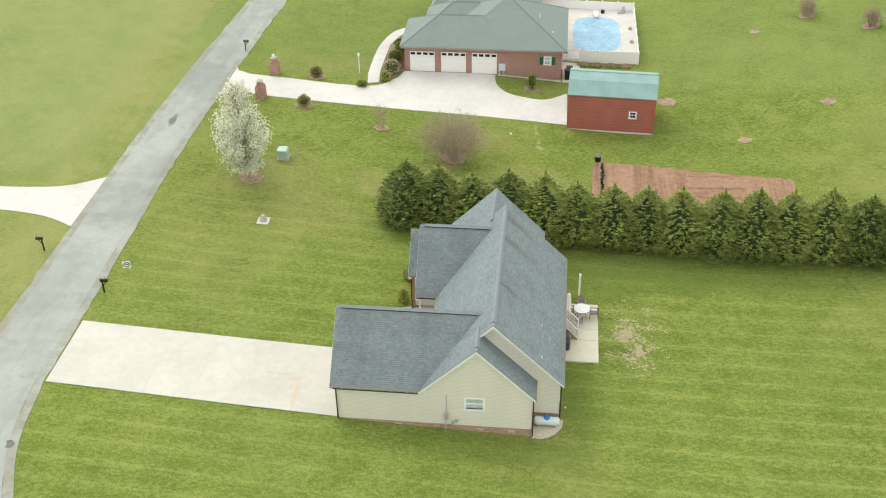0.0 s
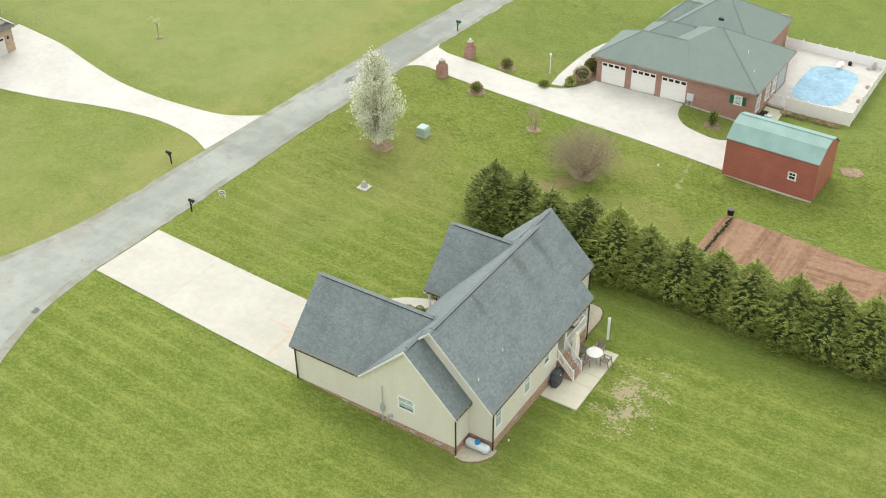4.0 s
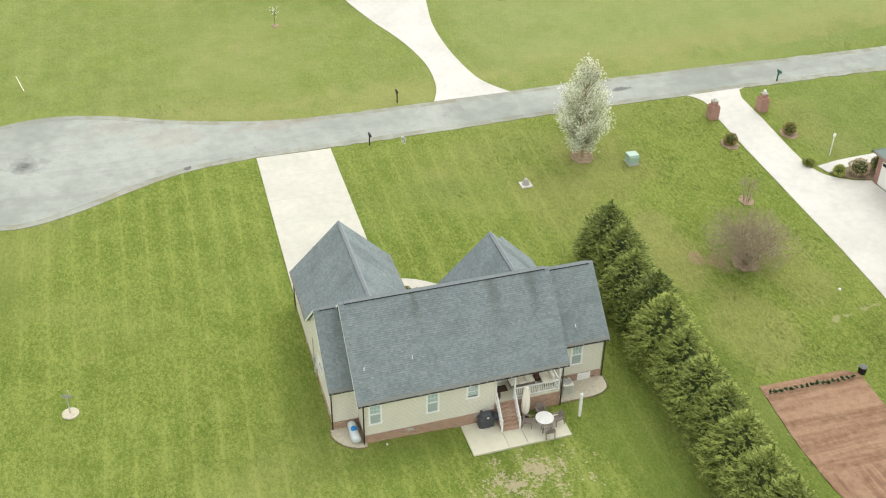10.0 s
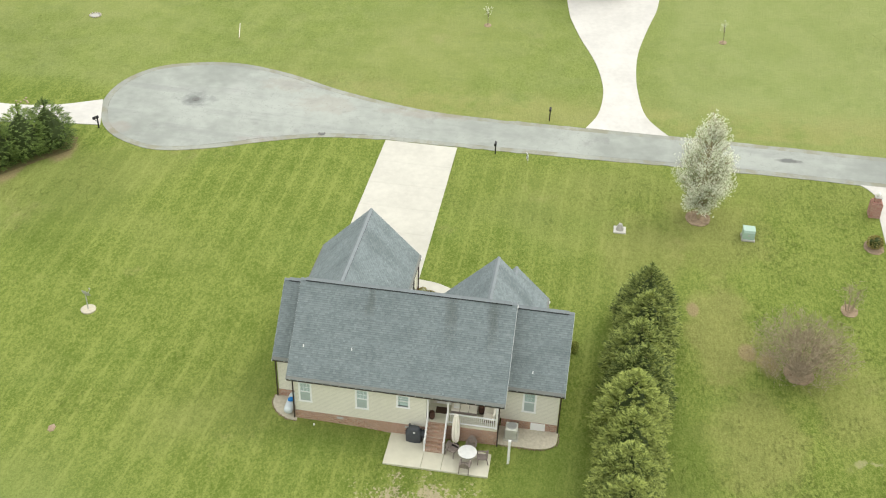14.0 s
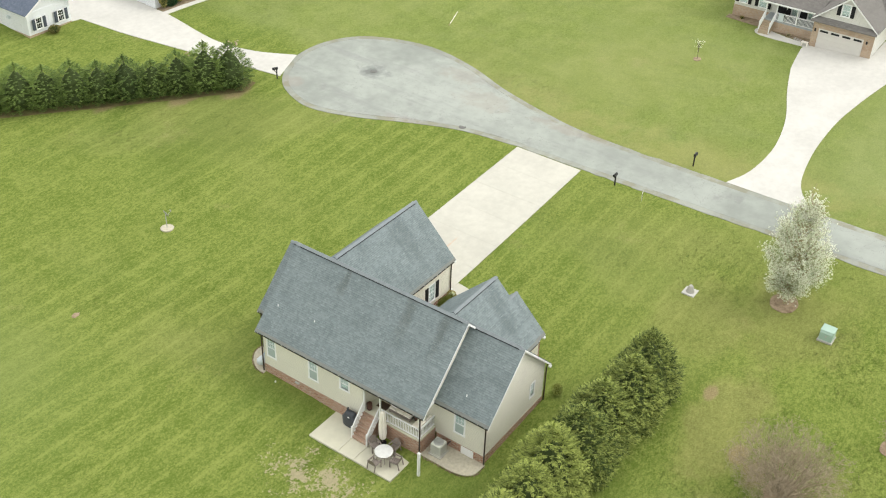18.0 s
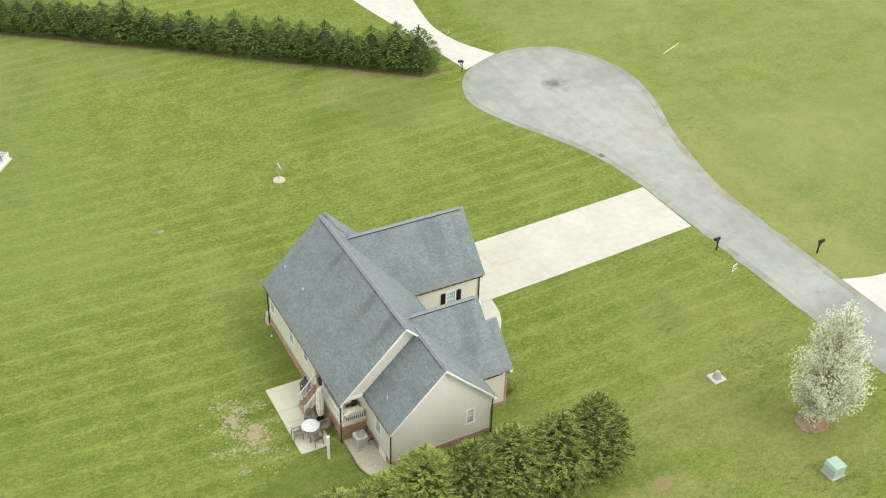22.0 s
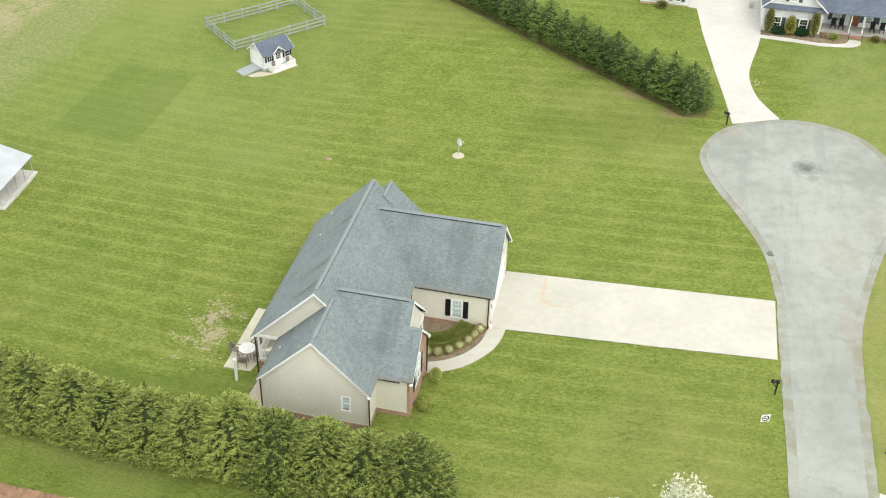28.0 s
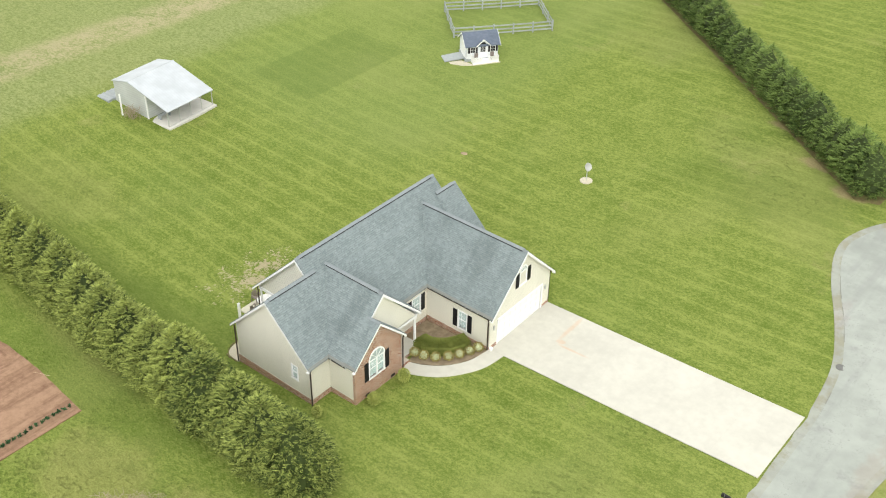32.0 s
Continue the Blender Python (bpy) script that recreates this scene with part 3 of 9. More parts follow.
ARBOR = make_leaf("bronze_arborvitae_leaves", (0.11, 0.11, 0.03), (0.30, 0.28, 0.085))
RED_WALL = make_ribbed("red_metal_siding", (0.43, 0.145, 0.11), 0.30, 2, 0.5, 0.0, 0.03, 0.7, 0.55)
GREEN_ROOF = make_ribbed("seafoam_metal_roof", (0.225, 0.362, 0.33), 0.30, 0, 0.5, 0.0, 0.01, 0.12, 0.12)
PALE_ROOF = make_ribbed("pale_blue_metal_roof", (0.465, 0.50, 0.52), 0.28, 1, 0.45, 0.0, 0.02, 0.3, 0.12)
PALE_WALL = make_ribbed("pale_metal_wall", (0.52, 0.545, 0.535), 0.24, 2, 0.5, 0.0, 0.02, 0.4)
GREEN_BOX = plain("pale_green_enamel", (0.36, 0.50, 0.42), 0.4, vary=0.08)
GREEN_DARK = plain("dark_green_paint", (0.02, 0.11, 0.06), 0.45, vary=0.15)
STRAP = plain("blue_webbing", (0.30, 0.47, 0.63), 0.7, vary=0.15)
POOLCOVER = plain("blue_pool_cover", (0.27, 0.45, 0.60), 0.6, vary=0.7, scale=0.5, fine=2, bump=0.2)
STONE = plain("grey_stone", (0.42, 0.41, 0.37), 0.9, vary=0.2, scale=4, bump=0.4)
LAMPGLASS = plain("white_lamp_glass", (0.8, 0.8, 0.76), 0.3)
STRAW = make_leaf("dry_tan_grass", (0.32, 0.25, 0.14), (0.58, 0.49, 0.32))
TABLETOP = plain("pale_grey_tabletop", (0.72, 0.73, 0.70), 0.35, vary=0.2, scale=4, fine=14)
BARREL = plain("dark_red_brown_staves", (0.10, 0.05, 0.035), 0.6, vary=0.3, scale=6)
MAT = plain("brown_coir_mat", (0.075, 0.048, 0.032), 0.95, vary=0.3, scale=8)
IRON = plain("worn_iron", (0.15, 0.15, 0.14), 0.8, vary=0.4, scale=6)

TRIM_BROWN = plain("taupe_trim", (0.30, 0.25, 0.21), 0.6, vary=0.12)
WOOD_TAN = plain("pale_timber", (0.42, 0.34, 0.24), 0.8, vary=0.2, scale=5)
DOOR_BROWN = plain("brown_door_paint", (0.22, 0.09, 0.05), 0.5, vary=0.15)
YELLOW = make_leaf("golden_evergreen_leaves", (0.22, 0.20, 0.04), (0.50, 0.46, 0.12))
SHRUB_DEEP = make_leaf("deep_green_clipped_leaves", (0.012, 0.04, 0.016), (0.055, 0.13, 0.05))


# ---- building blocks ----
class Shape:
    """A mesh in the making: vertices, faces and, where given, unwrapped coordinates."""

    def __init__(self):
        self.v, self.f, self.uv, self.smooth = [], [], {}, False

    def add(self, verts, faces):
        o = len(self.v)
        self.v += [tuple(p) for p in verts]
        self.f += [tuple(i + o for i in f) for f in faces]
        return self

    def box(self, x0, y0, z0, x1, y1, z1):
        p = [(x, y, z) for z in (z0, z1) for y in (y0, y1) for x in (x0, x1)]
        return self.add(p, [(0, 2, 3, 1), (4, 5, 7, 6), (0, 1, 5, 4), (2, 6, 7, 3), (0, 4, 6, 2), (1, 3, 7, 5)])

    def cbox(self, x0, y0, z0, x1, y1, z1, c=0.02):
        """A box with its edges cut back by c."""
        lo, hi = (x0, y0, z0), (x1, y1, z1)
        mid = [(a + b) / 2 for a, b in zip(lo, hi)]
        at, pts = {}, []
        for s in [(a, b, d) for a in (0, 1) for b in (0, 1) for d in (0, 1)]:
            for ax in range(3):
                p = [(hi[i] if s[i] else lo[i]) + (0 if i == ax else (-c if s[i] else c)) for i in range(3)]
                at[s, ax] = len(pts)
                pts.append(p)
        faces = []
        for ax in range(3):
            b, d = [i for i in range(3) if i != ax]
            for side in (0, 1):
                ring = []
                for sb, sd in ((0, 0), (1, 0), (1, 1), (0, 1)):
                    s = [0, 0, 0]
                    s[ax], s[b], s[d] = side, sb, sd
                    ring.append(at[tuple(s), ax])
                faces.append(ring)
            for sb in (0, 1):
                for sd in (0, 1):
                    s0, s1 = [0, 0, 0], [0, 0, 0]
                    s0[ax], s1[ax] = 0, 1
                    s0[b] = s1[b] = sb
                    s0[d] = s1[d] = sd
                    faces.append([at[tuple(s0), b], at[tuple(s1), b], at[tuple(s1), d], at[tuple(s0), d]])
        for s in [(a, b, d) for a in (0, 1) for b in (0, 1) for d in (0, 1)]:
            faces.append([at[s, 0], at[s, 1], at[s, 2]])
        good = []
        for fc in faces:
            a, b, d = (Vector(pts[fc[i]]) for i in (0, 1, 2))
            n = (b - a).cross(d - a)
            good.append(tuple(fc) if n.dot((a + d) / 2 - Vector(mid)) > 0 else tuple(reversed(fc)))
        return self.add(pts, good)

    def prism(self, poly, axis, a, b):
        """A polygon (two coordinates, any turn) drawn out along an axis from a to b."""
        area = sum(p[0] * q[1] - q[0] * p[1] for p, q in zip(poly, poly[1:] + poly[:1]))
        if (area > 0) == (axis == "y"):
            poly = poly[::-1]
        put = {"x": lambda p, t: (t, p[0], p[1]), "y": lambda p, t: (p[0], t, p[1]), "z": lambda p, t: (p[0], p[1], t)}[axis]
        n = len(poly)
        a, b = min(a, b), max(a, b)
        pts = [put(p, a) for p in poly] + [put(p, b) for p in poly]
        return self.add(pts, [tuple(range(n))[::-1], tuple(range(n, 2 * n))] + [(i, (i + 1) % n, n + (i + 1) % n, n + i) for i in range(n)])

    def tube(self, p, q, r0, r1=None, seg=8, caps=True):
        p, q = Vector(p), Vector(q)
        r1 = r0 if r1 is None else r1
        d = (q - p).normalized()
        s = d.orthogonal().normalized()
        t = d.cross(s)
        ring = [(math.cos(2 * math.pi * i / seg), math.sin(2 * math.pi * i / seg)) for i in range(seg)]
        pts = [p + (s * c + t * n) * r0 for c, n in ring] + [q + (s * c + t * n) * r1 for c, n in ring]
        fc = [(i, (i + 1) % seg, seg + (i + 1) % seg, seg + i) for i in range(seg)]
        if caps:
            fc += [tuple(range(seg))[::-1], tuple(range(seg, 2 * seg))]
        return self.add(pts, fc)

    def lathe(self, profile, x, y, seg=16):
        """A profile of (radius, height) turned about an upright axis."""
        n = len(profile)
        pts = [(x + r * math.cos(2 * math.pi * i / seg), y + r * math.sin(2 * math.pi * i / seg), z) for r, z in profile for i in range(seg)]
        fc = [(k * seg + i, k * seg + (i + 1) % seg, (k + 1) * seg + (i + 1) % seg, (k + 1) * seg + i) for k in range(n - 1) for i in range(seg)]
        fc += [tuple(range(seg))[::-1], tuple(range((n - 1) * seg, n * seg))]
        return self.add(pts, fc)

    def blob(self, cx, cy, cz, rx, ry, rz, seg=10, rings=6, rough=0.0, rng=random):
        pts, fc = [], []
        for k in range(rings + 1):
            a = math.pi * k / rings
            for i in range(seg):
                b = 2 * math.pi * i / seg
                s = 1 + rough * (rng.random() - 0.5)
                pts.append((cx + rx * s * math.sin(a) * math.cos(b), cy + ry * s * math.sin(a) * math.sin(b), cz - rz * s * math.cos(a)))
        for k in range(rings):
            for i in range(seg):
                fc.append((k * seg + i, k * seg + (i + 1) % seg, (k + 1) * seg + (i + 1) % seg, (k + 1) * seg + i))
        return self.add(pts, fc)

    def sheet(self, p0, p1, p2, p3, u, v):
        """A quad with unwrapped coordinates running u along p0-p1 and v along p0-p3."""
        o = len(self.f)
        self.add([p0, p1, p2, p3], [(0, 1, 2, 3)])
        self.uv[o] = [(u[0], v[0]), (u[1], v[0]), (u[1], v[1]), (u[0], v[1])]
        return self

    def data(self, name, material):
        me = bpy.data.meshes.new(name)
        me.from_pydata(self.v, [], self.f)
        if self.uv:
            layer = me.uv_layers.new(name="UVMap")
            for p in me.polygons:
                for k, li in enumerate(p.loop_indices):
                    if p.index in self.uv:
                        layer.data[li].uv = self.uv[p.index][k]
                    else:
                        c = self.v[self.f[p.index][k]]
                        layer.data[li].uv = (c[0] + c[1], c[2])
        if self.smooth:
            for p in me.polygons:
                p.use_smooth = True
        me.materials.append(material)
        me.update()
        return me


WHERE = {}


def thing(name, x=0.0, y=0.0, z=0.0, label="", category="", group="", kind=""):
    ob = new(name)
    ob.location = (x, y, z)
    ob.empty_display_size = 0.3
    WHERE[ob.name] = Matrix.Translation((x, y, z))
    return tagged(ob, label, category, group, kind)


def part(name, shape, material, parent, label=""):
    """One mesh under a thing or a part, its shape given in the world."""
    ob = new(name, shape if isinstance(shape, bpy.types.Mesh) else shape.data(name, material))
    ob.parent = parent
    m = WHERE.get(parent.name, Matrix.Identity(4))
    ob.matrix_parent_inverse = m.inverted()
    if label:
        ob["label"] = label
    return ob


def solo(name, shape, material, label, category="", group="", kind=""):
    """A thing that is one mesh."""
    return tagged(new(name, shape.data(name, material)), label, category, group, kind)


def moved(shape, m):
    out = Shape()
    out.v, out.f, out.uv, out.smooth = [tuple(m @ Vector(p)) for p in shape.v], list(shape.f), dict(shape.uv), shape.smooth
    return out


def draped(outline, lift, step=1.2, skirt=0.25):
    """A flat patch with the given outline that follows the ground, lift above it, with an edge going down into it."""
    bm = bmesh.new()
    vs = [bm.verts.new((x, y, 0)) for x, y in outline]
    bm.faces.new(vs)
    xs, ys = [p[0] for p in outline], [p[1] for p in outline]
    for axis, lo, hi in ((0, min(xs), max(xs)), (1, min(ys), max(ys))):
        n = max(1, int((hi - lo) / step))
        for i in range(1, n):
            co, no = [0, 0, 0], [0, 0, 0]
            co[axis], no[axis] = lo + (hi - lo) * i / n, 1
            bmesh.ops.bisect_plane(bm, geom=bm.verts[:] + bm.edges[:] + bm.faces[:], plane_co=co, plane_no=no)
    if sum(f.normal.z * f.calc_area() for f in bm.faces) < 0 or bm.faces[:][0].normal.z < 0:
        bmesh.ops.reverse_faces(bm, faces=bm.faces[:])
    for v in bm.verts:
        v.co.z = g(v.co.x, v.co.y) + lift
    rim = [e for e in bm.edges if e.is_boundary]
    made = bmesh.ops.extrude_edge_only(bm, edges=rim)
    for v in made["geom"]:
        if isinstance(v, bmesh.types.BMVert):
            v.co.z -= skirt
    bmesh.ops.recalc_face_normals(bm, faces=bm.faces[:])
    up = sum(f.normal.z * f.calc_area() for f in bm.faces)
    if up < 0:
        bmesh.ops.reverse_faces(bm, faces=bm.faces[:])
    out = Shape()
    bm.verts.index_update()
    out.v = [tuple(v.co) for v in bm.verts]
    out.f = [tuple(v.index for v in f.verts) for f in bm.faces]
    bm.free()
    return out


def ring(cx, cy, rx, ry, n=24, wob=0.0, seed=1):
    r = random.Random(seed)
    return [(cx + rx * (1 + wob * (r.random() - 0.5)) * math.cos(2 * math.pi * i / n), cy + ry * (1 + wob * (r.random() - 0.5)) * math.sin(2 * math.pi * i / n)) for i in range(n)]


def curve(pts, n=6):
    """A smooth line through points."""
    out = []
    for i in range(len(pts) - 1):
        p0, p1, p2, p3 = (Vector((*pts[min(max(j, 0), len(pts) - 1)], 0)) for j in (i - 1, i, i + 1, i + 2))
        for k in range(n):
            t = k / n
            q = 0.5 * (2 * p1 + (p2 - p0) * t + (2 * p0 - 5 * p1 + 4 * p2 - p3) * t * t + (3 * p1 - p0 - 3 * p2 + p3) * t ** 3)
            out.append((q.x, q.y))
    return out + [tuple(pts[-1])]


# ---- ground, road and drives ----
def build_ground():
    s = Shape()
    xs = [-900, -500, -300, -200, -150, -120] + [-100 + 2.0 * i for i in range(40)] + [-20.0 + i for i in range(40)] + [20 + 2.0 * i for i in range(26)] + [90, 120, 160, 240, 400, 900]
    ys = [-900, -500, -300, -200, -140, -100, -75] + [-60 + 2.0 * i for i in range(45)] + [30.0 + i for i in range(35)] + [65 + 2.0 * i for i in range(39)] + [160, 190, 240, 320, 500, 900]
    nx = len(xs)
    s.v = [(x, y, g(x, y)) for y in ys for x in xs]
    s.f = [(j * nx + i, j * nx + i + 1, (j + 1) * nx + i + 1, (j + 1) * nx + i) for j in range(len(ys) - 1) for i in range(nx - 1)]
    s.smooth = True
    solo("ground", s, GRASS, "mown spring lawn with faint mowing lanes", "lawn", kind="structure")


def build_road():
    west = curve([(-27.0, 190), (-31.8, 130), (-34.6, 102), (-35.3, 95.6), (-36.5, 84.3), (-36.9, 78.6), (-37.4, 72), (-37.8, 62), (-38.0, 50), (-38.2, 42), (-39.0, 37), (-40.6, 31), (-42.5, 26), (-43.5, 21), (-43.0, 17),
                  (-41.2, 13), (-38.2, 10.7), (-34.5, 10.0), (-31.0, 10.9), (-28.2, 13.0), (-26.7, 16.3), (-26.7, 19.0), (-28.0, 22.8), (-30.2, 27.4), (-31.9, 32), (-32.6, 37.5)], 5)
    east = [(-32.7, 44), (-32.8, 52), (-32.85, 65), (-32.7, 72), (-32.2, 80), (-31.9, 86), (-31.3, 93.5), (-30.4, 104), (-27.6, 130), (-22.6, 190)]
    rim, r = [], random.Random(77)
    for (ax, ay), (bx, by) in zip(west + east, (west + east)[1:] + west[:1]):
        n = max(1, min(int(math.hypot(bx - ax, by - ay) / 0.8), 80)) if ay < 130 and by < 130 else 1
        k = max(math.hypot(bx - ax, by - ay), 0.01)
        for i in range(n):
            w = r.gauss(0, 0.045) if n > 1 else 0.0
            rim.append((ax + (bx - ax) * i / n - (by - ay) / k * w, ay + (by - ay) * i / n + (bx - ax) / k * w))
    road = solo("road", draped(rim, 0.035, 2.5), ASPHALT, "worn grey asphalt lane ending in a turning circle", "road", kind="structure")
    # the paler top layer stops short of the rim, with a ragged seam where it ends
    line = west + east

    def inset(d):
        out = []
        for i, (x, y) in enumerate(line):
            (ax, ay), (bx, by) = line[max(0, i - 1)], line[min(len(line) - 1, i + 1)]
            k = math.hypot(bx - ax, by - ay)
            out.append((x - (by - ay) / k * d, y + (bx - ax) / k * d))
        return out

    part("top_layer", draped([(x, y) for x, y in inset(0.62)], 0.043, 2.5, 0.01), ASPHALT_TOP, road, "paler asphalt layer inside the old margin")
    seam, edge_in, edge_out = Shape(), inset(0.66), inset(0.58)
    for i in range(len(line) - 1):
        (ax, ay), (bx, by), (cx, cy), (dx, dy) = edge_in[i], edge_in[i + 1], edge_out[i + 1], edge_out[i]
        n = max(1, int(math.hypot(bx - ax, by - ay) / 0.7))
        if n > 20 or ay > 37:
            continue
        for j in range(n):
            if noise.noise((ax * 0.2 + j * 0.25, ay * 0.2, 3.0)) < -0.12:
                continue
            t0, t1, w = j / n, (j + 1) / n, r.uniform(0.1, 0.8)
            q = [(ax + (bx - ax) * t0, ay + (by - ay) * t0), (ax + (bx - ax) * t1, ay + (by - ay) * t1), (dx + (cx - dx) * t1, dy + (cy - dy) * t1), (dx + (cx - dx) * t0, dy + (cy - dy) * t0)]
            q[2], q[3] = [(u[0] + (v[0] - u[0]) * w, u[1] + (v[1] - u[1]) * w) for u, v in ((q[1], q[2]), (q[0], q[3]))]
            seam.add([(a, b, g(a, b) + 0.05) for a, b in q], [(0, 1, 2, 3)])
    part("edge_crack", seam, CRACK, road, "dark ragged crack along the layer's edge")
    for x, y, r in ((-35.7, 18.4, 0.34), (-32.4, 31.6, 0.33)):
        s = Shape()
        s.lathe([(r, g(x, y) + 0.03), (r, g(x, y) + 0.055), (r * 0.9, g(x, y) + 0.06), (r * 0.85, g(x, y) + 0.052)], x, y, 20)
        solo("manhole_cover", s, IRON, "dark iron manhole cover set in the asphalt", "manhole cover", "covers in the road")


def slab_drive(name, corners, n, label, mat, lift=0.05):
    """A drive of slabs between two edges, each edge (start, end); n slabs with open joints."""
    (a0, a1), (b0, b1) = corners
    base = tagged(new(name), label, "driveway", kind="structure")
    for i in range(n):
        t0, t1 = i / n + 0.0003, (i + 1) / n - 0.0003
        pt = lambda p, q, t: (p[0] + (q[0] - p[0]) * t, p[1] + (q[1] - p[1]) * t)
        part("slab", draped([pt(a0, a1, t0), pt(a0, a1, t1), pt(b0, b1, t1), pt(b0, b1, t0)], lift + 0.002 * (i % 2)), mat, base)
    part("joint_bed", draped([a0, a1, b1, b0], lift - 0.006), JOINT, base, "grey filled joints between the slabs")
    return base


def build_drives():
    slab_drive("driveway", (((-32.55, 37.55), (-12.55, 37.25)), ((-32.55, 44.15), (-12.55, 44.13))), 6, "pale concrete drive of wide slabs with a rusty stain", CONCRETE)
    walk_out = curve([(-13.75, 44.14), (-13.5, 45.8), (-12.8, 47.2), (-11.7, 48.5), (-10.4, 49.3), (-9.25, 49.75)], 5)
    walk_in = curve([(-8.9, 48.65), (-10.1, 48.2), (-11.3, 47.3), (-12.2, 45.9), (-12.5, 44.14)], 5)
    solo("garden_path", draped(walk_out + walk_in, 0.048, 1.0), CONCRETE, "curved pale concrete path to the front steps", "path", kind="structure")
    west_l = curve([(-37.95, 55.4), (-40.6, 56.4), (-44.7, 56.7), (-48.5, 56.2), (-52.0, 55.3), (-56.0, 53.8), (-59.5, 52.7), (-61.5, 52.2), (-65.5, 51.6)], 5)
    west_r = [(-66.9, 58.3), (-71.5, 58.4), (-70.8, 62.2)] + curve([(-66.5, 61.9), (-63.2, 61.6), (-58.8, 60.7), (-53.9, 59.9), (-49.8, 59.75), (-45.5, 60.0), (-40.8, 60.9), (-37.7, 63.0)], 5)
    solo("driveway_west", draped(west_l + [(-66.9, 51.6)] + west_r, 0.05, 2.0), CONCRETE_WHITE, "white concrete drive that flares at the road", "driveway", kind="structure")
    path = curve([(-66.1, 51.55), (-66.2, 49.85), (-66.3, 48.0), (-66.65, 46.4), (-67.5, 45.75), (-68.5, 46.0), (-68.6, 46.6)], 4) + curve([(-68.2, 47.1), (-67.9, 47.8), (-67.55, 48.8), (-67.2, 50.2), (-67.0, 51.6)], 4)
    solo("path_west", draped(path, 0.055, 1.5), CONCRETE_WHITE, "white concrete path with a rounded end at a neighbour's steps", "path", kind="structure")
    north = [(-32.0, 85.2), (-31.8, 84.6), (-30.4, 84.1), (-26.5, 84.2), (-21.4, 84.1), (-18.4, 84.2)] + curve([(-18.35, 84.3), (-17.0, 84.9), (-15.6, 86.6), (-15.0, 88.1)], 4)
    north += [(-5.5, 88.15)] + curve([(-5.55, 87.6), (-5.2, 86.2), (-4.2, 85.0), (-2.6, 84.4), (-0.2, 84.25), (1.95, 85.8)], 4)
    north += [(2.0, 79.7), (-2.0, 79.95), (-7.6, 80.2), (-17.0, 80.3), (-24.5, 80.2)] + curve([(-28.0, 80.2), (-30.4, 80.4), (-31.6, 79.9), (-32.3, 79.2)], 4)
    solo("driveway_north", draped(north, 0.05, 2.0), CONCRETE_WHITE, "pale concrete drive and forecourt before three garage doors", "driveway", kind="structure")
    solo("path_north", draped([(-18.45, 84.95)] + curve([(-18.7, 87.0), (-18.7, 90.0), (-18.4, 94.0), (-17.2, 97.5), (-14.5, 99.6)], 4) + curve([(-14.3, 98.6), (-16.3, 96.8), (-17.3, 94.0), (-17.5, 90.0), (-17.5, 87.2), (-17.3, 85.3)], 4), 0.055, 1.5),
         CONCRETE_WHITE, "pale concrete path beside a brick house", "path", kind="structure")
    south_l = curve([(-29.3, 11.6), (-28.6, 7.0), (-27.6, 1.4), (-26.9, -2.9), (-26.1, -7.4), (-25.6, -10.9), (-25.2, -13.4)], 4)
    south = south_l + [(-24.2, -13.6), (-24.2, -19.0), (-30.4, -19.4), (-30.4, -22.0), (-32.0, -22.0), (-32.1, -8.2)] + curve([(-32.1, -7.6), (-31.8, -5.2), (-31.1, -1.0), (-30.9, 2.2), (-31.7, 6.2), (-33.6, 10.0)], 4)
    solo("driveway_south", draped(south, 0.05, 2.0), CONCRETE_WHITE, "white concrete drive leaving the turning circle", "driveway", kind="structure")
    solo("path_south", draped([(-32.1, -7.45), (-35.0, -7.0), (-38.0, -6.5)] + curve([(-39.8, -6.7), (-41.5, -7.2), (-42.3, -8.1), (-42.4, -9.0)], 4) + [(-41.3, -9.0), (-40.8, -7.9), (-39.8, -7.4), (-37.8, -7.2), (-35.0, -7.75), (-32.1, -8.15)], 0.055, 1.5),
         CONCRETE_WHITE, "white concrete path along a neighbour's front beds", "path", kind="structure")


build_ground()
build_road()
build_drives()


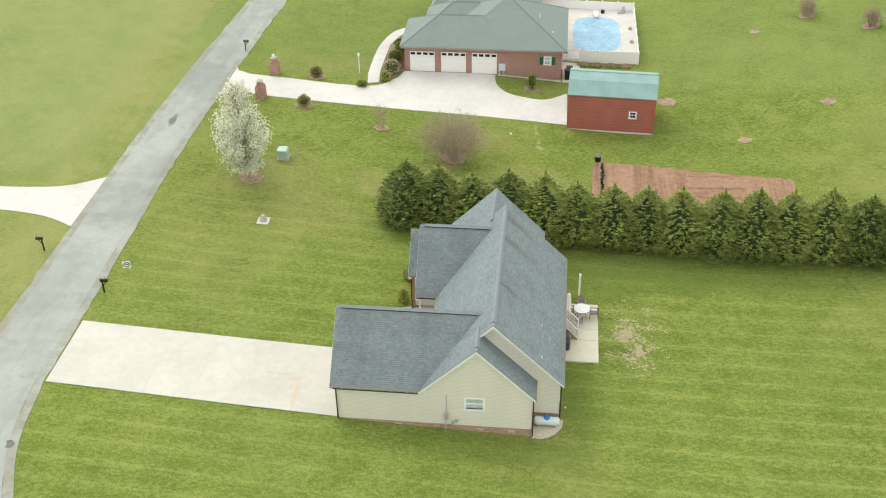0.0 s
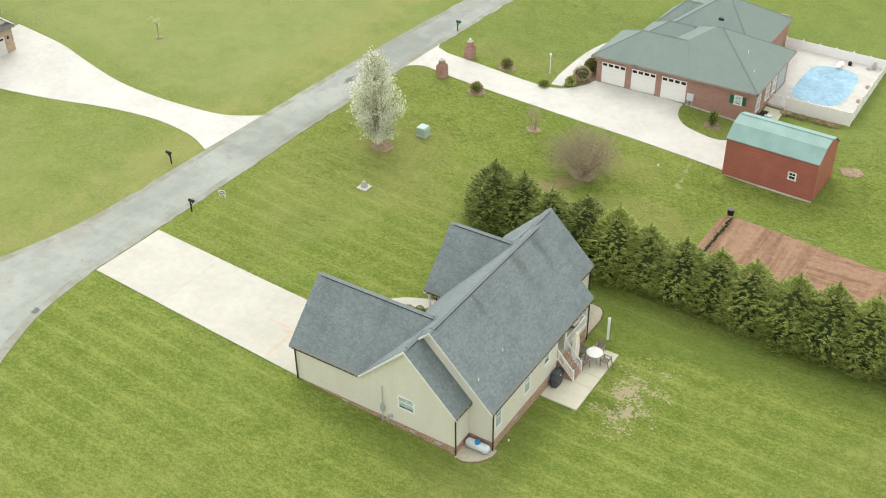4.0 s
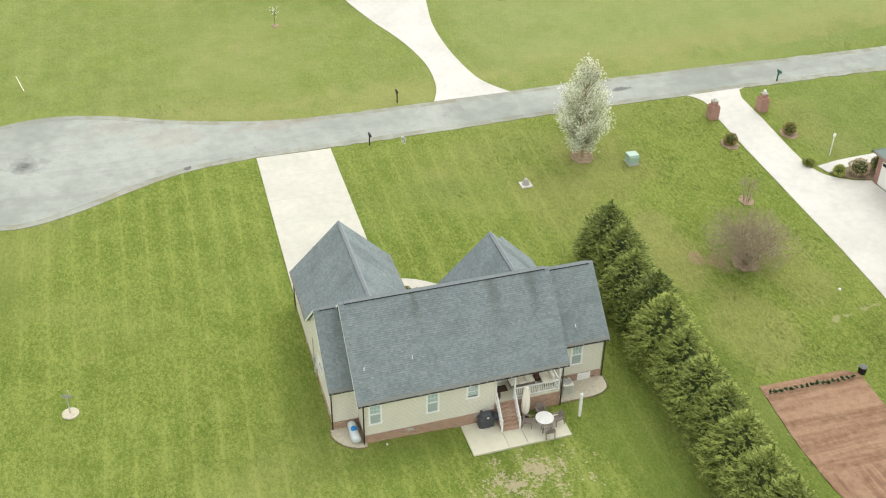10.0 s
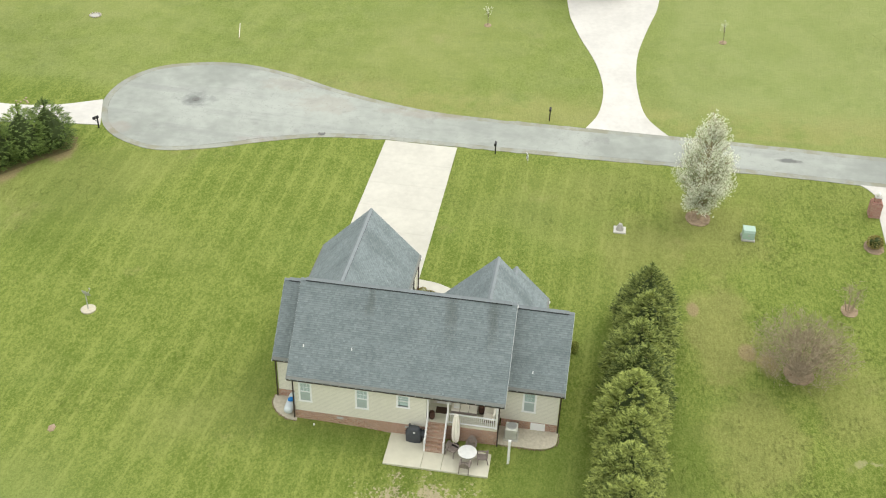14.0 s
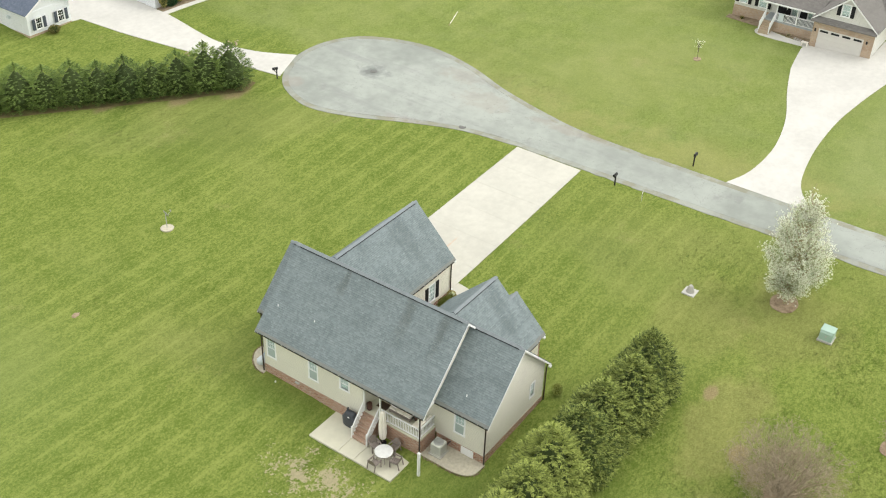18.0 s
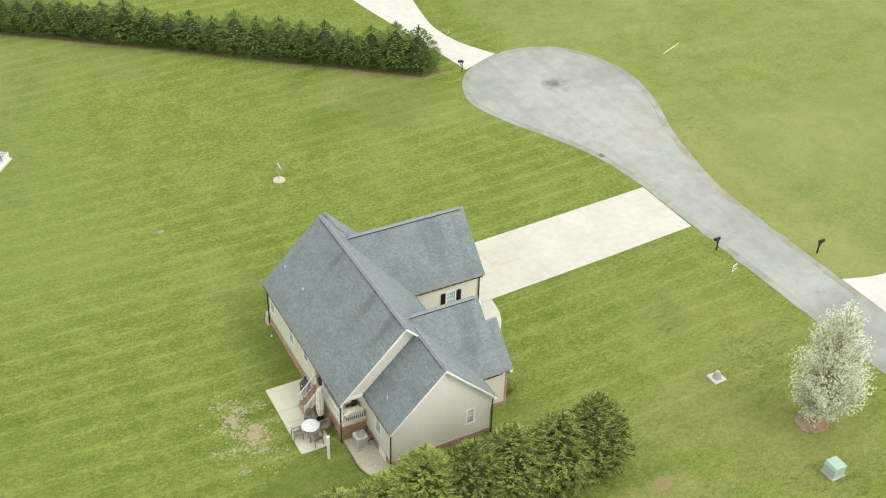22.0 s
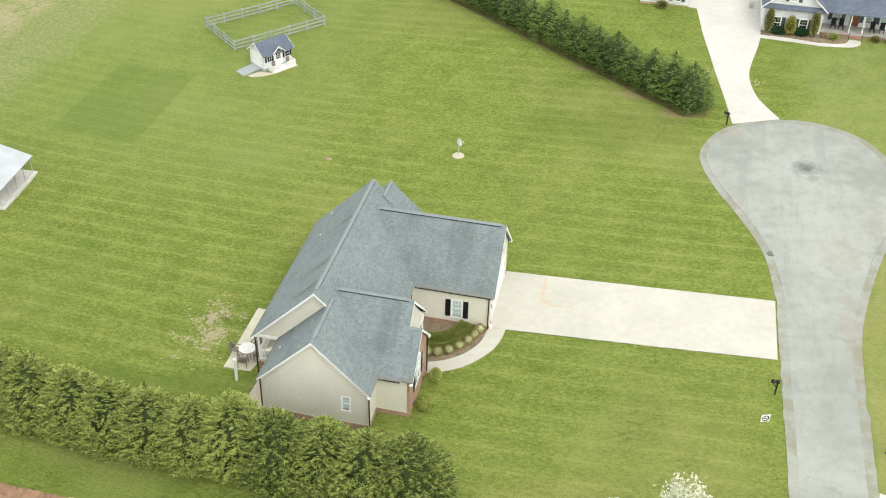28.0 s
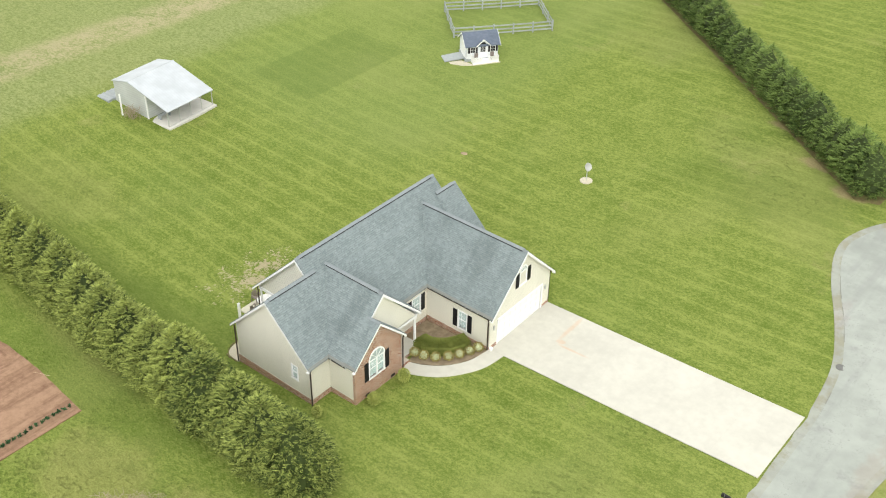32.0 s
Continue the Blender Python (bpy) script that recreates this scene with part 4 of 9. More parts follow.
# ---- windows, doors and roofs ----
def window_shapes(w, h, arch=False, grid=(3, 2), both=True, flush=False):
    """Frame, muntins, glass, blind and backing of a sash window, facing -y, its foot centre at the origin."""
    f = Shape()
    t = 0.105
    f.cbox(-w / 2 - t, -0.05, -t, -w / 2 + 0.02, 0.06, h + (0 if arch else t), 0.01)
    f.cbox(w / 2 - 0.02, -0.05, -t, w / 2 + t, 0.06, h + (0 if arch else t), 0.01)
    f.cbox(-w / 2 - t - 0.02, -0.07, -t - 0.02, w / 2 + t + 0.02, 0.06, 0.0, 0.01)
    if not arch:
        f.cbox(-w / 2 - t, -0.055, h, w / 2 + t, 0.06, h + t, 0.01)
    sash = Shape()
    sash.box(-w / 2, -0.02, h / 2 - 0.03, w / 2, 0.03, h / 2 + 0.03)
    mun = Shape()
    nx, nz = grid
    for lo, hi in ((h / 2, h), (0.0, h / 2))[: 2 if both else 1]:
        for i in range(1, nx):
            x = -w / 2 + w * i / nx
            mun.box(x - 0.006, -0.012, lo, x + 0.006, 0.012, hi)
        for j in range(1, nz):
            z = lo + (hi - lo) * j / nz
            mun.box(-w / 2, -0.011, z - 0.006, w / 2, 0.011, z + 0.006)
    glass = Shape().box(-w / 2, 0.014, 0.0, w / 2, 0.02, h)
    blind = Shape()
    n = int(h / 0.09)
    for i in range(n):
        z = h - 0.09 * (i + 1)
        blind.add([(-w / 2 + 0.02, 0.03, z), (w / 2 - 0.02, 0.03, z), (w / 2 - 0.02, 0.045, z + 0.088), (-w / 2 + 0.02, 0.045, z + 0.088)], [(0, 1, 2, 3)])
    screen = Shape()
    if h > 1.2:
        screen.box(-w / 2 + 0.015, -0.036, 0.015, w / 2 - 0.015, -0.03, h / 2 - 0.03)
    deep = 0.05 if flush else 0.14
    back = Shape().box(-w / 2 - 0.02, deep, -0.02, w / 2 + 0.02, deep + 0.01, h + 0.02)
    return f, sash, mun, glass, blind, back, screen


FACE = {"s": 0, "e": 90, "n": 180, "w": -90}


def add_window(parent, x, y, z, face, w, h, shutters=None, grid=(3, 2), both=True, blind=True, arch=False, flush=False):
    m = pose(x, y, z, 0, 0, FACE[face]) @ Matrix.Translation((0, -0.09 if flush else 0.0, 0))
    f, sash, mun, glass, bl, back, screen = (moved(s, m) for s in window_shapes(w, h, arch, grid, both, flush))
    win = part("window", f, WHITE, parent, "white double-hung window" if not shutters else "white window between dark shutters")
    part("sash_rail", sash, WHITE, win)
    part("muntins", mun, WHITE, win)
    pane = part("pane", glass, GLASS, win)
    pane.visible_shadow = False
    if blind:
        part("blind", bl, BLIND, win)
    if screen.v and blind and not shutters:
        part("insect_screen", screen, SCREEN, win, "grey insect screen")
    part("backing", back, DARK, win)
    if shutters:
        for side in (-1, 1):
            s = Shape()
            x0 = side * (w / 2 + 0.12 + 0.19)
            s.cbox(x0 - 0.19, -0.075, -0.05, x0 + 0.19, -0.03, h + 0.05, 0.01)
            for i in range(int(h / 0.12)):
                zz = 0.04 + i * 0.12
                s.box(x0 - 0.14, -0.09, zz, x0 + 0.14, -0.075, zz + 0.07)
            part("shutter", moved(s, m), shutters, parent, "louvred shutter")
    return win


def wall(parent, material, a, b, z0, z1, holes=(), thick=0.2, name="wall", label=""):
    """An upright wall from a to b in plan, thick to the left of that way, with openings (from, to, foot, head) along it."""
    length = math.hypot(b[0] - a[0], b[1] - a[1])
    us = sorted({0.003, length - 0.003, *[h[0] for h in holes], *[h[1] for h in holes]})
    zs = sorted({z0, z1, *[h[2] for h in holes], *[h[3] for h in holes]})
    zs = [z for z in zs if z0 <= z <= z1]
    s, index = Shape(), {}
    nu, nz = len(us) - 1, len(zs) - 1

    def solid(i, k):
        if not (0 <= i < nu and 0 <= k < nz):
            return False
        u, w = (us[i] + us[i + 1]) / 2, (zs[k] + zs[k + 1]) / 2
        return not any(h[0] <= u <= h[1] and h[2] <= w <= h[3] for h in holes)

    def at(i, k, side):
        if (i, k, side) not in index:
            index[i, k, side] = len(s.v)
            s.v.append((us[i], thick * side, zs[k]))
        return index[i, k, side]

    for i in range(nu):
        for k in range(nz):
            if not solid(i, k):
                continue
            s.f.append((at(i, k, 0), at(i + 1, k, 0), at(i + 1, k + 1, 0), at(i, k + 1, 0)))
            s.f.append((at(i, k + 1, 1), at(i + 1, k + 1, 1), at(i + 1, k, 1), at(i, k, 1)))
            for di, dk, p, q in ((-1, 0, (i, k), (i, k + 1)), (1, 0, (i + 1, k + 1), (i + 1, k)), (0, -1, (i + 1, k), (i, k)), (0, 1, (i, k + 1), (i + 1, k + 1))):
                if not solid(i + di, k + dk):
                    s.f.append((at(*p, 0), at(*q, 0), at(*q, 1), at(*p, 1)))
    turn = math.degrees(math.atan2(b[1] - a[1], b[0] - a[0]))
    return part(name, moved(s, pose(a[0], a[1], 0, 0, 0, turn)), material, parent, label)


def slope(s, e0, e1, r0, r1, thick=0.05, course=0.15, butt=0.02):
    """Shingle courses from an eave line e0-e1 up to a ridge line r0-r1, each course lapping the one below."""
    e0, e1, r0, r1 = (Vector(p) for p in (e0, e1, r0, r1))
    up = ((r0 + r1) - (e0 + e1)) / 2
    along = (e1 - e0).normalized()
    n = along.cross(up.normalized()).normalized()
    if n.z < 0:
        n = -n
    length = up.length
    k = max(2, int(length / course))
    for i in range(k):
        t0, t1 = i / k, (i + 1) / k
        a, b = e0.lerp(r0, t0), e1.lerp(r1, t0)
        d, c = e0.lerp(r0, t1), e1.lerp(r1, t1)
        lift = n * butt
        ua, ub = (a - e0).dot(along), (b - e0).dot(along)
        pts = [a + lift, b + lift, c, d]
        w0, w1 = length * t0, length * t1
        nn = (pts[1] - pts[0]).cross(pts[3] - pts[0])
        if nn.z > 0:
            s.sheet(*pts, (ua, ub), (w0, w1))
        else:
            s.sheet(pts[1], pts[0], pts[3], pts[2], (ub, ua), (w0, w1))
        o = [a, b, b + lift, a + lift]
        s.add(o, [(0, 1, 2, 3)])
    # body under the courses
    down = Vector((0, 0, -thick))
    pts = [e0, e1, r1, r0]
    o = len(s.v)
    s.v += [tuple(p - n * 0.002) for p in pts] + [tuple(p + down) for p in pts]
    s.f += [(o + 7, o + 6, o + 5, o + 4), (o, o + 1, o + 5, o + 4), (o + 1, o + 2, o + 6, o + 5), (o + 2, o + 3, o + 7, o + 6), (o + 3, o, o + 4, o + 7), (o, o + 3, o + 2, o + 1)]
    return s


def roof_frame(e0, e1, r0, r1):
    """The slope's corners as vectors, its run along the eave, its outward normal and its length up the slope."""
    e0, e1, r0, r1 = (Vector(p) for p in (e0, e1, r0, r1))
    up = ((r0 + r1) - (e0 + e1)) / 2
    along = (e1 - e0).normalized()
    n = along.cross(up.normalized()).normalized()
    return e0, e1, r0, r1, along, (n if n.z > 0 else -n), up.length


def tab_sheet(s, pts, u, v):
    """One shingle tab, top and butt edge, given low-left, low-right, high-right, high-left."""
    nn = (pts[1] - pts[0]).cross(pts[3] - pts[0])
    if nn.z < 0:
        pts, u = [pts[1], pts[0], pts[3], pts[2]], (u[1], u[0])
    s.sheet(*pts, u, v)
    lip = (pts[1] - pts[0]).cross(pts[3] - pts[0]).normalized() * -0.022
    o = len(s.f)
    s.add([pts[0] + lip, pts[1] + lip, pts[1], pts[0]], [(0, 1, 2, 3)])
    s.uv[o] = [(u[0], v[0]), (u[1], v[0]), (u[1], v[0]), (u[0], v[0])]


def shingled(parent, e0, e1, r0, r1, seed, single=0):
    """A slope of real shingle tabs over a deck; the first `single` whole tabs above the eave are pieces of their own."""
    deck = part("roof_slope", slope(Shape(), e0, e1, r0, r1), ROOF, parent)
    e0, e1, r0, r1, along, n, length = roof_frame(e0, e1, r0, r1)
    rng = random.Random(seed)
    k = max(2, int(round(length / 0.14)))
    s, lone = Shape(), {}
    edge = lambda a, b, t: (a.lerp(b, t) - e0).dot(along)
    for i in range(k):
        t0, t1 = i / k, (i + 1) / k
        lo0, hi0, lo1, hi1 = edge(e0, r0, t0), edge(e1, r1, t0), edge(e0, r0, t1), edge(e1, r1, t1)
        base0, base1 = e0 + (r0 - e0 - along * (r0 - e0).dot(along)) * t0, e0 + (r0 - e0 - along * (r0 - e0).dot(along)) * t1
        x = min(lo0, lo1) - rng.uniform(0.0, 0.3)
        end = max(hi0, hi1)
        while x < end:
            w = rng.choice((0.1, 0.13, 0.16, 0.2, 0.24))
            a0, b0, a1, b1 = max(x, lo0), min(x + w - 0.008, hi0), max(x, lo1), min(x + w - 0.008, hi1)
            whole = a0 == x == a1 and b0 == b1 == x + w - 0.008
            if b0 > a0 + 0.01 or b1 > a1 + 0.01:
                b0, b1 = max(b0, a0 + 0.001), max(b1, a1 + 0.001)
                lift = 0.026 + rng.uniform(0, 0.012)
                pts = [base0 + along * a0 + n * lift, base0 + along * b0 + n * lift, base1 + along * b1 + n * 0.014, base1 + along * a1 + n * 0.014]
                if single > 0 and whole and i >= 2:
                    single -= 1
                    key = round(w, 2)
                    if key not in lone:
                        one = Shape()
                        tab_sheet(one, [q - pts[0] for q in pts], (0, w), (0, 0.14))
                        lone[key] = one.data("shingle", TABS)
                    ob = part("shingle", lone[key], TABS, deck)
                    ob.location = pts[0]
                else:
                    tab_sheet(s, pts, (a0 + seed * 7.3, b0 + seed * 7.3), (i * 0.14, (i + 1) * 0.14))
            x += w
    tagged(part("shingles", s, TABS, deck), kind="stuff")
    # pale strip along the eave, coloured for its sunlit lower edge
    low, inner = n * 0.032, (r0 - e0 - along * (r0 - e0).dot(along)).normalized()
    a, b = e0 + low, e1 + low
    a2, b2 = e0.lerp(r0, 0.2 / length) + n * 0.04, e1.lerp(r1, 0.2 / length) + n * 0.04
    st = Shape().add([a, b, b2, a2, a - n * 0.05 - inner * 0.015, b - n * 0.05 - inner * 0.015], [(0, 1, 2, 3), (4, 5, 1, 0)])
    part("starter_strip", st, EAVE_STRIP, deck, "pale strip painted as the sunlit lower edge of the eave")
    return deck


def ridge_vent(s, p, q, r=0.16, slots=None):
    """A raised ridge vent capped with overlapping shingles."""
    p, q = Vector(p), Vector(q)
    count = max(1, int((q - p).length / 0.26))
    side = (q - p).normalized().cross(Vector((0, 0, 1))).normalized()
    for i in range(count):
        a, b = p.lerp(q, i / count), p.lerp(q, min(1.0, (i + 1.1) / count))
        z0, z1 = Vector((0, 0, 0.14)), Vector((0, 0, 0.125))
        drop, lip = Vector((0, 0, -r * 0.88)), Vector((0, 0, -0.085))
        w = side * r
        s.add([a - w + drop + z0, a + z0, a + w + drop + z0, b - w + drop + z1, b + z1, b + w + drop + z1, a - w * 0.94 + drop + z0 + lip, b - w * 0.94 + drop + z1 + lip, a + w * 0.94 + drop + z0 + lip, b + w * 0.94 + drop + z1 + lip],
              [(0, 1, 4, 3), (1, 2, 5, 4), (0, 6, 8, 2, 1), (3, 4, 5, 9, 7)])
        # closed dark faces paint the shadow line of the open louvre slot
        if slots is not None:
            slots[0].add([a - w + drop + z0, b - w + drop + z1, b - w * 0.96 + drop + z1 + lip, a - w * 0.96 + drop + z0 + lip], [(0, 1, 2, 3)])
            slots[1].add([a + w + drop + z0, a + w * 0.96 + drop + z0 + lip, b + w * 0.96 + drop + z1 + lip, b + w + drop + z1], [(0, 1, 2, 3)])
    return s


def add_ridge_vent(parent, p, q):
    slots = Shape(), Shape()
    vent = part("ridge_vent", ridge_vent(Shape(), p, q, slots=slots), ROOF_CAP, parent, "raised shingled ridge vent")
    for one in slots:
        part("vent_slot", one, SLOT, vent, "louvred slot under the vent cap, its shadow line painted dark")


def gutter_run(parent, axis, lo, hi, c, sgn, z):
    """An open dark trough at an eave, with white hangers across it."""
    o, w = c - sgn * 0.075, sgn * 0.1
    poly = [(o, z), (o, z - 0.075), (o + w, z - 0.075), (o + w, z - 0.005), (o + w * 0.9, z - 0.005), (o + w * 0.9, z - 0.062), (o + w * 0.1, z - 0.062), (o + w * 0.1, z)]
    gt = part("gutter", Shape().prism(poly, axis, lo, hi), GUTTER, parent, "dark brown eaves gutter")
    m = int((hi - lo) / 0.52)
    for i in range(m):
        a = lo + 0.2 + i * (hi - lo - 0.4) / max(1, m - 1)
        if axis == "y":
            b = Shape().box(min(o, o + w), a - 0.03, z - 0.012, max(o, o + w), a + 0.03, z + 0.004)
        else:
            b = Shape().box(a - 0.03, min(o, o + w), z - 0.012, a + 0.03, max(o, o + w), z + 0.004)
        part("hanger", b, FABRIC, gt, "cream gutter hanger")
    return gt


def cap_line(s, p, q, r=0.13):
    """Overlapping ridge caps along a ridge."""
    p, q = Vector(p), Vector(q)
    n = max(1, int((q - p).length / 0.3))
    side = (q - p).normalized().cross(Vector((0, 0, 1))).normalized()
    for i in range(n):
        a, b = p.lerp(q, i / n), p.lerp(q, (i + 1.12) / n if i < n - 1 else 1.0)
        z0, z1 = Vector((0, 0, 0.05)), Vector((0, 0, 0.035))
        drop = Vector((0, 0, -0.09))
        s.add([a - side * r + drop + z0, a + z0, a + side * r + drop + z0, b - side * r + drop + z1, b + z1, b + side * r + drop + z1], [(0, 1, 4, 3), (1, 2, 5, 4), (0, 2, 1)])
    return s


def gable(parent, axis, lo, hi, ridge, zr, half_lo, half_hi, material, pitch=1.0, rake=WHITE, ends=(True, True), gutters=(True, True), drop=0.17):
    """A gable roof: its ridge at cross-coordinate `ridge` and height zr, from lo to hi along axis, with unequal halves."""
    put = (lambda a, c, z: (c, a, z)) if axis == "y" else (lambda a, c, z: (a, c, z))
    for sgn, half, gut in ((-1, half_lo, gutters[0]), (1, half_hi, gutters[1])):
        if not half:
            continue
        c, z = ridge + sgn * half, zr - half * pitch
        corners = put(lo, c, z), put(hi, c, z), put(lo, ridge, zr), put(hi, ridge, zr)
        if material is ROOF:
            shingled(parent, *corners, seed=int(abs(lo * 3) + 7 * sgn + 11), single=280 if hi - lo > 10 and sgn > 0 else 0)
        else:
            part("roof_slope", slope(Shape(), *corners), material, parent)
        if gut:
            gutter_run(parent, axis, lo + 0.03, hi - 0.03, c, sgn, z - 0.05)
        for end, on in ((lo, ends[0]), (hi, ends[1])):
            if on:
                inset = -0.025 if end == hi else -0.012
                poly = [(ridge, zr - 0.012), (c, z - 0.012), (c, z - drop), (ridge, zr - drop - 0.04)]
                part("rake_board", Shape().prism(poly, axis, end + inset, end + inset + 0.037), rake, parent, "white rake board")
    part("ridge_cap", cap_line(Shape(), put(lo, ridge, zr), put(hi, ridge, zr)), ROOF_CAP if material is ROOF else material, parent)
    if material is ROOF and hi - lo > 2:
        a, b = lo + (0.35 if ends[0] else 0.0), hi - (0.35 if ends[1] else 0.0)
        add_ridge_vent(parent, put(a, ridge, zr), put(b, ridge, zr))


def gable_wall(parent, axis, at, lo, hi, ridge, zr, z0, material, thick=0.18, name="gable_wall"):
    """The triangle of wall under a gable whose slope rises one in one or as the corners give."""
    poly = [(lo, z0), (hi, z0), (ridge, zr)]
    part(name, Shape().prism(poly, axis, at, at + thick), material, parent)


def hip(parent, x0, x1, y0, y1, z, zr, rx0, rx1, ry0, ry1, material, gutter=GUTTER, cap=True, first=0):
    """A hip roof over a rectangle, ridge from (rx0, ry0) to (rx1, ry1)."""
    a, b, c, d = (x0, y0, z), (x1, y0, z), (x1, y1, z), (x0, y1, z)
    r0, r1 = (rx0, ry0, zr), (rx1, ry1, zr)
    if abs(rx1 - rx0) >= abs(ry1 - ry0):
        faces = ((a, b, r0, r1), (b, c, r1, r1), (c, d, r1, r0), (d, a, r0, r0))
    else:
        faces = ((a, b, r0, r0), (b, c, r0, r1), (c, d, r1, r1), (d, a, r1, r0))
    for p, q, s, t in faces:
        part("roof_slope", slope(Shape(), p, q, s, t, 0.1, 0.17, 0.006), material, parent)
    sh = Shape()
    for p, q in ((a, b), (b, c), (c, d), (d, a)):
        px0, px1, py0, py1 = min(p[0], q[0]) - 0.07, max(p[0], q[0]) + 0.07, min(p[1], q[1]) - 0.07, max(p[1], q[1]) + 0.07
        sh.box(px0, py0, z - 0.2, px1, py1, z - 0.04)
    part("fascia", sh, gutter, parent)
    if cap:
        s = Shape()
        for p, q in ((a, r0), (b, r1 if abs(rx1 - rx0) >= abs(ry1 - ry0) else r0), (c, r1), (d, r0 if abs(rx1 - rx0) >= abs(ry1 - ry0) else r1))[first:]:
            cap_line(s, p, q, 0.12)
        if (Vector(r1) - Vector(r0)).length > 0.4:
            cap_line(s, r0, r1, 0.12)
        part("ridge_cap", s, material, parent)


def downspout(parent, x, y, z0, z1, dx=0.0, dy=0.0):
    s = Shape()
    s.cbox(x - 0.04, y - 0.04, z0, x + 0.04, y + 0.04, z1, 0.01)
    s.tube((x, y, z1 - 0.02), (x + dx, y + dy, z1 + 0.25), 0.04, 0.04, 6)
    s.tube((x, y, z0 + 0.08), (x - dx * 0.6 + 0.0, y - dy * 0.6, z0 + 0.02), 0.04, 0.04, 6)
    part("downspout", s, GUTTER, parent, "dark brown downspout")


# ---- the house ----
def railing(parent, a, b, za, zb, height=0.9, name="railing"):
    """A white baluster rail from a to b whose foot runs from za to zb."""
    a, b = Vector((*a, za)), Vector((*b, zb))
    n = max(2, int((b - a).length / 0.13))
    rail = Shape()
    side = (b - a).normalized().cross(Vector((0, 0, 1))).normalized() * 0.035
    for lo, hi in ((height - 0.07, height), (0.06, 0.12)):
        p = [q + s + Vector((0, 0, h)) for q in (a, b) for h in (lo, hi) for s in (-side, side)]
        rail.add(p, [(0, 2, 3, 1), (4, 5, 7, 6), (0, 1, 5, 4), (2, 6, 7, 3), (0, 4, 6, 2), (1, 3, 7, 5)])
    top = part(name, rail, WHITE, parent, "white porch railing")
    for i in range(1, n):
        q = a.lerp(b, i / n)
        part("baluster", Shape().box(q.x - 0.018, q.y - 0.018, q.z + 0.1, q.x + 0.018, q.y + 0.018, q.z + height - 0.05), WHITE, top)
    return top


def panel_door(parent, x, y, z, face, w, h, rows, cols, material, lights=0, name="door", label=""):
    """A door of raised panels, facing -y before it is turned; lights: panes across its top row."""
    m = pose(x, y, z, 0, 0, FACE[face])
    base = Shape().box(-w / 2, -0.01, 0, w / 2, 0.05, h)
    d = part(name, moved(base, m), material, parent, label)
    ph, pw = h / rows, w / cols
    for r in range(rows):
        sec = Shape()
        sec.cbox(-w / 2 + 0.005, -0.045, r * ph + 0.008, w / 2 - 0.005, -0.008, (r + 1) * ph - 0.008, 0.012)
        for c in range(cols):
            if not (lights and r == rows - 1):
                sec.cbox(-w / 2 + c * pw + 0.08, -0.062, r * ph + 0.09, -w / 2 + (c + 1) * pw - 0.08, -0.044, (r + 1) * ph - 0.09, 0.015)
        part("door_panel", moved(sec, m), material, d)
        if lights and r == rows - 1:
            for c in range(lights):
                xw = -w / 2 + w * (c + 0.5) / lights
                part("pane", moved(Shape().box(xw - w / lights * 0.36, -0.052, r * ph + 0.17, xw + w / lights * 0.36, -0.046, (r + 1) * ph - 0.13), m), DARK, d)
    return d


def foundation(parent, a, b, z0, z1, material, holes=()):
    return wall(parent, material, a, b, z0, z1, holes, 0.24, "foundation", "brick foundation course")


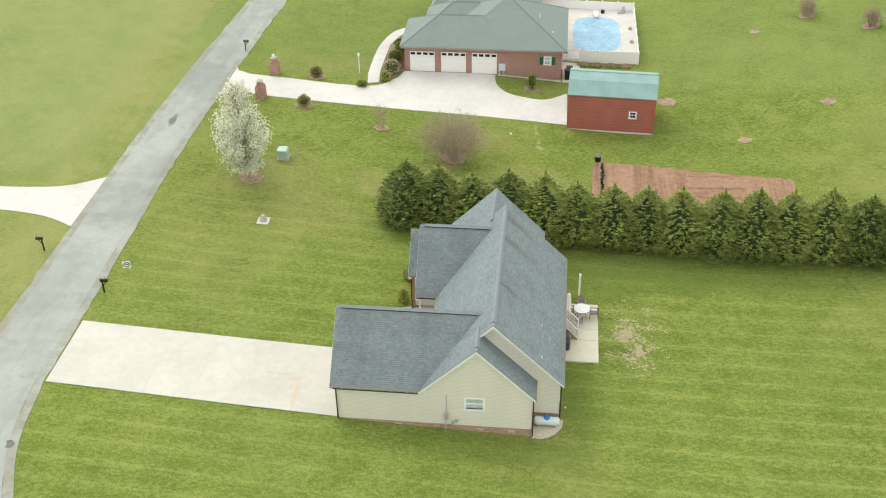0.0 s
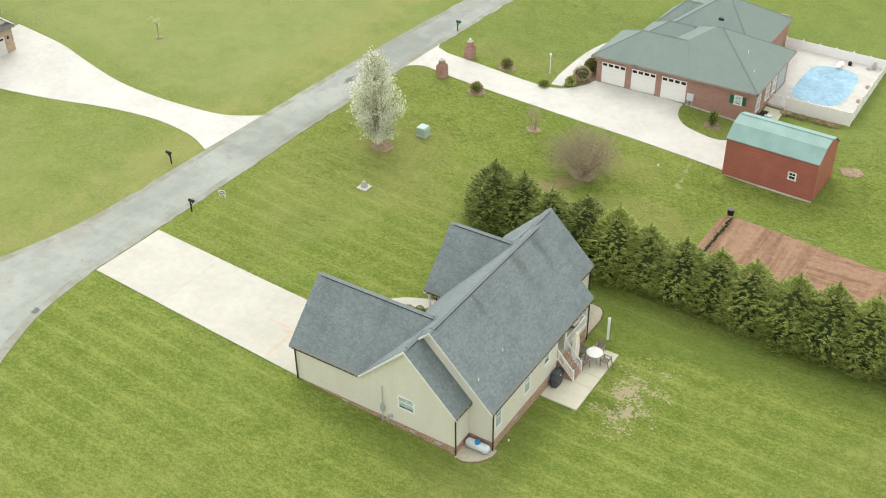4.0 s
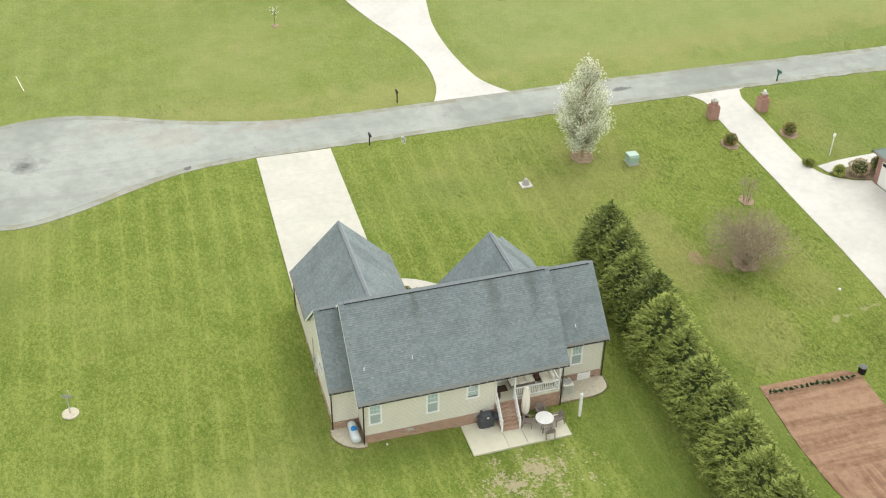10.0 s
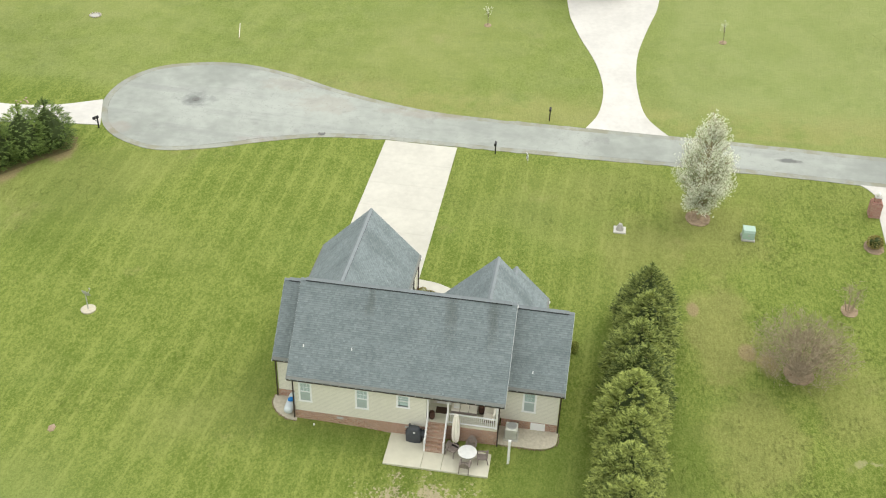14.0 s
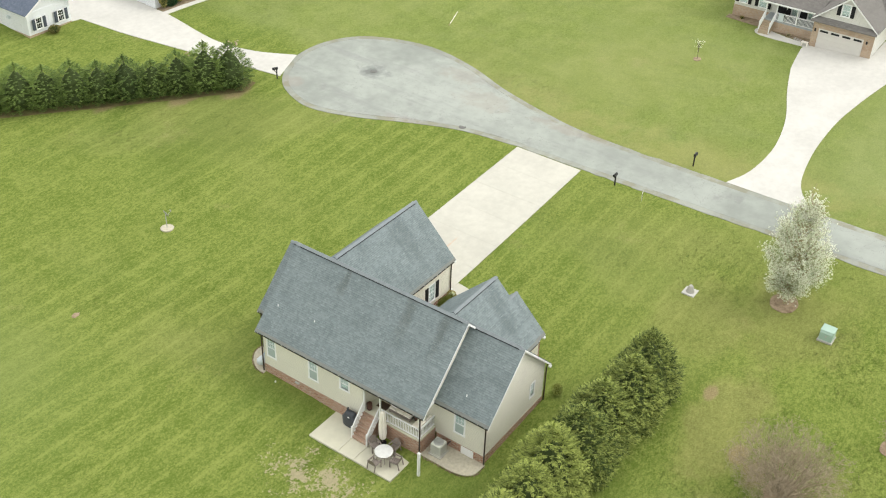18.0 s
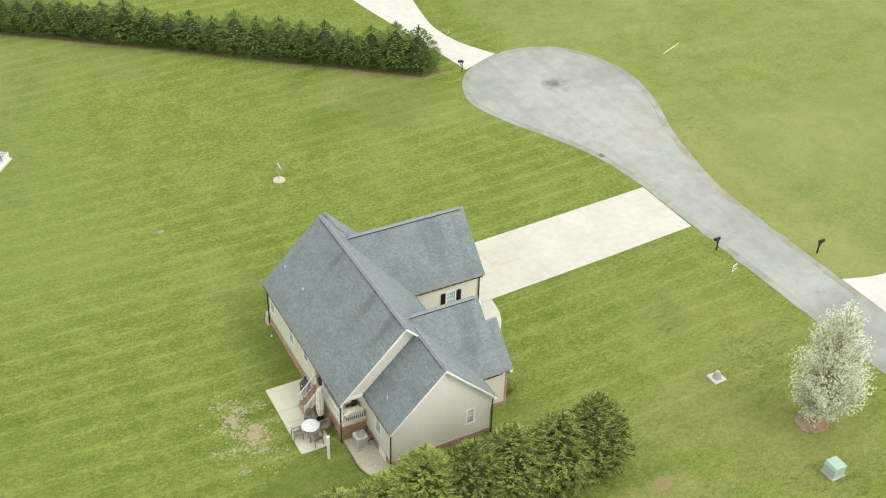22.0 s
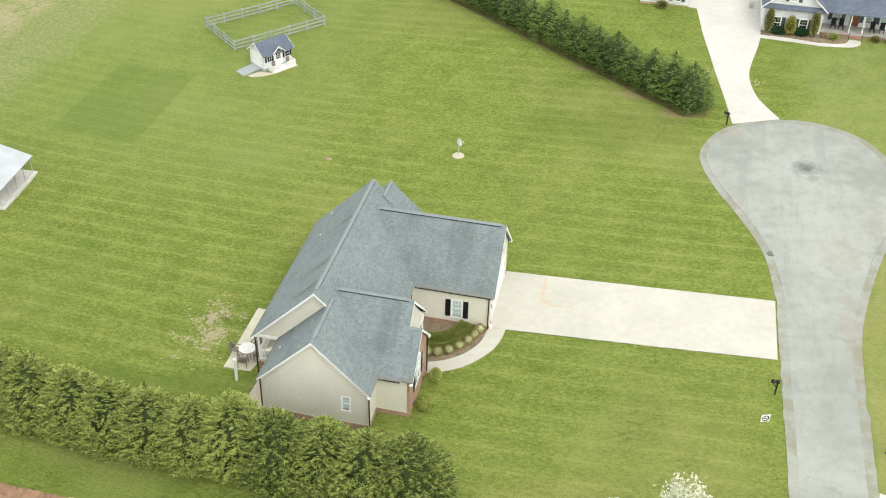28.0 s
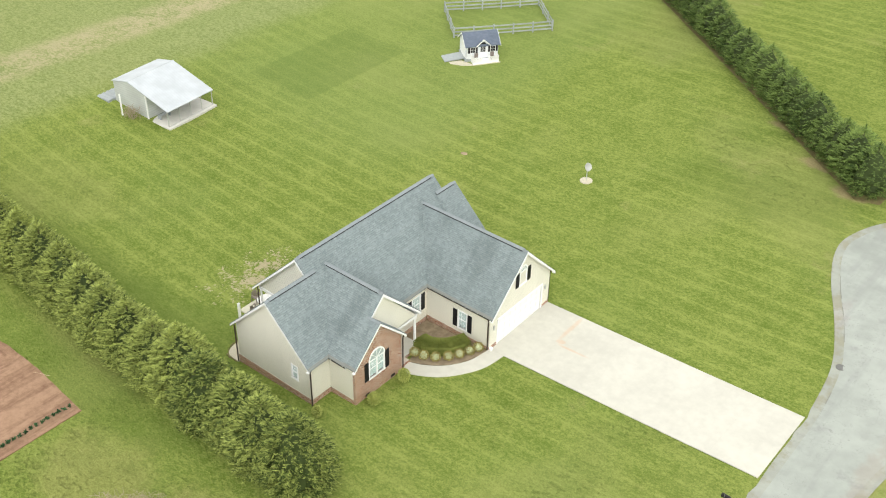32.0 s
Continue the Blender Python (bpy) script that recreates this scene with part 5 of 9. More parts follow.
def build_house():
    h = thing("house", -4, 46, 0.1, "tan vinyl-sided house with steep grey shingle roofs and brick footings", "house")
    top, base = 3.32, 0.45
    win = lambda u, w, foot, head: (u - w / 2, u + w / 2, foot, head)
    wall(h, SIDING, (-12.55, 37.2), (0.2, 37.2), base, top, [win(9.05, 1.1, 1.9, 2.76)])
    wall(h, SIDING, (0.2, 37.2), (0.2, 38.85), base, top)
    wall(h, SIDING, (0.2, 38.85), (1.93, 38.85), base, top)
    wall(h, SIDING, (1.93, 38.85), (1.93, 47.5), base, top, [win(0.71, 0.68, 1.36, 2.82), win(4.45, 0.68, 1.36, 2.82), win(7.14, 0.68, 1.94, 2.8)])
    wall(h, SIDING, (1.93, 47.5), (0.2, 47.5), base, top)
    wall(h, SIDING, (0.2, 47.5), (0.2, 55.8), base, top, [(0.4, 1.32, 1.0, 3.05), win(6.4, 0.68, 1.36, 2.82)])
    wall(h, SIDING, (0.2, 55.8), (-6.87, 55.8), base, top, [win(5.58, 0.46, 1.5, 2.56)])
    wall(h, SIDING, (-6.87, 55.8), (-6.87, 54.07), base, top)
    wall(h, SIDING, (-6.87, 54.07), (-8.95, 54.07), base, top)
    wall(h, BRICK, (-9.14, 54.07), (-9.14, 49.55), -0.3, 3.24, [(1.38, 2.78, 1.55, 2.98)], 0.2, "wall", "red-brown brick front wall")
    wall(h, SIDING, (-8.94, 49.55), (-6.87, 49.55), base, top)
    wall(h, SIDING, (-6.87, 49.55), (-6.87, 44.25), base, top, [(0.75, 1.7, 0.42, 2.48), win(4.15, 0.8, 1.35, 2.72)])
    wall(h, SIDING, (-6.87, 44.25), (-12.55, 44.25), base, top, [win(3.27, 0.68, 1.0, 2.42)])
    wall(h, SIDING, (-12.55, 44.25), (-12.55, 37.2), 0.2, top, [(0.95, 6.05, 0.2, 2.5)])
    # brick footings, a little proud of the boards
    for a, b, z in (((-12.57, 37.175), (0.225, 37.175), base), ((0.225, 37.18), (0.225, 38.82), base), ((0.23, 38.825), (1.955, 38.825), base),
                    ((1.955, 38.83), (1.955, 47.45), base), ((0.225, 52.16), (0.225, 55.8), base), ((0.225, 55.825), (-6.89, 55.825), base), ((-6.895, 55.8), (-6.895, 54.1), base),
                    ((-6.9, 54.095), (-9.1, 54.095), base), ((-6.895, 47.0), (-6.895, 44.3), base), ((-6.9, 44.275), (-12.5, 44.275), 0.55)):
        foundation(h, a, b, -0.9, z, BRICK)
    for y0, y1 in ((37.19, 38.1), (43.35, 44.28)):
        part("foundation", Shape().cbox(-12.58, y0, -0.3, -12.5, y1, 0.62, 0.01), BRICK, h)
    # gable ends
    gable_wall(h, "y", 37.2, -6.95, 0.2, -3.38, 6.88, 3.321, SIDING)
    gable_wall(h, "y", 38.85, -7.0, 1.93, -2.44, 7.72, 3.321, SIDING)
    gable_wall(h, "y", 51.9, -7.0, 1.93, -2.44, 7.72, 3.321, SIDING)
    gable_wall(h, "y", 55.62, -6.87, 0.2, -3.38, 6.86, 3.321, SIDING)
    gable_wall(h, "x", -12.55, 37.2, 44.25, 40.7, 6.86, 3.321, SIDING)
    gable_wall(h, "x", -8.35, 47.05, 54.07, 50.59, 6.86, 3.0, SIDING)
    gable_wall(h, "x", -9.14, 49.55, 54.07, 51.81, 5.6, 3.241, BRICK, name="brick_gable")
    # roofs
    gable(h, "y", 38.4, 52.5, -2.44, 7.88, 4.63, 4.63, ROOF, gutters=(False, True))
    gable(h, "y", 36.95, 39.2, -3.38, 6.98, 3.74, 3.82, ROOF, ends=(True, False), gutters=(False, True))
    gable(h, "y", 51.7, 56.12, -3.38, 6.97, 3.72, 3.8, ROOF, ends=(False, True), gutters=(False, True))

    def valley_roof(x0, ridge, zr, half, zv):
        """A roof with its ridge along x from a gable at x0 into the main slope, which it meets along valleys."""
        for sgn in (-1, 1):
            e, ze = ridge + sgn * half, zr - half
            shingled(h, (x0, e, ze), (ze - zv, e, ze), (x0, ridge, zr), (zr - zv, ridge, zr), int(abs(x0) * 5) + 3 * sgn)
            poly = [(ridge, zr - 0.012), (e, ze - 0.012), (e, ze - 0.2), (ridge, zr - 0.26)]
            part("rake_board", Shape().prism(poly, "x", x0 - 0.012, x0 + 0.025), WHITE, h, "white rake board")
            gutter_run(h, "x", x0 + 0.03, ze - zv - 0.02, e, sgn, ze - 0.05)
        part("ridge_cap", cap_line(Shape(), (x0, ridge, zr), (zr - zv, ridge, zr)), ROOF_CAP, h)
        add_ridge_vent(h, (x0 + 0.35, ridge, zr), (zr - zv - 0.25, ridge, zr))

    valley_roof(-12.85, 40.7, 7.0, 3.74, 10.33)
    valley_roof(-8.56, 50.59, 7.03, 3.74, 10.33)
    gable(h, "x", -9.38, -8.3, 51.81, 5.80, 2.5, 2.48, ROOF, ends=(True, False), gutters=(False, False))
    # soffits and box ends at the eaves
    part("porch_ceiling", Shape().box(0.2, 47.5, 3.2, 1.98, 52.05, 3.3), WHITE, h)
    part("porch_ceiling", Shape().box(-8.35, 46.95, 3.02, -6.87, 49.55, 3.1), WHITE, h)
    part("porch_beam", Shape().cbox(1.78, 47.5, 3.0, 1.95, 52.1, 3.24, 0.01), WHITE, h)
    part("porch_beam", Shape().cbox(0.2, 51.93, 3.0, 1.8, 52.08, 3.24, 0.01), WHITE, h)
    part("porch_beam", Shape().cbox(-8.38, 47.05, 2.85, -8.2, 49.5, 3.05, 0.01), WHITE, h)
    for x, y in ((-7.09, 56.1), (-12.84, 36.98), (-12.84, 44.42), (-8.55, 46.87), (-9.36, 49.32), (-9.36, 54.28)):
        x += 0.12
        part("eave_return", Shape().cbox(x - 0.12, y - 0.09, 3.06, x + 0.08, y + 0.09, 3.18, 0.02), WHITE, h)
    # windows
    add_window(h, -3.5, 37.23, 1.9, "s", 1.1, 0.86, grid=(2, 1))
    for y, foot, head in ((39.56, 1.36, 2.82), (43.3, 1.36, 2.82), (45.99, 1.94, 2.8)):
        add_window(h, 1.90, y, foot, "e", 0.68, head - foot, grid=(3, 2), both=False)
    add_window(h, 0.17, 53.9, 1.36, "e", 0.68, 1.46, grid=(3, 2), both=False)
    add_window(h, -5.38, 55.77, 1.5, "n", 0.46, 1.06, grid=(2, 2), both=False)
    add_window(h, -10.14, 44.22, 1.0, "n", 0.68, 1.42, SHUTTER, grid=(3, 2))
    add_window(h, -6.84, 45.4, 1.35, "w", 0.8, 1.37, SHUTTER, grid=(3, 2))
    # arched windows in the two front gables
    def fan_window(x, y, z, w, hh, shutters, flush):
        add_window(h, x, y, z, "w", w, hh, shutters, grid=(4, 2), both=False, arch=True)
        r = w / 2
        arc = [(math.cos(math.pi * i / 14), math.sin(math.pi * i / 14)) for i in range(15)]
        fr, gl = Shape(), Shape()
        for (c0, s0), (c1, s1) in zip(arc, arc[1:]):
            fr.prism([(y + c0 * r, z + hh + s0 * r), (y + c1 * r, z + hh + s1 * r), (y + c1 * (r + 0.1), z + hh + s1 * (r + 0.1)), (y + c0 * (r + 0.1), z + hh + s0 * (r + 0.1))], "x", flush - 0.06, flush + 0.02)
        for k in (1, 2, 3):
            a = math.pi * k / 4
            fr.prism([(y - 0.015 * math.sin(a), z + hh + 0.015 * math.cos(a)), (y + 0.015 * math.sin(a), z + hh - 0.015 * math.cos(a)), (y + r * math.cos(a) + 0.015 * math.sin(a), z + hh + r * math.sin(a) - 0.015 * math.cos(a)), (y + r * math.cos(a) - 0.015 * math.sin(a), z + hh + r * math.sin(a) + 0.015 * math.cos(a))], "x", flush - 0.05, flush + 0.0)
        fr.box(flush - 0.05, y - r, z + hh - 0.04, flush + 0.02, y + r, z + hh + 0.04)
        gl.prism([(y + c * r, z + hh + s * r) for c, s in arc], "x", flush - 0.022, flush - 0.006)
        f = part("arched_frame", fr, WHITE, h, "white fan-shaped window head")
        part("pane", gl, SCREEN, f, "grey-green fan light")
        if w > 1:
            part("mullion", Shape().cbox(flush - 0.05, y - 0.06, z, flush + 0.03, y + 0.06, z + hh, 0.01), WHITE, h, "white post between the paired sashes")

    fan_window(-9.12, 52.0, 1.55, 1.36, 1.42, SHUTTER, -9.14)
    fan_window(-12.53, 40.65, 4.15, 0.72, 1.1, SHUTTER, -12.55)
    # doors
    panel_door(h, -12.49, 40.75, 0.3, "w", 5.06, 2.2, 4, 8, DOOR_WHITE, 0, "garage_door", "wide white panelled garage door")
    for y in (38.12, 43.38):
        part("door_casing", Shape().cbox(-12.6, y - 0.08, 0.25, -12.5, y + 0.08, 2.6, 0.01), WHITE, h)
    part("door_casing", Shape().cbox(-12.6, 38.04, 2.48, -12.5, 43.46, 2.64, 0.01), WHITE, h)
    panel_door(h, 0.14, 48.36, 1.0, "e", 0.92, 2.03, 3, 2, WHITE, 0, "back_door", "white back door with a glazed top")
    part("pane", Shape().box(0.2, 48.02, 2.0, 0.21, 48.7, 2.85), GLASS, h)
    panel_door(h, -6.85, 48.33, 0.42, "w", 0.94, 2.03, 3, 2, SHUTTER, 0, "front_door", "dark front door in the porch")
    # rear porch
    part("porch_floor", Shape().cbox(0.2, 47.5, 0.86, 1.97, 52.1, 1.0, 0.015), PATIO, h)
    wall(h, BRICK, (1.93, 47.5), (1.93, 52.08), -0.9, 0.86, (), 0.2, "porch_base", "brick porch base")
    wall(h, BRICK, (1.93, 52.08), (0.2, 52.08), -0.9, 0.86, (), 0.2, "porch_base", "brick porch base")
    for x, y in ((1.86, 47.58), (1.86, 48.88), (1.86, 52.0)):
        s = Shape()
        s.cbox(x - 0.055, y - 0.055, 1.0, x + 0.055, y + 0.055, 3.02, 0.012)
        s.cbox(x - 0.08, y - 0.08, 1.0, x + 0.08, y + 0.08, 1.12, 0.012)
        part("porch_post", s, WHITE, h, "square white porch post")
    railing(h, (1.87, 48.95), (1.87, 51.95), 1.0, 1.0, 0.85)
    railing(h, (0.25, 52.0), (1.8, 52.0), 1.0, 1.0, 0.85)
    rise, run = 1.42 / 7, 0.185
    for i in range(7):
        z = 1.0 - (i + 1) * rise
        s = Shape()
        x0 = 1.95 + i * run
        s.cbox(x0, 47.62, -0.6, x0 + run, 48.84, z + rise - 0.05 - 0.02, 0.01)
        st = part("step", s, BRICK_STEP, h, "brick step")
        part("tread", Shape().cbox(x0 - 0.02, 47.6, z + rise - 0.07, x0 + run + 0.02, 48.86, z + rise - 0.01, 0.012), BRICK_STEP, st)
    for y in (47.62, 48.84):
        railing(h, (1.95, y), (3.2, y), 1.0, -0.4, 0.9, "stair_railing")
        for x, z in ((3.22, -0.42),):
            part("newel_post", Shape().cbox(x - 0.05, y - 0.05, z, x + 0.05, y + 0.05, z + 1.02, 0.012), WHITE, h)
    # front porch
    part("porch_slab", Shape().cbox(-8.55, 46.95, -0.2, -6.87, 49.55, 0.36, 0.02), BRICK, h, "brick porch slab")
    part("porch_top", Shape().cbox(-8.58, 46.93, 0.36, -6.87, 49.55, 0.41, 0.012), CONCRETE, h, "pale concrete porch floor")
    for i in range(2):
        part("step", Shape().cbox(-8.95 - 0.3 * i, 48.55, -0.2, -8.5 - 0.3 * i, 49.55, 0.3 - 0.13 * i, 0.015), BRICK, h, "brick step")
    s = Shape()
    s.cbox(-8.36, 47.14, 0.36, -8.22, 47.28, 2.9, 0.012)
    s.cbox(-8.4, 47.1, 0.36, -8.18, 47.32, 0.5, 0.012)
    s.cbox(-8.4, 47.1, 2.74, -8.18, 47.32, 2.88, 0.012)
    part("porch_post", s, WHITE, h, "square white porch post")
    # rainwater pipes
    for x, y, z0, dx, dy in ((-12.5, 37.12, g(-12.5, 37.1), 0, -0.12), (0.28, 37.12, g(0.3, 37.1), 0.12, 0), (2.02, 38.78, g(2, 38.8), 0.12, 0), (2.02, 52.14, g(2, 52.1), 0.1, 0),
                             (0.28, 55.88, g(0.3, 55.9), 0.1, 0), (-6.95, 55.88, g(-7, 55.9), -0.1, 0), (-12.45, 44.33, g(-12.4, 44.3), 0, 0.1), (-9.2, 49.48, g(-9.2, 49.4), 0, -0.1)):
        downspout(h, x, y, z0, 2.95, dx, dy)
    # things on the walls and the roof
    for y in (41.82, 46.32):
        s = Shape().cbox(1.96, y - 0.2, 0.14, 1.985, y + 0.2, 0.34, 0.005)
        for k in range(4):
            s.box(1.983, y - 0.17, 0.17 + k * 0.042, 1.995, y + 0.17, 0.19 + k * 0.042)
        part("foundation_vent", s, STEEL, h, "grey foundation vent")
    for y in (50.45, 52.95):
        part("foundation_vent", Shape().cbox(-9.165, y - 0.2, 0.22, -9.14, y + 0.2, 0.42, 0.005), BLACK, h, "dark foundation vent")
    for x in (-8.5, -1.1, -3.1):
        part("foundation_vent", Shape().cbox(x - 0.2, 37.145, 0.1, x + 0.2, 37.175, 0.3, 0.005), STEEL, h, "grey foundation vent")
    part("access_door", Shape().cbox(0.225, 54.1, -0.22, 0.26, 55.05, 0.42, 0.01), WHITE, h, "white crawl space door")
    s = Shape().cbox(-5.47, 37.02, 0.95, -5.18, 37.17, 1.5, 0.02)
    s.tube((-5.36, 37.1, 0.95), (-5.36, 37.1, 0.0), 0.035, 0.035, 8)
    s.tube((-5.3, 37.02, 1.3), (-5.3, 36.95, 1.3), 0.09, 0.09, 12)
    s.tube((-5.3, 37.1, 1.5), (-5.3, 37.1, 3.1), 0.03, 0.03, 8)
    part("electric_meter", s, STEEL, h, "grey electric meter with conduit")
    s = Shape().cbox(-5.0, 37.05, 0.45, -4.8, 37.17, 0.8, 0.02)
    s.cbox(-4.75, 37.05, 0.75, -4.55, 37.17, 1.0, 0.02)
    s.tube((-4.9, 37.1, 0.45), (-4.9, 37.1, 0.05), 0.025, 0.025, 8)
    part("utility_box", s, STEEL, h, "small grey utility boxes")
    for x, y, z in ((0.65, 39.23, 4.79), (0.54, 42.37, 4.9), (-0.45, 53.91, 4.04)):
        s = Shape().tube((x, y, z - 0.15), (x, y, z + 0.17), 0.028, 0.028, 10)
        s.lathe([(0.08, z - 0.12), (0.04, z + 0.02)], x, y, 12)
        part("vent_pipe", s, WHITE, h, "white roof vent pipe")
    for y in (37.75, 43.85):
        s = Shape().cbox(-12.66, y - 0.07, 1.95, -12.55, y + 0.07, 2.3, 0.02)
        part("wall_lantern", s, STEEL, h, "small wall lantern beside the garage door")
    s = Shape().cbox(-12.75, 44.05, 0.3, -12.55, 44.3, 0.62, 0.03)
    part("hose_box", s, WHITE, h, "white hose box at the garage corner")


build_house()


# ---- round the house ----
def leaf_cloud(s, pts, size, rng, droop=0.0, w=0.5):
    """Small kite-shaped leaves at points (place, outward)."""
    for p, out in pts:
        d = Vector(out) + Vector((rng.uniform(-0.5, 0.5), rng.uniform(-0.5, 0.5), rng.uniform(-0.3, 0.6) - droop))
        d = d.normalized() if d.length > 0.01 else Vector((0, 0, 1))
        side = d.cross(Vector((rng.uniform(-1, 1), rng.uniform(-1, 1), rng.uniform(-1, 1)))).normalized()
        k = size * rng.uniform(0.6, 1.3)
        p = Vector(p)
        n = d.cross(side) * k * 0.12
        s.add([p, p + d * k * 0.45 + side * k * w * 0.5 - n, p + d * k, p + d * k * 0.45 - side * k * w * 0.5 - n, p + d * k * 0.5 + n], [(0, 1, 4), (1, 2, 4), (2, 3, 4), (3, 0, 4)])


def bush_thing(name, x, y, z, rx, ry, rz, material, n, size, seed, label, category="shrub", group="", boxy=False, inner=None):
    rng = random.Random(seed)
    b = thing(name, x, y, z, label, category, group)
    # by default the core is coloured dark for the shade between leaves
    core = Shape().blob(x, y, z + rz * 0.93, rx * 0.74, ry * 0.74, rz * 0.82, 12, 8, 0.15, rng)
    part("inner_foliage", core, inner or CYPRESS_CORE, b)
    s, pts = Shape(), []
    for _ in range(n):
        a, u = rng.uniform(0, 2 * math.pi), rng.uniform(-0.85, 1)
        q = math.sqrt(max(0, 1 - u * u))
        if boxy:
            q = min(1, q * 1.25)
        lump = 0.84 + 0.16 * noise.noise((x * 3 + math.cos(a) * 2.2, y * 3 + math.sin(a) * 2.2, u * 2.2))
        d = Vector((math.cos(a) * q, math.sin(a) * q, u))
        pts.append(((x + d.x * rx * lump, y + d.y * ry * lump, z + rz * 0.95 + d.z * rz * 0.95 * lump), d))
    leaf_cloud(s, pts, size, rng)
    part("leaves", s, material, b)
    part("stem", Shape().tube((x, y, z - 0.1), (x, y, z + rz * 0.7), 0.05, 0.03, 6), BARK, b)
    return b


def bed(name, outline, material, label, lift=0.045, category="flower bed"):
    return solo(name, draped(outline, lift, 1.0), material, label, category, kind="structure")


def rocks(parent_name, line, r, seed, material, label):
    """Edging stones along a line."""
    rng = random.Random(seed)
    base = tagged(new(parent_name), label, "edging", kind="structure")
    for (x0, y0), (x1, y1) in zip(line, line[1:]):
        n = max(1, int(math.hypot(x1 - x0, y1 - y0) / (2 * r)))
        for i in range(n):
            t = (i + 0.5) / n
            x, y = x0 + (x1 - x0) * t, y0 + (y1 - y0) * t
            k = rng.uniform(0.7, 1.2)
            part("edging_stone", Shape().blob(x + rng.uniform(-0.03, 0.03), y + rng.uniform(-0.03, 0.03), g(x, y) + 0.05, r * k, r * k * rng.uniform(0.7, 1.0), 0.07, 7, 4, 0.3, rng), material, base)


def build_patio():
    p = tagged(new("patio"), "pale concrete patio of three slabs behind the porch", "patio", kind="structure")
    for y0, y1 in ((45.22, 47.62), (47.64, 48.9), (48.92, 51.9)):
        part("slab", Shape().cbox(1.96, y0, -0.75, 4.7, y1, -0.42, 0.015), PATIO, p)
    bed("gravel_bed", [(0.22, 52.1), (1.85, 52.1), (1.9, 54.6)] + curve([(1.75, 55.3), (1.3, 55.85), (0.22, 55.95)], 4), GRAVELPAD, "pale pea gravel bed under the air conditioner", 0.06)
    bed("gravel_bed", [(0.2, 37.15)] + curve([(0.25, 36.95), (1.0, 37.0), (1.75, 37.5), (2.2, 38.3), (2.25, 38.95)], 4) + [(0.2, 38.82)], GRAVELPAD, "pale gravel bed under the gas tank", 0.06)
    rocks("stone_edging", curve([(0.2, 36.95), (1.0, 36.95), (1.8, 37.5), (2.28, 38.3), (2.3, 38.95)], 4), 0.05, 3, MULCH, "curved rough stone edging of the gravel bed")
    rocks("stone_edging", curve([(1.95, 52.3), (1.97, 54.6), (1.8, 55.4), (1.3, 55.95), (0.3, 56.0)], 4), 0.05, 4, MULCH, "curved rough stone edging of the gravel bed")


def build_table():
    t = thing("patio_table", 3.47, 50.43, -0.42, "round pale patio table with a speckled top on the concrete", "table")
    s = Shape().lathe([(0.05, 0.27), (0.58, 0.27), (0.6, 0.285), (0.6, 0.305), (0.585, 0.32), (0.04, 0.325)], 3.47, 50.43, 32)
    part("tabletop", s, TABLETOP, t)
    part("rim", Shape().lathe([(0.59, 0.25), (0.605, 0.25), (0.605, 0.28), (0.59, 0.28)], 3.47, 50.43, 32), WOOD_BROWN, t)
    for k in range(4):
        a = math.pi / 4 + k * math.pi / 2
        part("leg", Shape().tube((3.47 + 0.5 * math.cos(a), 50.43 + 0.5 * math.sin(a), -0.42), (3.47 + 0.3 * math.cos(a), 50.43 + 0.3 * math.sin(a), 0.26), 0.022, 0.022, 6), WOOD_BROWN, t)


def build_chair():
    """A slatted patio armchair facing +x, at the origin."""
    c = thing("patio_chair", 0, 0, 0, "brown slatted resin patio chair at the round table", "chair", "chairs round the patio table")
    for i in range(6):
        y = -0.23 + i * 0.092
        part("seat_slat", Shape().cbox(-0.25, y - 0.04, 0.38 - 0.0, 0.28, y + 0.04, 0.405, 0.006), WOOD_BROWN, c)
    for i in range(6):
        y = -0.23 + i * 0.092
        h = 0.95 - 0.02 * abs(i - 2.5) ** 2
        s = Shape().cbox(-0.02, y - 0.038, 0.0, 0.0, y + 0.038, h - 0.38, 0.006)
        part("back_slat", moved(s, pose(-0.24, 0, 0.38, 0, -16, 0)), WOOD_BROWN, c)
    for y in (-0.3, 0.3):
        part("armrest", Shape().cbox(-0.32, y - 0.05, 0.6, 0.3, y + 0.05, 0.63, 0.008), WOOD_BROWN, c)
        part("front_leg", Shape().cbox(0.22, y - 0.03, 0, 0.28, y + 0.03, 0.6, 0.006), WOOD_BROWN, c)
        part("back_leg", moved(Shape().cbox(-0.03, y - 0.03, 0, 0.03, y + 0.03, 0.62, 0.006), pose(-0.4, 0, 0, 0, 12, 0)), WOOD_BROWN, c)
    return c


def build_chairs():
    first = build_chair()
    spots = [(2.6, 50.55, 0), (3.15, 49.45, 65), (3.45, 51.35, -80), (4.35, 50.4, 178)]
    for i, (x, y, a) in enumerate(spots):
        m = pose(x, y, -0.42, 0, 0, a)
        if i == 0:
            first.matrix_basis = m
        else:
            copy_thing(first, m)


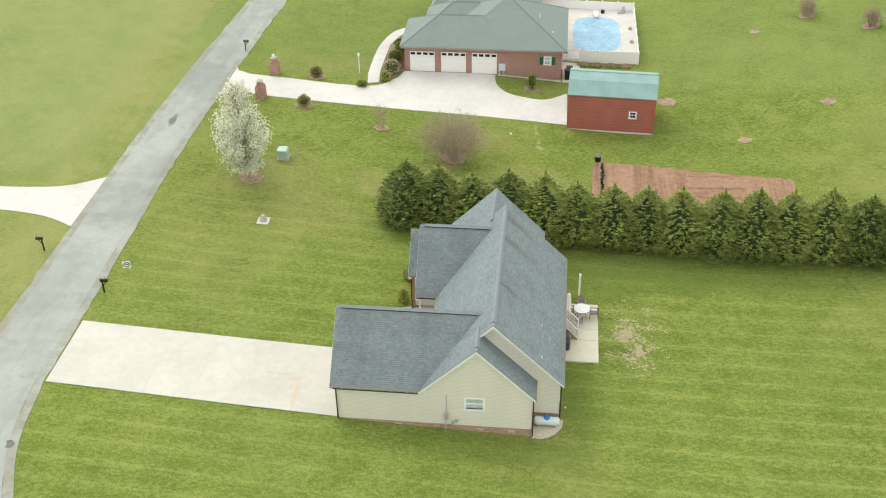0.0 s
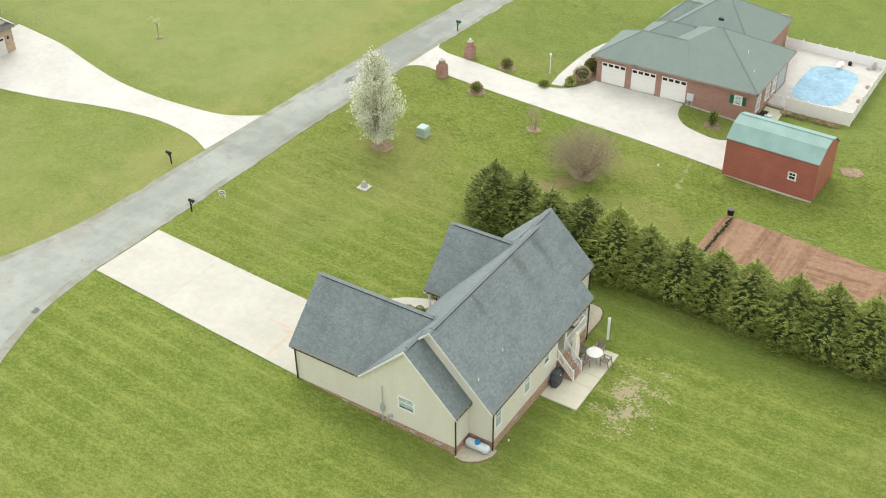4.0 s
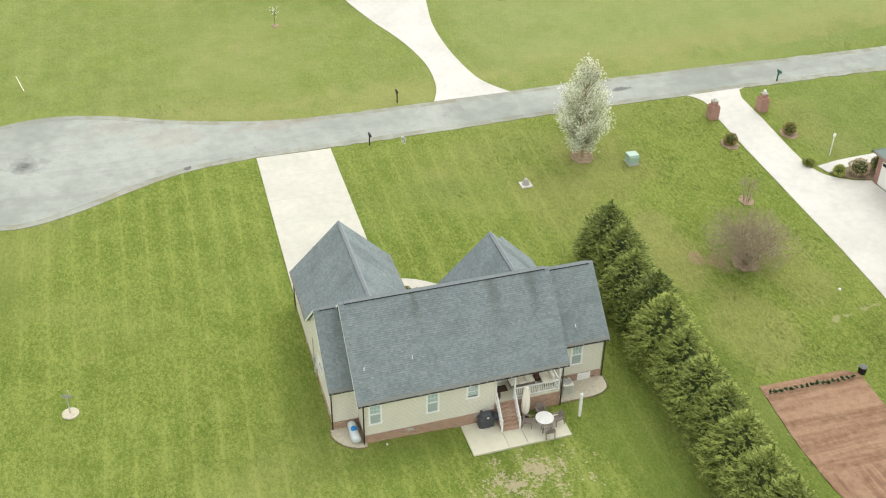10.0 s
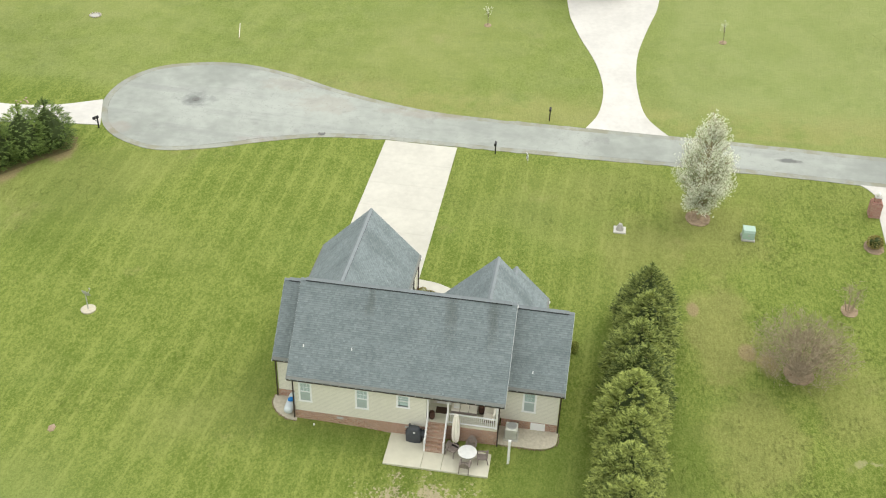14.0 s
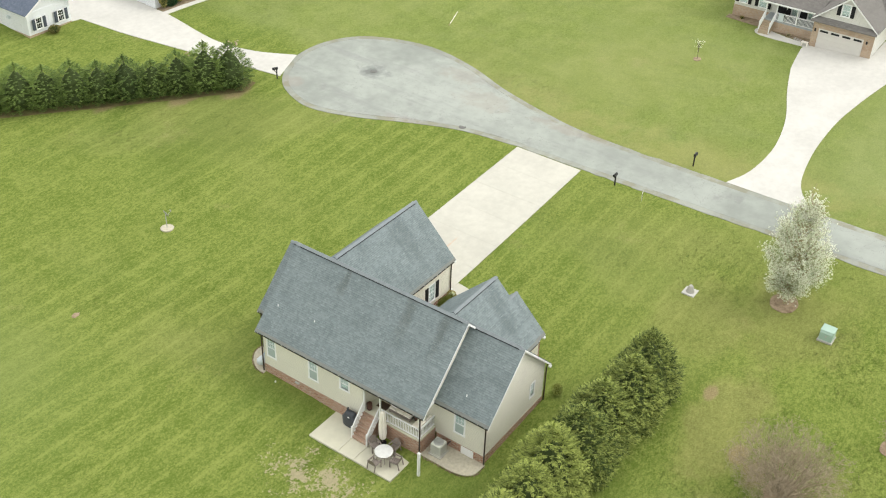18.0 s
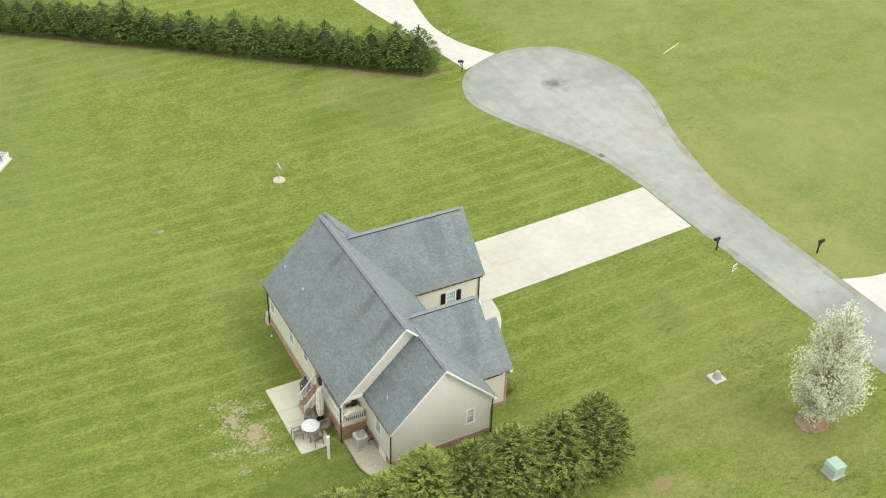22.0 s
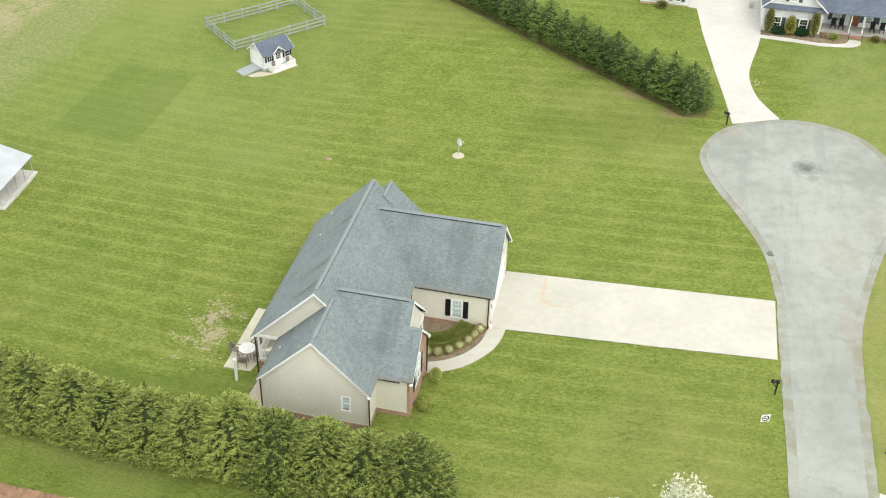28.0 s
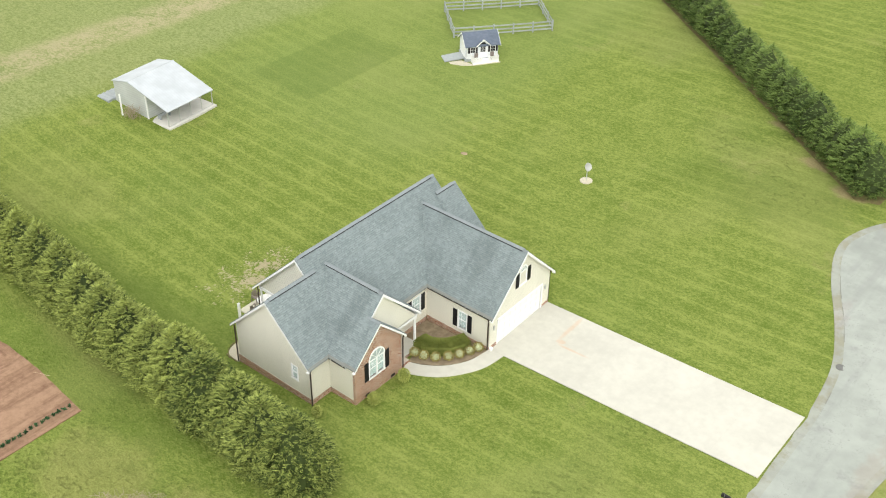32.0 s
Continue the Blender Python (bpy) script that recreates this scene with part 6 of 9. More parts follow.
def build_umbrella():
    x, y = 2.4, 49.5
    u = thing("patio_umbrella", x, y, -0.42, "closed cream patio umbrella in a dark stand", "umbrella")
    part("base", Shape().lathe([(0.26, -0.42), (0.26, -0.37), (0.2, -0.34), (0.05, -0.3)], x, y, 20), BLACK, u)
    part("pole", Shape().tube((x, y, -0.35), (x + 0.0, y, 2.3), 0.022, 0.022, 8), WOOD_BROWN, u)
    s = Shape()
    seg, rows = 16, [(0.22, 0.05), (0.27, 0.5), (0.27, 1.1), (0.22, 1.8), (0.16, 2.28), (0.02, 2.36)]
    pts = []
    for k, (r, z) in enumerate(rows):
        for i in range(seg):
            q = r * (1.0 if i % 2 else 0.72)
            a = 2 * math.pi * i / seg
            pts.append((x + q * math.cos(a), y + q * math.sin(a), z))
    s.add(pts, [(k * seg + i, k * seg + (i + 1) % seg, (k + 1) * seg + (i + 1) % seg, (k + 1) * seg + i) for k in range(5) for i in range(seg)])
    part("canopy", s, FABRIC, u, "folded cream canopy")


def build_grill():
    x, y = 2.35, 46.8
    b = thing("grill", x, y, -0.42, "barbecue grill under a fitted black cover", "grill")
    rng = random.Random(8)
    prof = [(0.02, 0.29, 0.5), (0.35, 0.3, 0.52), (0.7, 0.31, 0.55), (0.77, 0.3, 0.53), (0.81, 0.28, 0.4), (1.0, 0.26, 0.37), (1.1, 0.19, 0.34), (1.14, 0.08, 0.27)]
    pts, seg = [], 28
    for z, rx, ry in prof:
        for i in range(seg):
            a = 2 * math.pi * i / seg
            c, s_ = math.cos(a), math.sin(a)
            f = 1 / max(abs(c), abs(s_)) ** 0.75
            k = 1 + 0.05 * math.sin(i * 2.2 + 1.3 * z) * (1.0 - 0.7 * z) + 0.02 * rng.uniform(-1, 1)
            pts.append((x + rx * c * f * k, y + ry * s_ * f * k, -0.42 + z))
    sh = Shape().add(pts, [(k * seg + i, k * seg + (i + 1) % seg, (k + 1) * seg + (i + 1) % seg, (k + 1) * seg + i) for k in range(len(prof) - 1) for i in range(seg)] + [tuple(range(len(pts) - seg, len(pts)))])
    sh.smooth = True
    part("cover", sh, COVER, b)
    part("badge", Shape().cbox(x + 0.27, y - 0.02, 0.42, x + 0.3, y + 0.12, 0.5, 0.004), WHITE, b, "pale badge on the cover")
    part("side_shelf", Shape().cbox(x - 0.24, y + 0.5, -0.02, x + 0.22, y + 0.86, 0.38, 0.06), COVER, b)
    part("side_burner", Shape().cbox(x - 0.2, y + 0.54, 0.38, x + 0.16, y + 0.8, 0.43, 0.02), COVER, b)
    part("chimney", Shape().lathe([(0.08, 0.6), (0.085, 0.8), (0.06, 0.86), (0.01, 0.87)], x - 0.1, y - 0.3, 12), COVER, b, "stub under the cover")


def build_porch_furniture():
    def sofa(label, x0, y0, x1, y1, n, along):
        s = thing("porch_sofa", (x0 + x1) / 2, (y0 + y1) / 2, 1.0, label, "sofa", "sofas on the porch")
        part("frame", Shape().cbox(x0, y0, 1.1, x1, y1, 1.28, 0.02), WOOD_BROWN, s)
        for x in (x0 + 0.05, x1 - 0.05):
            for y in (y0 + 0.05, y1 - 0.05):
                part("leg", Shape().box(x - 0.03, y - 0.03, 1.0, x + 0.03, y + 0.03, 1.12), WOOD_BROWN, s)
        for i in range(n):
            a, b = (y0 + (y1 - y0) * i / n, y0 + (y1 - y0) * (i + 1) / n) if along == "y" else (x0 + (x1 - x0) * i / n, x0 + (x1 - x0) * (i + 1) / n)
            if along == "y":
                part("seat_cushion", Shape().cbox(x0 + 0.02, a + 0.012, 1.28, x1, b - 0.012, 1.43, 0.04), FABRIC, s)
                part("back_cushion", Shape().cbox(x0 - 0.02, a + 0.02, 1.42, x0 + 0.15, b - 0.02, 1.82, 0.04), FABRIC, s)
            else:
                part("seat_cushion", Shape().cbox(a + 0.012, y0, 1.28, b - 0.012, y1 - 0.02, 1.43, 0.04), FABRIC, s)
                part("back_cushion", Shape().cbox(a + 0.02, y1 - 0.15, 1.42, b - 0.02, y1 + 0.02, 1.82, 0.04), FABRIC, s)
        return s

    sofa("beige outdoor sofa with three loose cushions on the porch", 0.3, 48.95, 1.05, 50.66, 3, "y")
    sofa("beige outdoor loveseat along the porch rail", 0.3, 51.1, 1.5, 51.85, 2, "x")
    solo("throw_pillow", Shape().cbox(0.5, 49.1, 1.43, 0.92, 49.5, 1.56, 0.05), VINYL, "white throw pillow on the porch sofa", "pillow")
    for x, y, r, h in ((0.57, 50.9, 0.2, 0.6), (1.62, 47.82, 0.19, 0.55)):
        b = thing("barrel_planter", x, y, 1.0, "brown barrel planter standing on the porch", "planter", "barrels on the porch")
        part("barrel", Shape().lathe([(r * 0.82, 1.0), (r, 1.0 + h * 0.5), (r * 0.85, 1.0 + h), (r * 0.75, 1.0 + h), (r * 0.75, 1.0 + h - 0.05)], x, y, 18), BARREL, b)
        for z in (0.12, 0.42):
            part("hoop", Shape().lathe([(r * 0.95, 1.0 + z * h / 0.55), (r * 0.975, 1.0 + z * h / 0.55), (r * 0.975, 1.03 + z * h / 0.55), (r * 0.95, 1.03 + z * h / 0.55)], x, y, 18), BLACK, b)
    solo("doormat", Shape().cbox(0.5, 47.95, 1.0, 1.1, 48.75, 1.02, 0.005), MAT, "dark brown doormat before the back door", "doormat")


def build_ac():
    x, y, z = 1.05, 52.95, g(1.05, 52.95) + 0.06
    a = thing("air_conditioner", x, y, z, "grey outdoor air conditioning unit on the gravel", "air conditioner")
    part("pad", Shape().cbox(x - 0.48, y - 0.48, z - 0.1, x + 0.48, y + 0.48, z + 0.08, 0.02), CONCRETE, a)
    part("cabinet", Shape().cbox(x - 0.38, y - 0.38, z + 0.08, x + 0.38, y + 0.38, z + 0.92, 0.06), ENAMEL, a)
    for k in range(11):
        part("louvre", Shape().cbox(x - 0.39, y - 0.39, z + 0.16 + k * 0.066, x + 0.39, y + 0.39, z + 0.175 + k * 0.066, 0.05), ENAMEL, a)
    part("fan_guard", Shape().lathe([(0.33, z + 0.9), (0.33, z + 0.95), (0.3, z + 0.96), (0.3, z + 0.93), (0.02, z + 0.93)], x, y, 24), STEEL, a)
    for k in range(8):
        c, s_ = math.cos(k * math.pi / 8), math.sin(k * math.pi / 8)
        part("guard_wire", Shape().tube((x - 0.31 * c, y - 0.31 * s_, z + 0.955), (x + 0.31 * c, y + 0.31 * s_, z + 0.955), 0.008, 0.008, 5), STEEL, a)
    part("hub", Shape().lathe([(0.09, z + 0.94), (0.09, z + 0.98), (0.03, z + 0.99)], x, y, 12), STEEL, a)
    part("refrigerant_line", Shape().tube((x - 0.38, y + 0.2, z + 0.3), (0.22, y + 0.35, z + 0.55), 0.03, 0.03, 6), BLACK, a)


def build_tank():
    x0, x1, y, z = 0.32, 2.05, 38.3, g(1.1, 38.1) + 0.44
    t = thing("gas_tank", 1.1, y, z - 0.42, "silver propane tank with a blue cap on gravel", "gas tank")
    s = Shape()
    prof = [(0.02, 0.0), (0.17, 0.02), (0.27, 0.1), (0.3, 0.22), (0.3, 1.51), (0.27, 1.63), (0.17, 1.71), (0.02, 1.73)]
    seg = 20
    pts = [(x0 + d, y + r * math.cos(2 * math.pi * i / seg), z + r * math.sin(2 * math.pi * i / seg)) for r, d in prof for i in range(seg)]
    s.add(pts, [(k * seg + i, (k + 1) * seg + i, (k + 1) * seg + (i + 1) % seg, k * seg + (i + 1) % seg) for k in range(len(prof) - 1) for i in range(seg)])
    s.smooth = True
    part("shell", s, TANK, t)
    part("cap", Shape().lathe([(0.2, z + 0.2), (0.2, z + 0.34), (0.16, z + 0.4), (0.05, z + 0.43)], (x0 + x1) / 2, y, 18), BLUE, t, "blue valve dome")
    for x in (x0 + 0.35, x1 - 0.35):
        part("foot", Shape().cbox(x - 0.05, y - 0.22, z - 0.44, x + 0.05, y + 0.22, z - 0.2, 0.01), STEEL, t)


def build_white_post():
    x, y, z = 3.28, 53.02, g(3.28, 53.0)
    p = thing("white_post", x, y, z, "plain white vinyl post standing in the lawn", "post")
    part("post", Shape().cbox(x - 0.08, y - 0.08, z - 0.1, x + 0.08, y + 0.08, z + 1.95, 0.012), WHITE, p)
    part("cap", Shape().add([(x - 0.1, y - 0.1, z + 1.95), (x + 0.1, y - 0.1, z + 1.95), (x + 0.1, y + 0.1, z + 1.95), (x - 0.1, y + 0.1, z + 1.95), (x, y, z + 2.05)], [(3, 2, 1, 0), (0, 1, 4), (1, 2, 4), (2, 3, 4), (3, 0, 4)]), WHITE, p)


def build_front_garden():
    out = curve([(-8.9, 48.62), (-10.1, 48.15), (-11.25, 47.25), (-12.15, 45.9), (-12.5, 44.4)], 4)
    bed("flower_bed", out + [(-6.9, 44.3), (-6.9, 46.95), (-8.6, 46.95)], BED, "brown mulched bed in the front courtyard", 0.06)
    # the clipped hedge that bows along the bed
    arc = curve([(-8.4, 46.85), (-9.1, 46.9), (-9.95, 46.55), (-10.65, 45.85), (-11.1, 44.85)], 4)
    rng = random.Random(21)
    hd = thing("clipped_hedge", -10, 46.2, g(-10, 46.2), "low clipped green hedge curving through the bed", "hedge")
    arc = curve(arc, 3)
    core, s, pts = Shape(), Shape(), []
    ring_n = 16
    for i, (x, y) in enumerate(arc):
        ax, ay = arc[max(0, i - 1)]
        bx, by = arc[min(len(arc) - 1, i + 1)]
        k = math.hypot(bx - ax, by - ay)
        nx, ny = -(by - ay) / k, (bx - ax) / k
        end = 0.78 if i in (0, len(arc) - 1) else 1.0
        for j in range(ring_n):
            a = 2 * math.pi * (j + 0.5) / ring_n
            c, u = math.cos(a), math.sin(a)
            c, u = math.copysign(abs(c) ** 0.5, c), math.copysign(abs(u) ** 0.5, u)
            core.v.append((x + nx * (c * 0.52 + 0.06) * end, y + ny * (c * 0.52 + 0.06) * end, g(x, y) + 0.38 + u * 0.38 * end))
        for _ in range(190):
            a = rng.random()
            c, u = (rng.uniform(-1, 1), 1.0) if a < 0.55 else (rng.choice((-1, 1)), rng.uniform(-0.7, 1.0))
            if abs(c) > 0.85 and u > 0.85:
                c, u = c * 0.93, 0.93
            f = rng.uniform(-0.5, 0.5)
            wob = 1 + 0.06 * noise.noise((x * 1.7, y * 1.7, a))
            px, py = x + (bx - ax) * f * 0.6 + nx * (c * 0.55 + 0.06) * wob, y + (by - ay) * f * 0.6 + ny * (c * 0.55 + 0.06) * wob
            pts.append(((px, py, g(x, y) + 0.4 + u * 0.40 * wob), (nx * c, ny * c, u)))
    n = len(arc)
    core.f += [(i * ring_n + j, i * ring_n + (j + 1) % ring_n, (i + 1) * ring_n + (j + 1) % ring_n, (i + 1) * ring_n + j) for i in range(n - 1) for j in range(ring_n)]
    core.f += [tuple(range(ring_n - 1, -1, -1)), tuple(range((n - 1) * ring_n, n * ring_n))]
    leaf_cloud(s, pts, 0.085, rng, 0.0, 0.6)
    part("inner_foliage", core, HEDGE, hd)
    part("leaves", s, HEDGE, hd)
    for i, (x, y) in enumerate(((-8.85, 47.85), (-9.55, 47.72), (-10.3, 47.35), (-10.95, 46.75), (-11.4, 46.1), (-11.75, 45.4), (-12.0, 44.75))):
        bush_thing("round_shrub", x, y, g(x, y) + 0.05, 0.36, 0.36, 0.33, SHRUB, 700, 0.085, 30 + i, "small rounded golden-olive shrub beside the path", "shrub", "shrubs along the path", inner=PEARLEAF)
    for i, (x, y, r, h) in enumerate(((-10.0, 50.3, 0.4, 0.55), (-9.95, 53.2, 0.44, 0.48), (-7.9, 56.4, 0.3, 0.5))):
        bush_thing("green_shrub", x, y, g(x, y), r, r, h, SHRUB_GREEN, 500, 0.12, 50 + i, "small green shrub against the brick front", "shrub", "shrubs by the front wall", inner=HEDGE)


def build_lawn_things():
    # satellite dish
    x, y, z = -5.4, 21.15, g(-5.4, 21.15)
    solo("gravel_ring", Shape().lathe([(0.55, z - 0.1), (0.55, z + 0.05), (0.5, z + 0.07), (0.02, z + 0.06)], x, y, 24), GRAVELPAD, "round pale gravel pad in the lawn", "pad", kind="structure")
    d = thing("satellite_dish", x, y, z, "small grey satellite dish on a post", "satellite dish")
    part("post", Shape().tube((x, y, z), (x, y, z + 1.35), 0.04, 0.04, 8), STEEL, d)
    s = Shape()
    prof = [(0.01, 0.0), (0.14, 0.012), (0.27, 0.05), (0.36, 0.1), (0.37, 0.095), (0.27, 0.035), (0.13, -0.008), (0.01, -0.02)]
    s.lathe(prof, 0, 0, 20)
    part("dish", moved(s, pose(x, y, z + 1.4, 62, 0, 255)), STEEL, d, "pale grey dish")
    m = pose(x, y, z + 1.4, 62, 0, 255)
    part("feed_arm", Shape().tube(m @ Vector((0, -0.3, 0.0)), m @ Vector((0, -0.15, 0.5)), 0.018, 0.018, 6).tube(m @ Vector((0, -0.2, 0.48)), m @ Vector((0, -0.02, 0.5)), 0.04, 0.04, 8), STEEL, d)
    x, y = 2.39, 40.17
    solo("pipe_cap", Shape().lathe([(0.06, g(x, y) - 0.05), (0.06, g(x, y) + 0.09), (0.045, g(x, y) + 0.11), (0.01, g(x, y) + 0.115)], x, y, 12), WHITE, "small white pipe cap in the lawn by the house", "pipe cap")
    # utility box
    x, y, z = -23.6, 69.35, g(-23.6, 69.35)
    b = thing("transformer_box", x, y, z, "pale green steel transformer box on a concrete pad", "utility box")
    part("pad", Shape().cbox(x - 0.54, y - 0.54, z - 0.15, x + 0.54, y + 0.54, z + 0.1, 0.02), STONE, b)
    part("body", Shape().prism([(x - 0.45, z + 0.1), (x + 0.45, z + 0.1), (x + 0.45, z + 0.72), (x + 0.36, z + 0.86), (x - 0.45, z + 0.86)], "y", y - 0.46, y + 0.46), GREEN_BOX, b)
    part("lid", Shape().cbox(x - 0.48, y - 0.49, z + 0.82, x + 0.38, y + 0.49, z + 0.9, 0.02), GREEN_BOX, b)
    part("lock", Shape().cbox(x + 0.45, y - 0.06, z + 0.4, x + 0.48, y + 0.06, z + 0.55, 0.008), STEEL, b)
    # septic riser
    x, y, z = -22.95, 59.1, g(-22.95, 59.1)
    b = thing("stone_cap", x, y, z, "grey tapered stone cap on a square concrete pad", "stone cap")
    part("pad", Shape().cbox(x - 0.5, y - 0.5, z - 0.1, x + 0.5, y + 0.5, z + 0.07, 0.02), CONCRETE_WHITE, b)
    part("cone", Shape().lathe([(0.33, z + 0.07), (0.3, z + 0.2), (0.2, z + 0.5), (0.15, z + 0.6), (0.05, z + 0.63)], x, y, 14), STONE, b)
    # yard sign
    x, y, z = -31.52, 50.6, g(-31.52, 50.6)
    s = thing("yard_sign", x, y, z, "white square yard sign with a dark round emblem", "sign")
    part("panel", Shape().cbox(x - 0.3, y - 0.015, z + 0.22, x + 0.3, y + 0.015, z + 0.82, 0.01), WHITE, s)
    for side in (-1, 1):
        yy = y + side * 0.0165
        em = Shape()
        for r0, r1 in ((0.17, 0.24),):
            n = 24
            for i in range(n):
                a0, a1 = 2 * math.pi * i / n, 2 * math.pi * (i + 1) / n
                em.prism([(x + r0 * math.cos(a0), z + 0.52 + r0 * math.sin(a0)), (x + r1 * math.cos(a0), z + 0.52 + r1 * math.sin(a0)), (x + r1 * math.cos(a1), z + 0.52 + r1 * math.sin(a1)), (x + r0 * math.cos(a1), z + 0.52 + r0 * math.sin(a1))], "y", yy, yy + side * 0.004)
        em.prism([(x - 0.12, z + 0.48), (x + 0.12, z + 0.48), (x + 0.12, z + 0.57), (x - 0.12, z + 0.57)], "y", yy, yy + side * 0.004)
        part("emblem", em, BLACK, s)
    for dx in (-0.2, 0.2):
        part("stake", Shape().tube((x + dx, y, z - 0.05), (x + dx, y, z + 0.25), 0.01, 0.01, 6), STEEL, s)
    s.matrix_basis = pose(x, y, 0, 0, 0, 19) @ Matrix.Translation((-x, -y, 0)) @ s.matrix_basis
    # old post lying across the verge
    s = Shape()
    x, y, z = -48.9, 18.35, g(-48.9, 18.35)
    pole = thing("leaning_pole", x, y, z, "long pale pole leaning out of the grass", "pole")
    part("shaft", s.tube((x - 0.25, y - 0.07, z + 0.03), (x - 2.75, y - 0.75, z + 0.5), 0.035, 0.03, 8), FABRIC, pole)
    part("foot", Shape().tube((x, y, z - 0.02), (x - 0.25, y - 0.07, z + 0.03), 0.04, 0.038, 8), BRICK_RED, pole, "reddish foot of the pole")
    # fire ring across the lane
    x, y = -50.3, 1.85
    pit = thing("fire_ring", x, y, g(x, y), "ring of pale stones round grey ash in the grass", "fire pit")
    r = random.Random(41)
    part("ash", draped(ring(x, y, 0.5, 0.5, 18, 0.1, 3), 0.05, 0.5), STONE, pit, "grey ash bed")
    for i in range(14):
        a = 6.283 * i / 14
        px, py = x + 0.58 * math.cos(a), y + 0.58 * math.sin(a)
        part("ring_stone", Shape().blob(px, py, g(px, py) + 0.08, 0.11, 0.1, 0.07, 7, 4, 0.3, r), GRAVELPAD if i % 3 else STONE, pit)


def mailbox(x, y, face, body, label):
    z = g(x, y)
    b = thing("mailbox", x, y, z, label, "mailbox", "mailboxes along the road")
    m = pose(x, y, z, 0, 0, face)
    part("post", moved(Shape().cbox(-0.05, -0.05, -0.1, 0.05, 0.05, 1.02, 0.008), m), body, b)
    part("brace", moved(Shape().tube((0, 0, 0.6), (0.0, -0.3, 0.98), 0.035, 0.035, 6), m), body, b)
    r = [(-0.1, 1.02), (0.1, 1.02), (0.1, 1.15)] + [(0.1 * math.cos(a), 1.15 + 0.1 * math.sin(a)) for a in [math.pi * i / 8 for i in range(1, 8)]] + [(-0.1, 1.15)]
    box = part("box", moved(Shape().prism(r, "y", -0.42, 0.12), m), body, b)
    part("door", moved(Shape().prism([(p[0] * 0.94, 1.02 + (p[1] - 1.02) * 0.96 + 0.005) for p in r], "y", -0.435, -0.42), m), body, box)
    part("flag", moved(Shape().cbox(0.1, -0.25, 1.1, 0.112, -0.2, 1.34, 0.004), m), IRON, box)


build_patio()
build_table()
build_chairs()
build_umbrella()
build_grill()
build_porch_furniture()
build_ac()
build_tank()
build_white_post()
build_front_garden()
build_lawn_things()
mailbox(-32.25, 47.65, 90, BLACK, "black mailbox on a post by the drive")
mailbox(-38.7, 51.95, -90, BLACK, "black mailbox on a post across the lane")
mailbox(-28.8, 11.7, 60, BLACK, "black mailbox by the turning circle")
mailbox(-32.1, 88.9, 90, GREEN_DARK, "dark green mailbox by the brick pillars")


# ---- trees ----
def feather(s, p, d, length, width, rng):
    """A narrow spray of scale leaves: one stem with toothed sides that fall away from it."""
    side = d.cross(Vector((0, 0, 1)))
    side = side.normalized() if side.length > 0.05 else Vector((1, 0, 0))
    side = (side + d.cross(side) * rng.uniform(-0.5, 0.5)).normalized()
    up = side.cross(d).normalized()
    n = 5
    mid = [p + d * length * i / n + up * length * 0.1 * math.sin(2.6 * i / n) for i in range(n + 1)]
    verts, faces = list(mid), []
    for hand in (-1, 1):
        for i in range(n):
            w = width * (0.75 + 0.5 * (i > 0)) * (1.0 - 0.13 * i) * rng.uniform(0.7, 1.25)
            verts.append(mid[i] + d * length * rng.uniform(0.2, 0.34) + side * hand * w - up * w * rng.uniform(0.2, 0.6))
            k = len(verts) - 1
            faces.append((i, k, i + 1) if hand < 0 else (i, i + 1, k))
    s.add(verts, faces)


def cypress_profile(h, full):
    """Crown radius, of one, at a height from 0 to 1; full: how far the sides bulge."""
    return (0.80 + 1.0 * h) if h < 0.18 else max(0.02, 0.98 * max(0.0, 1 - ((h - 0.18) / 0.82) ** full))


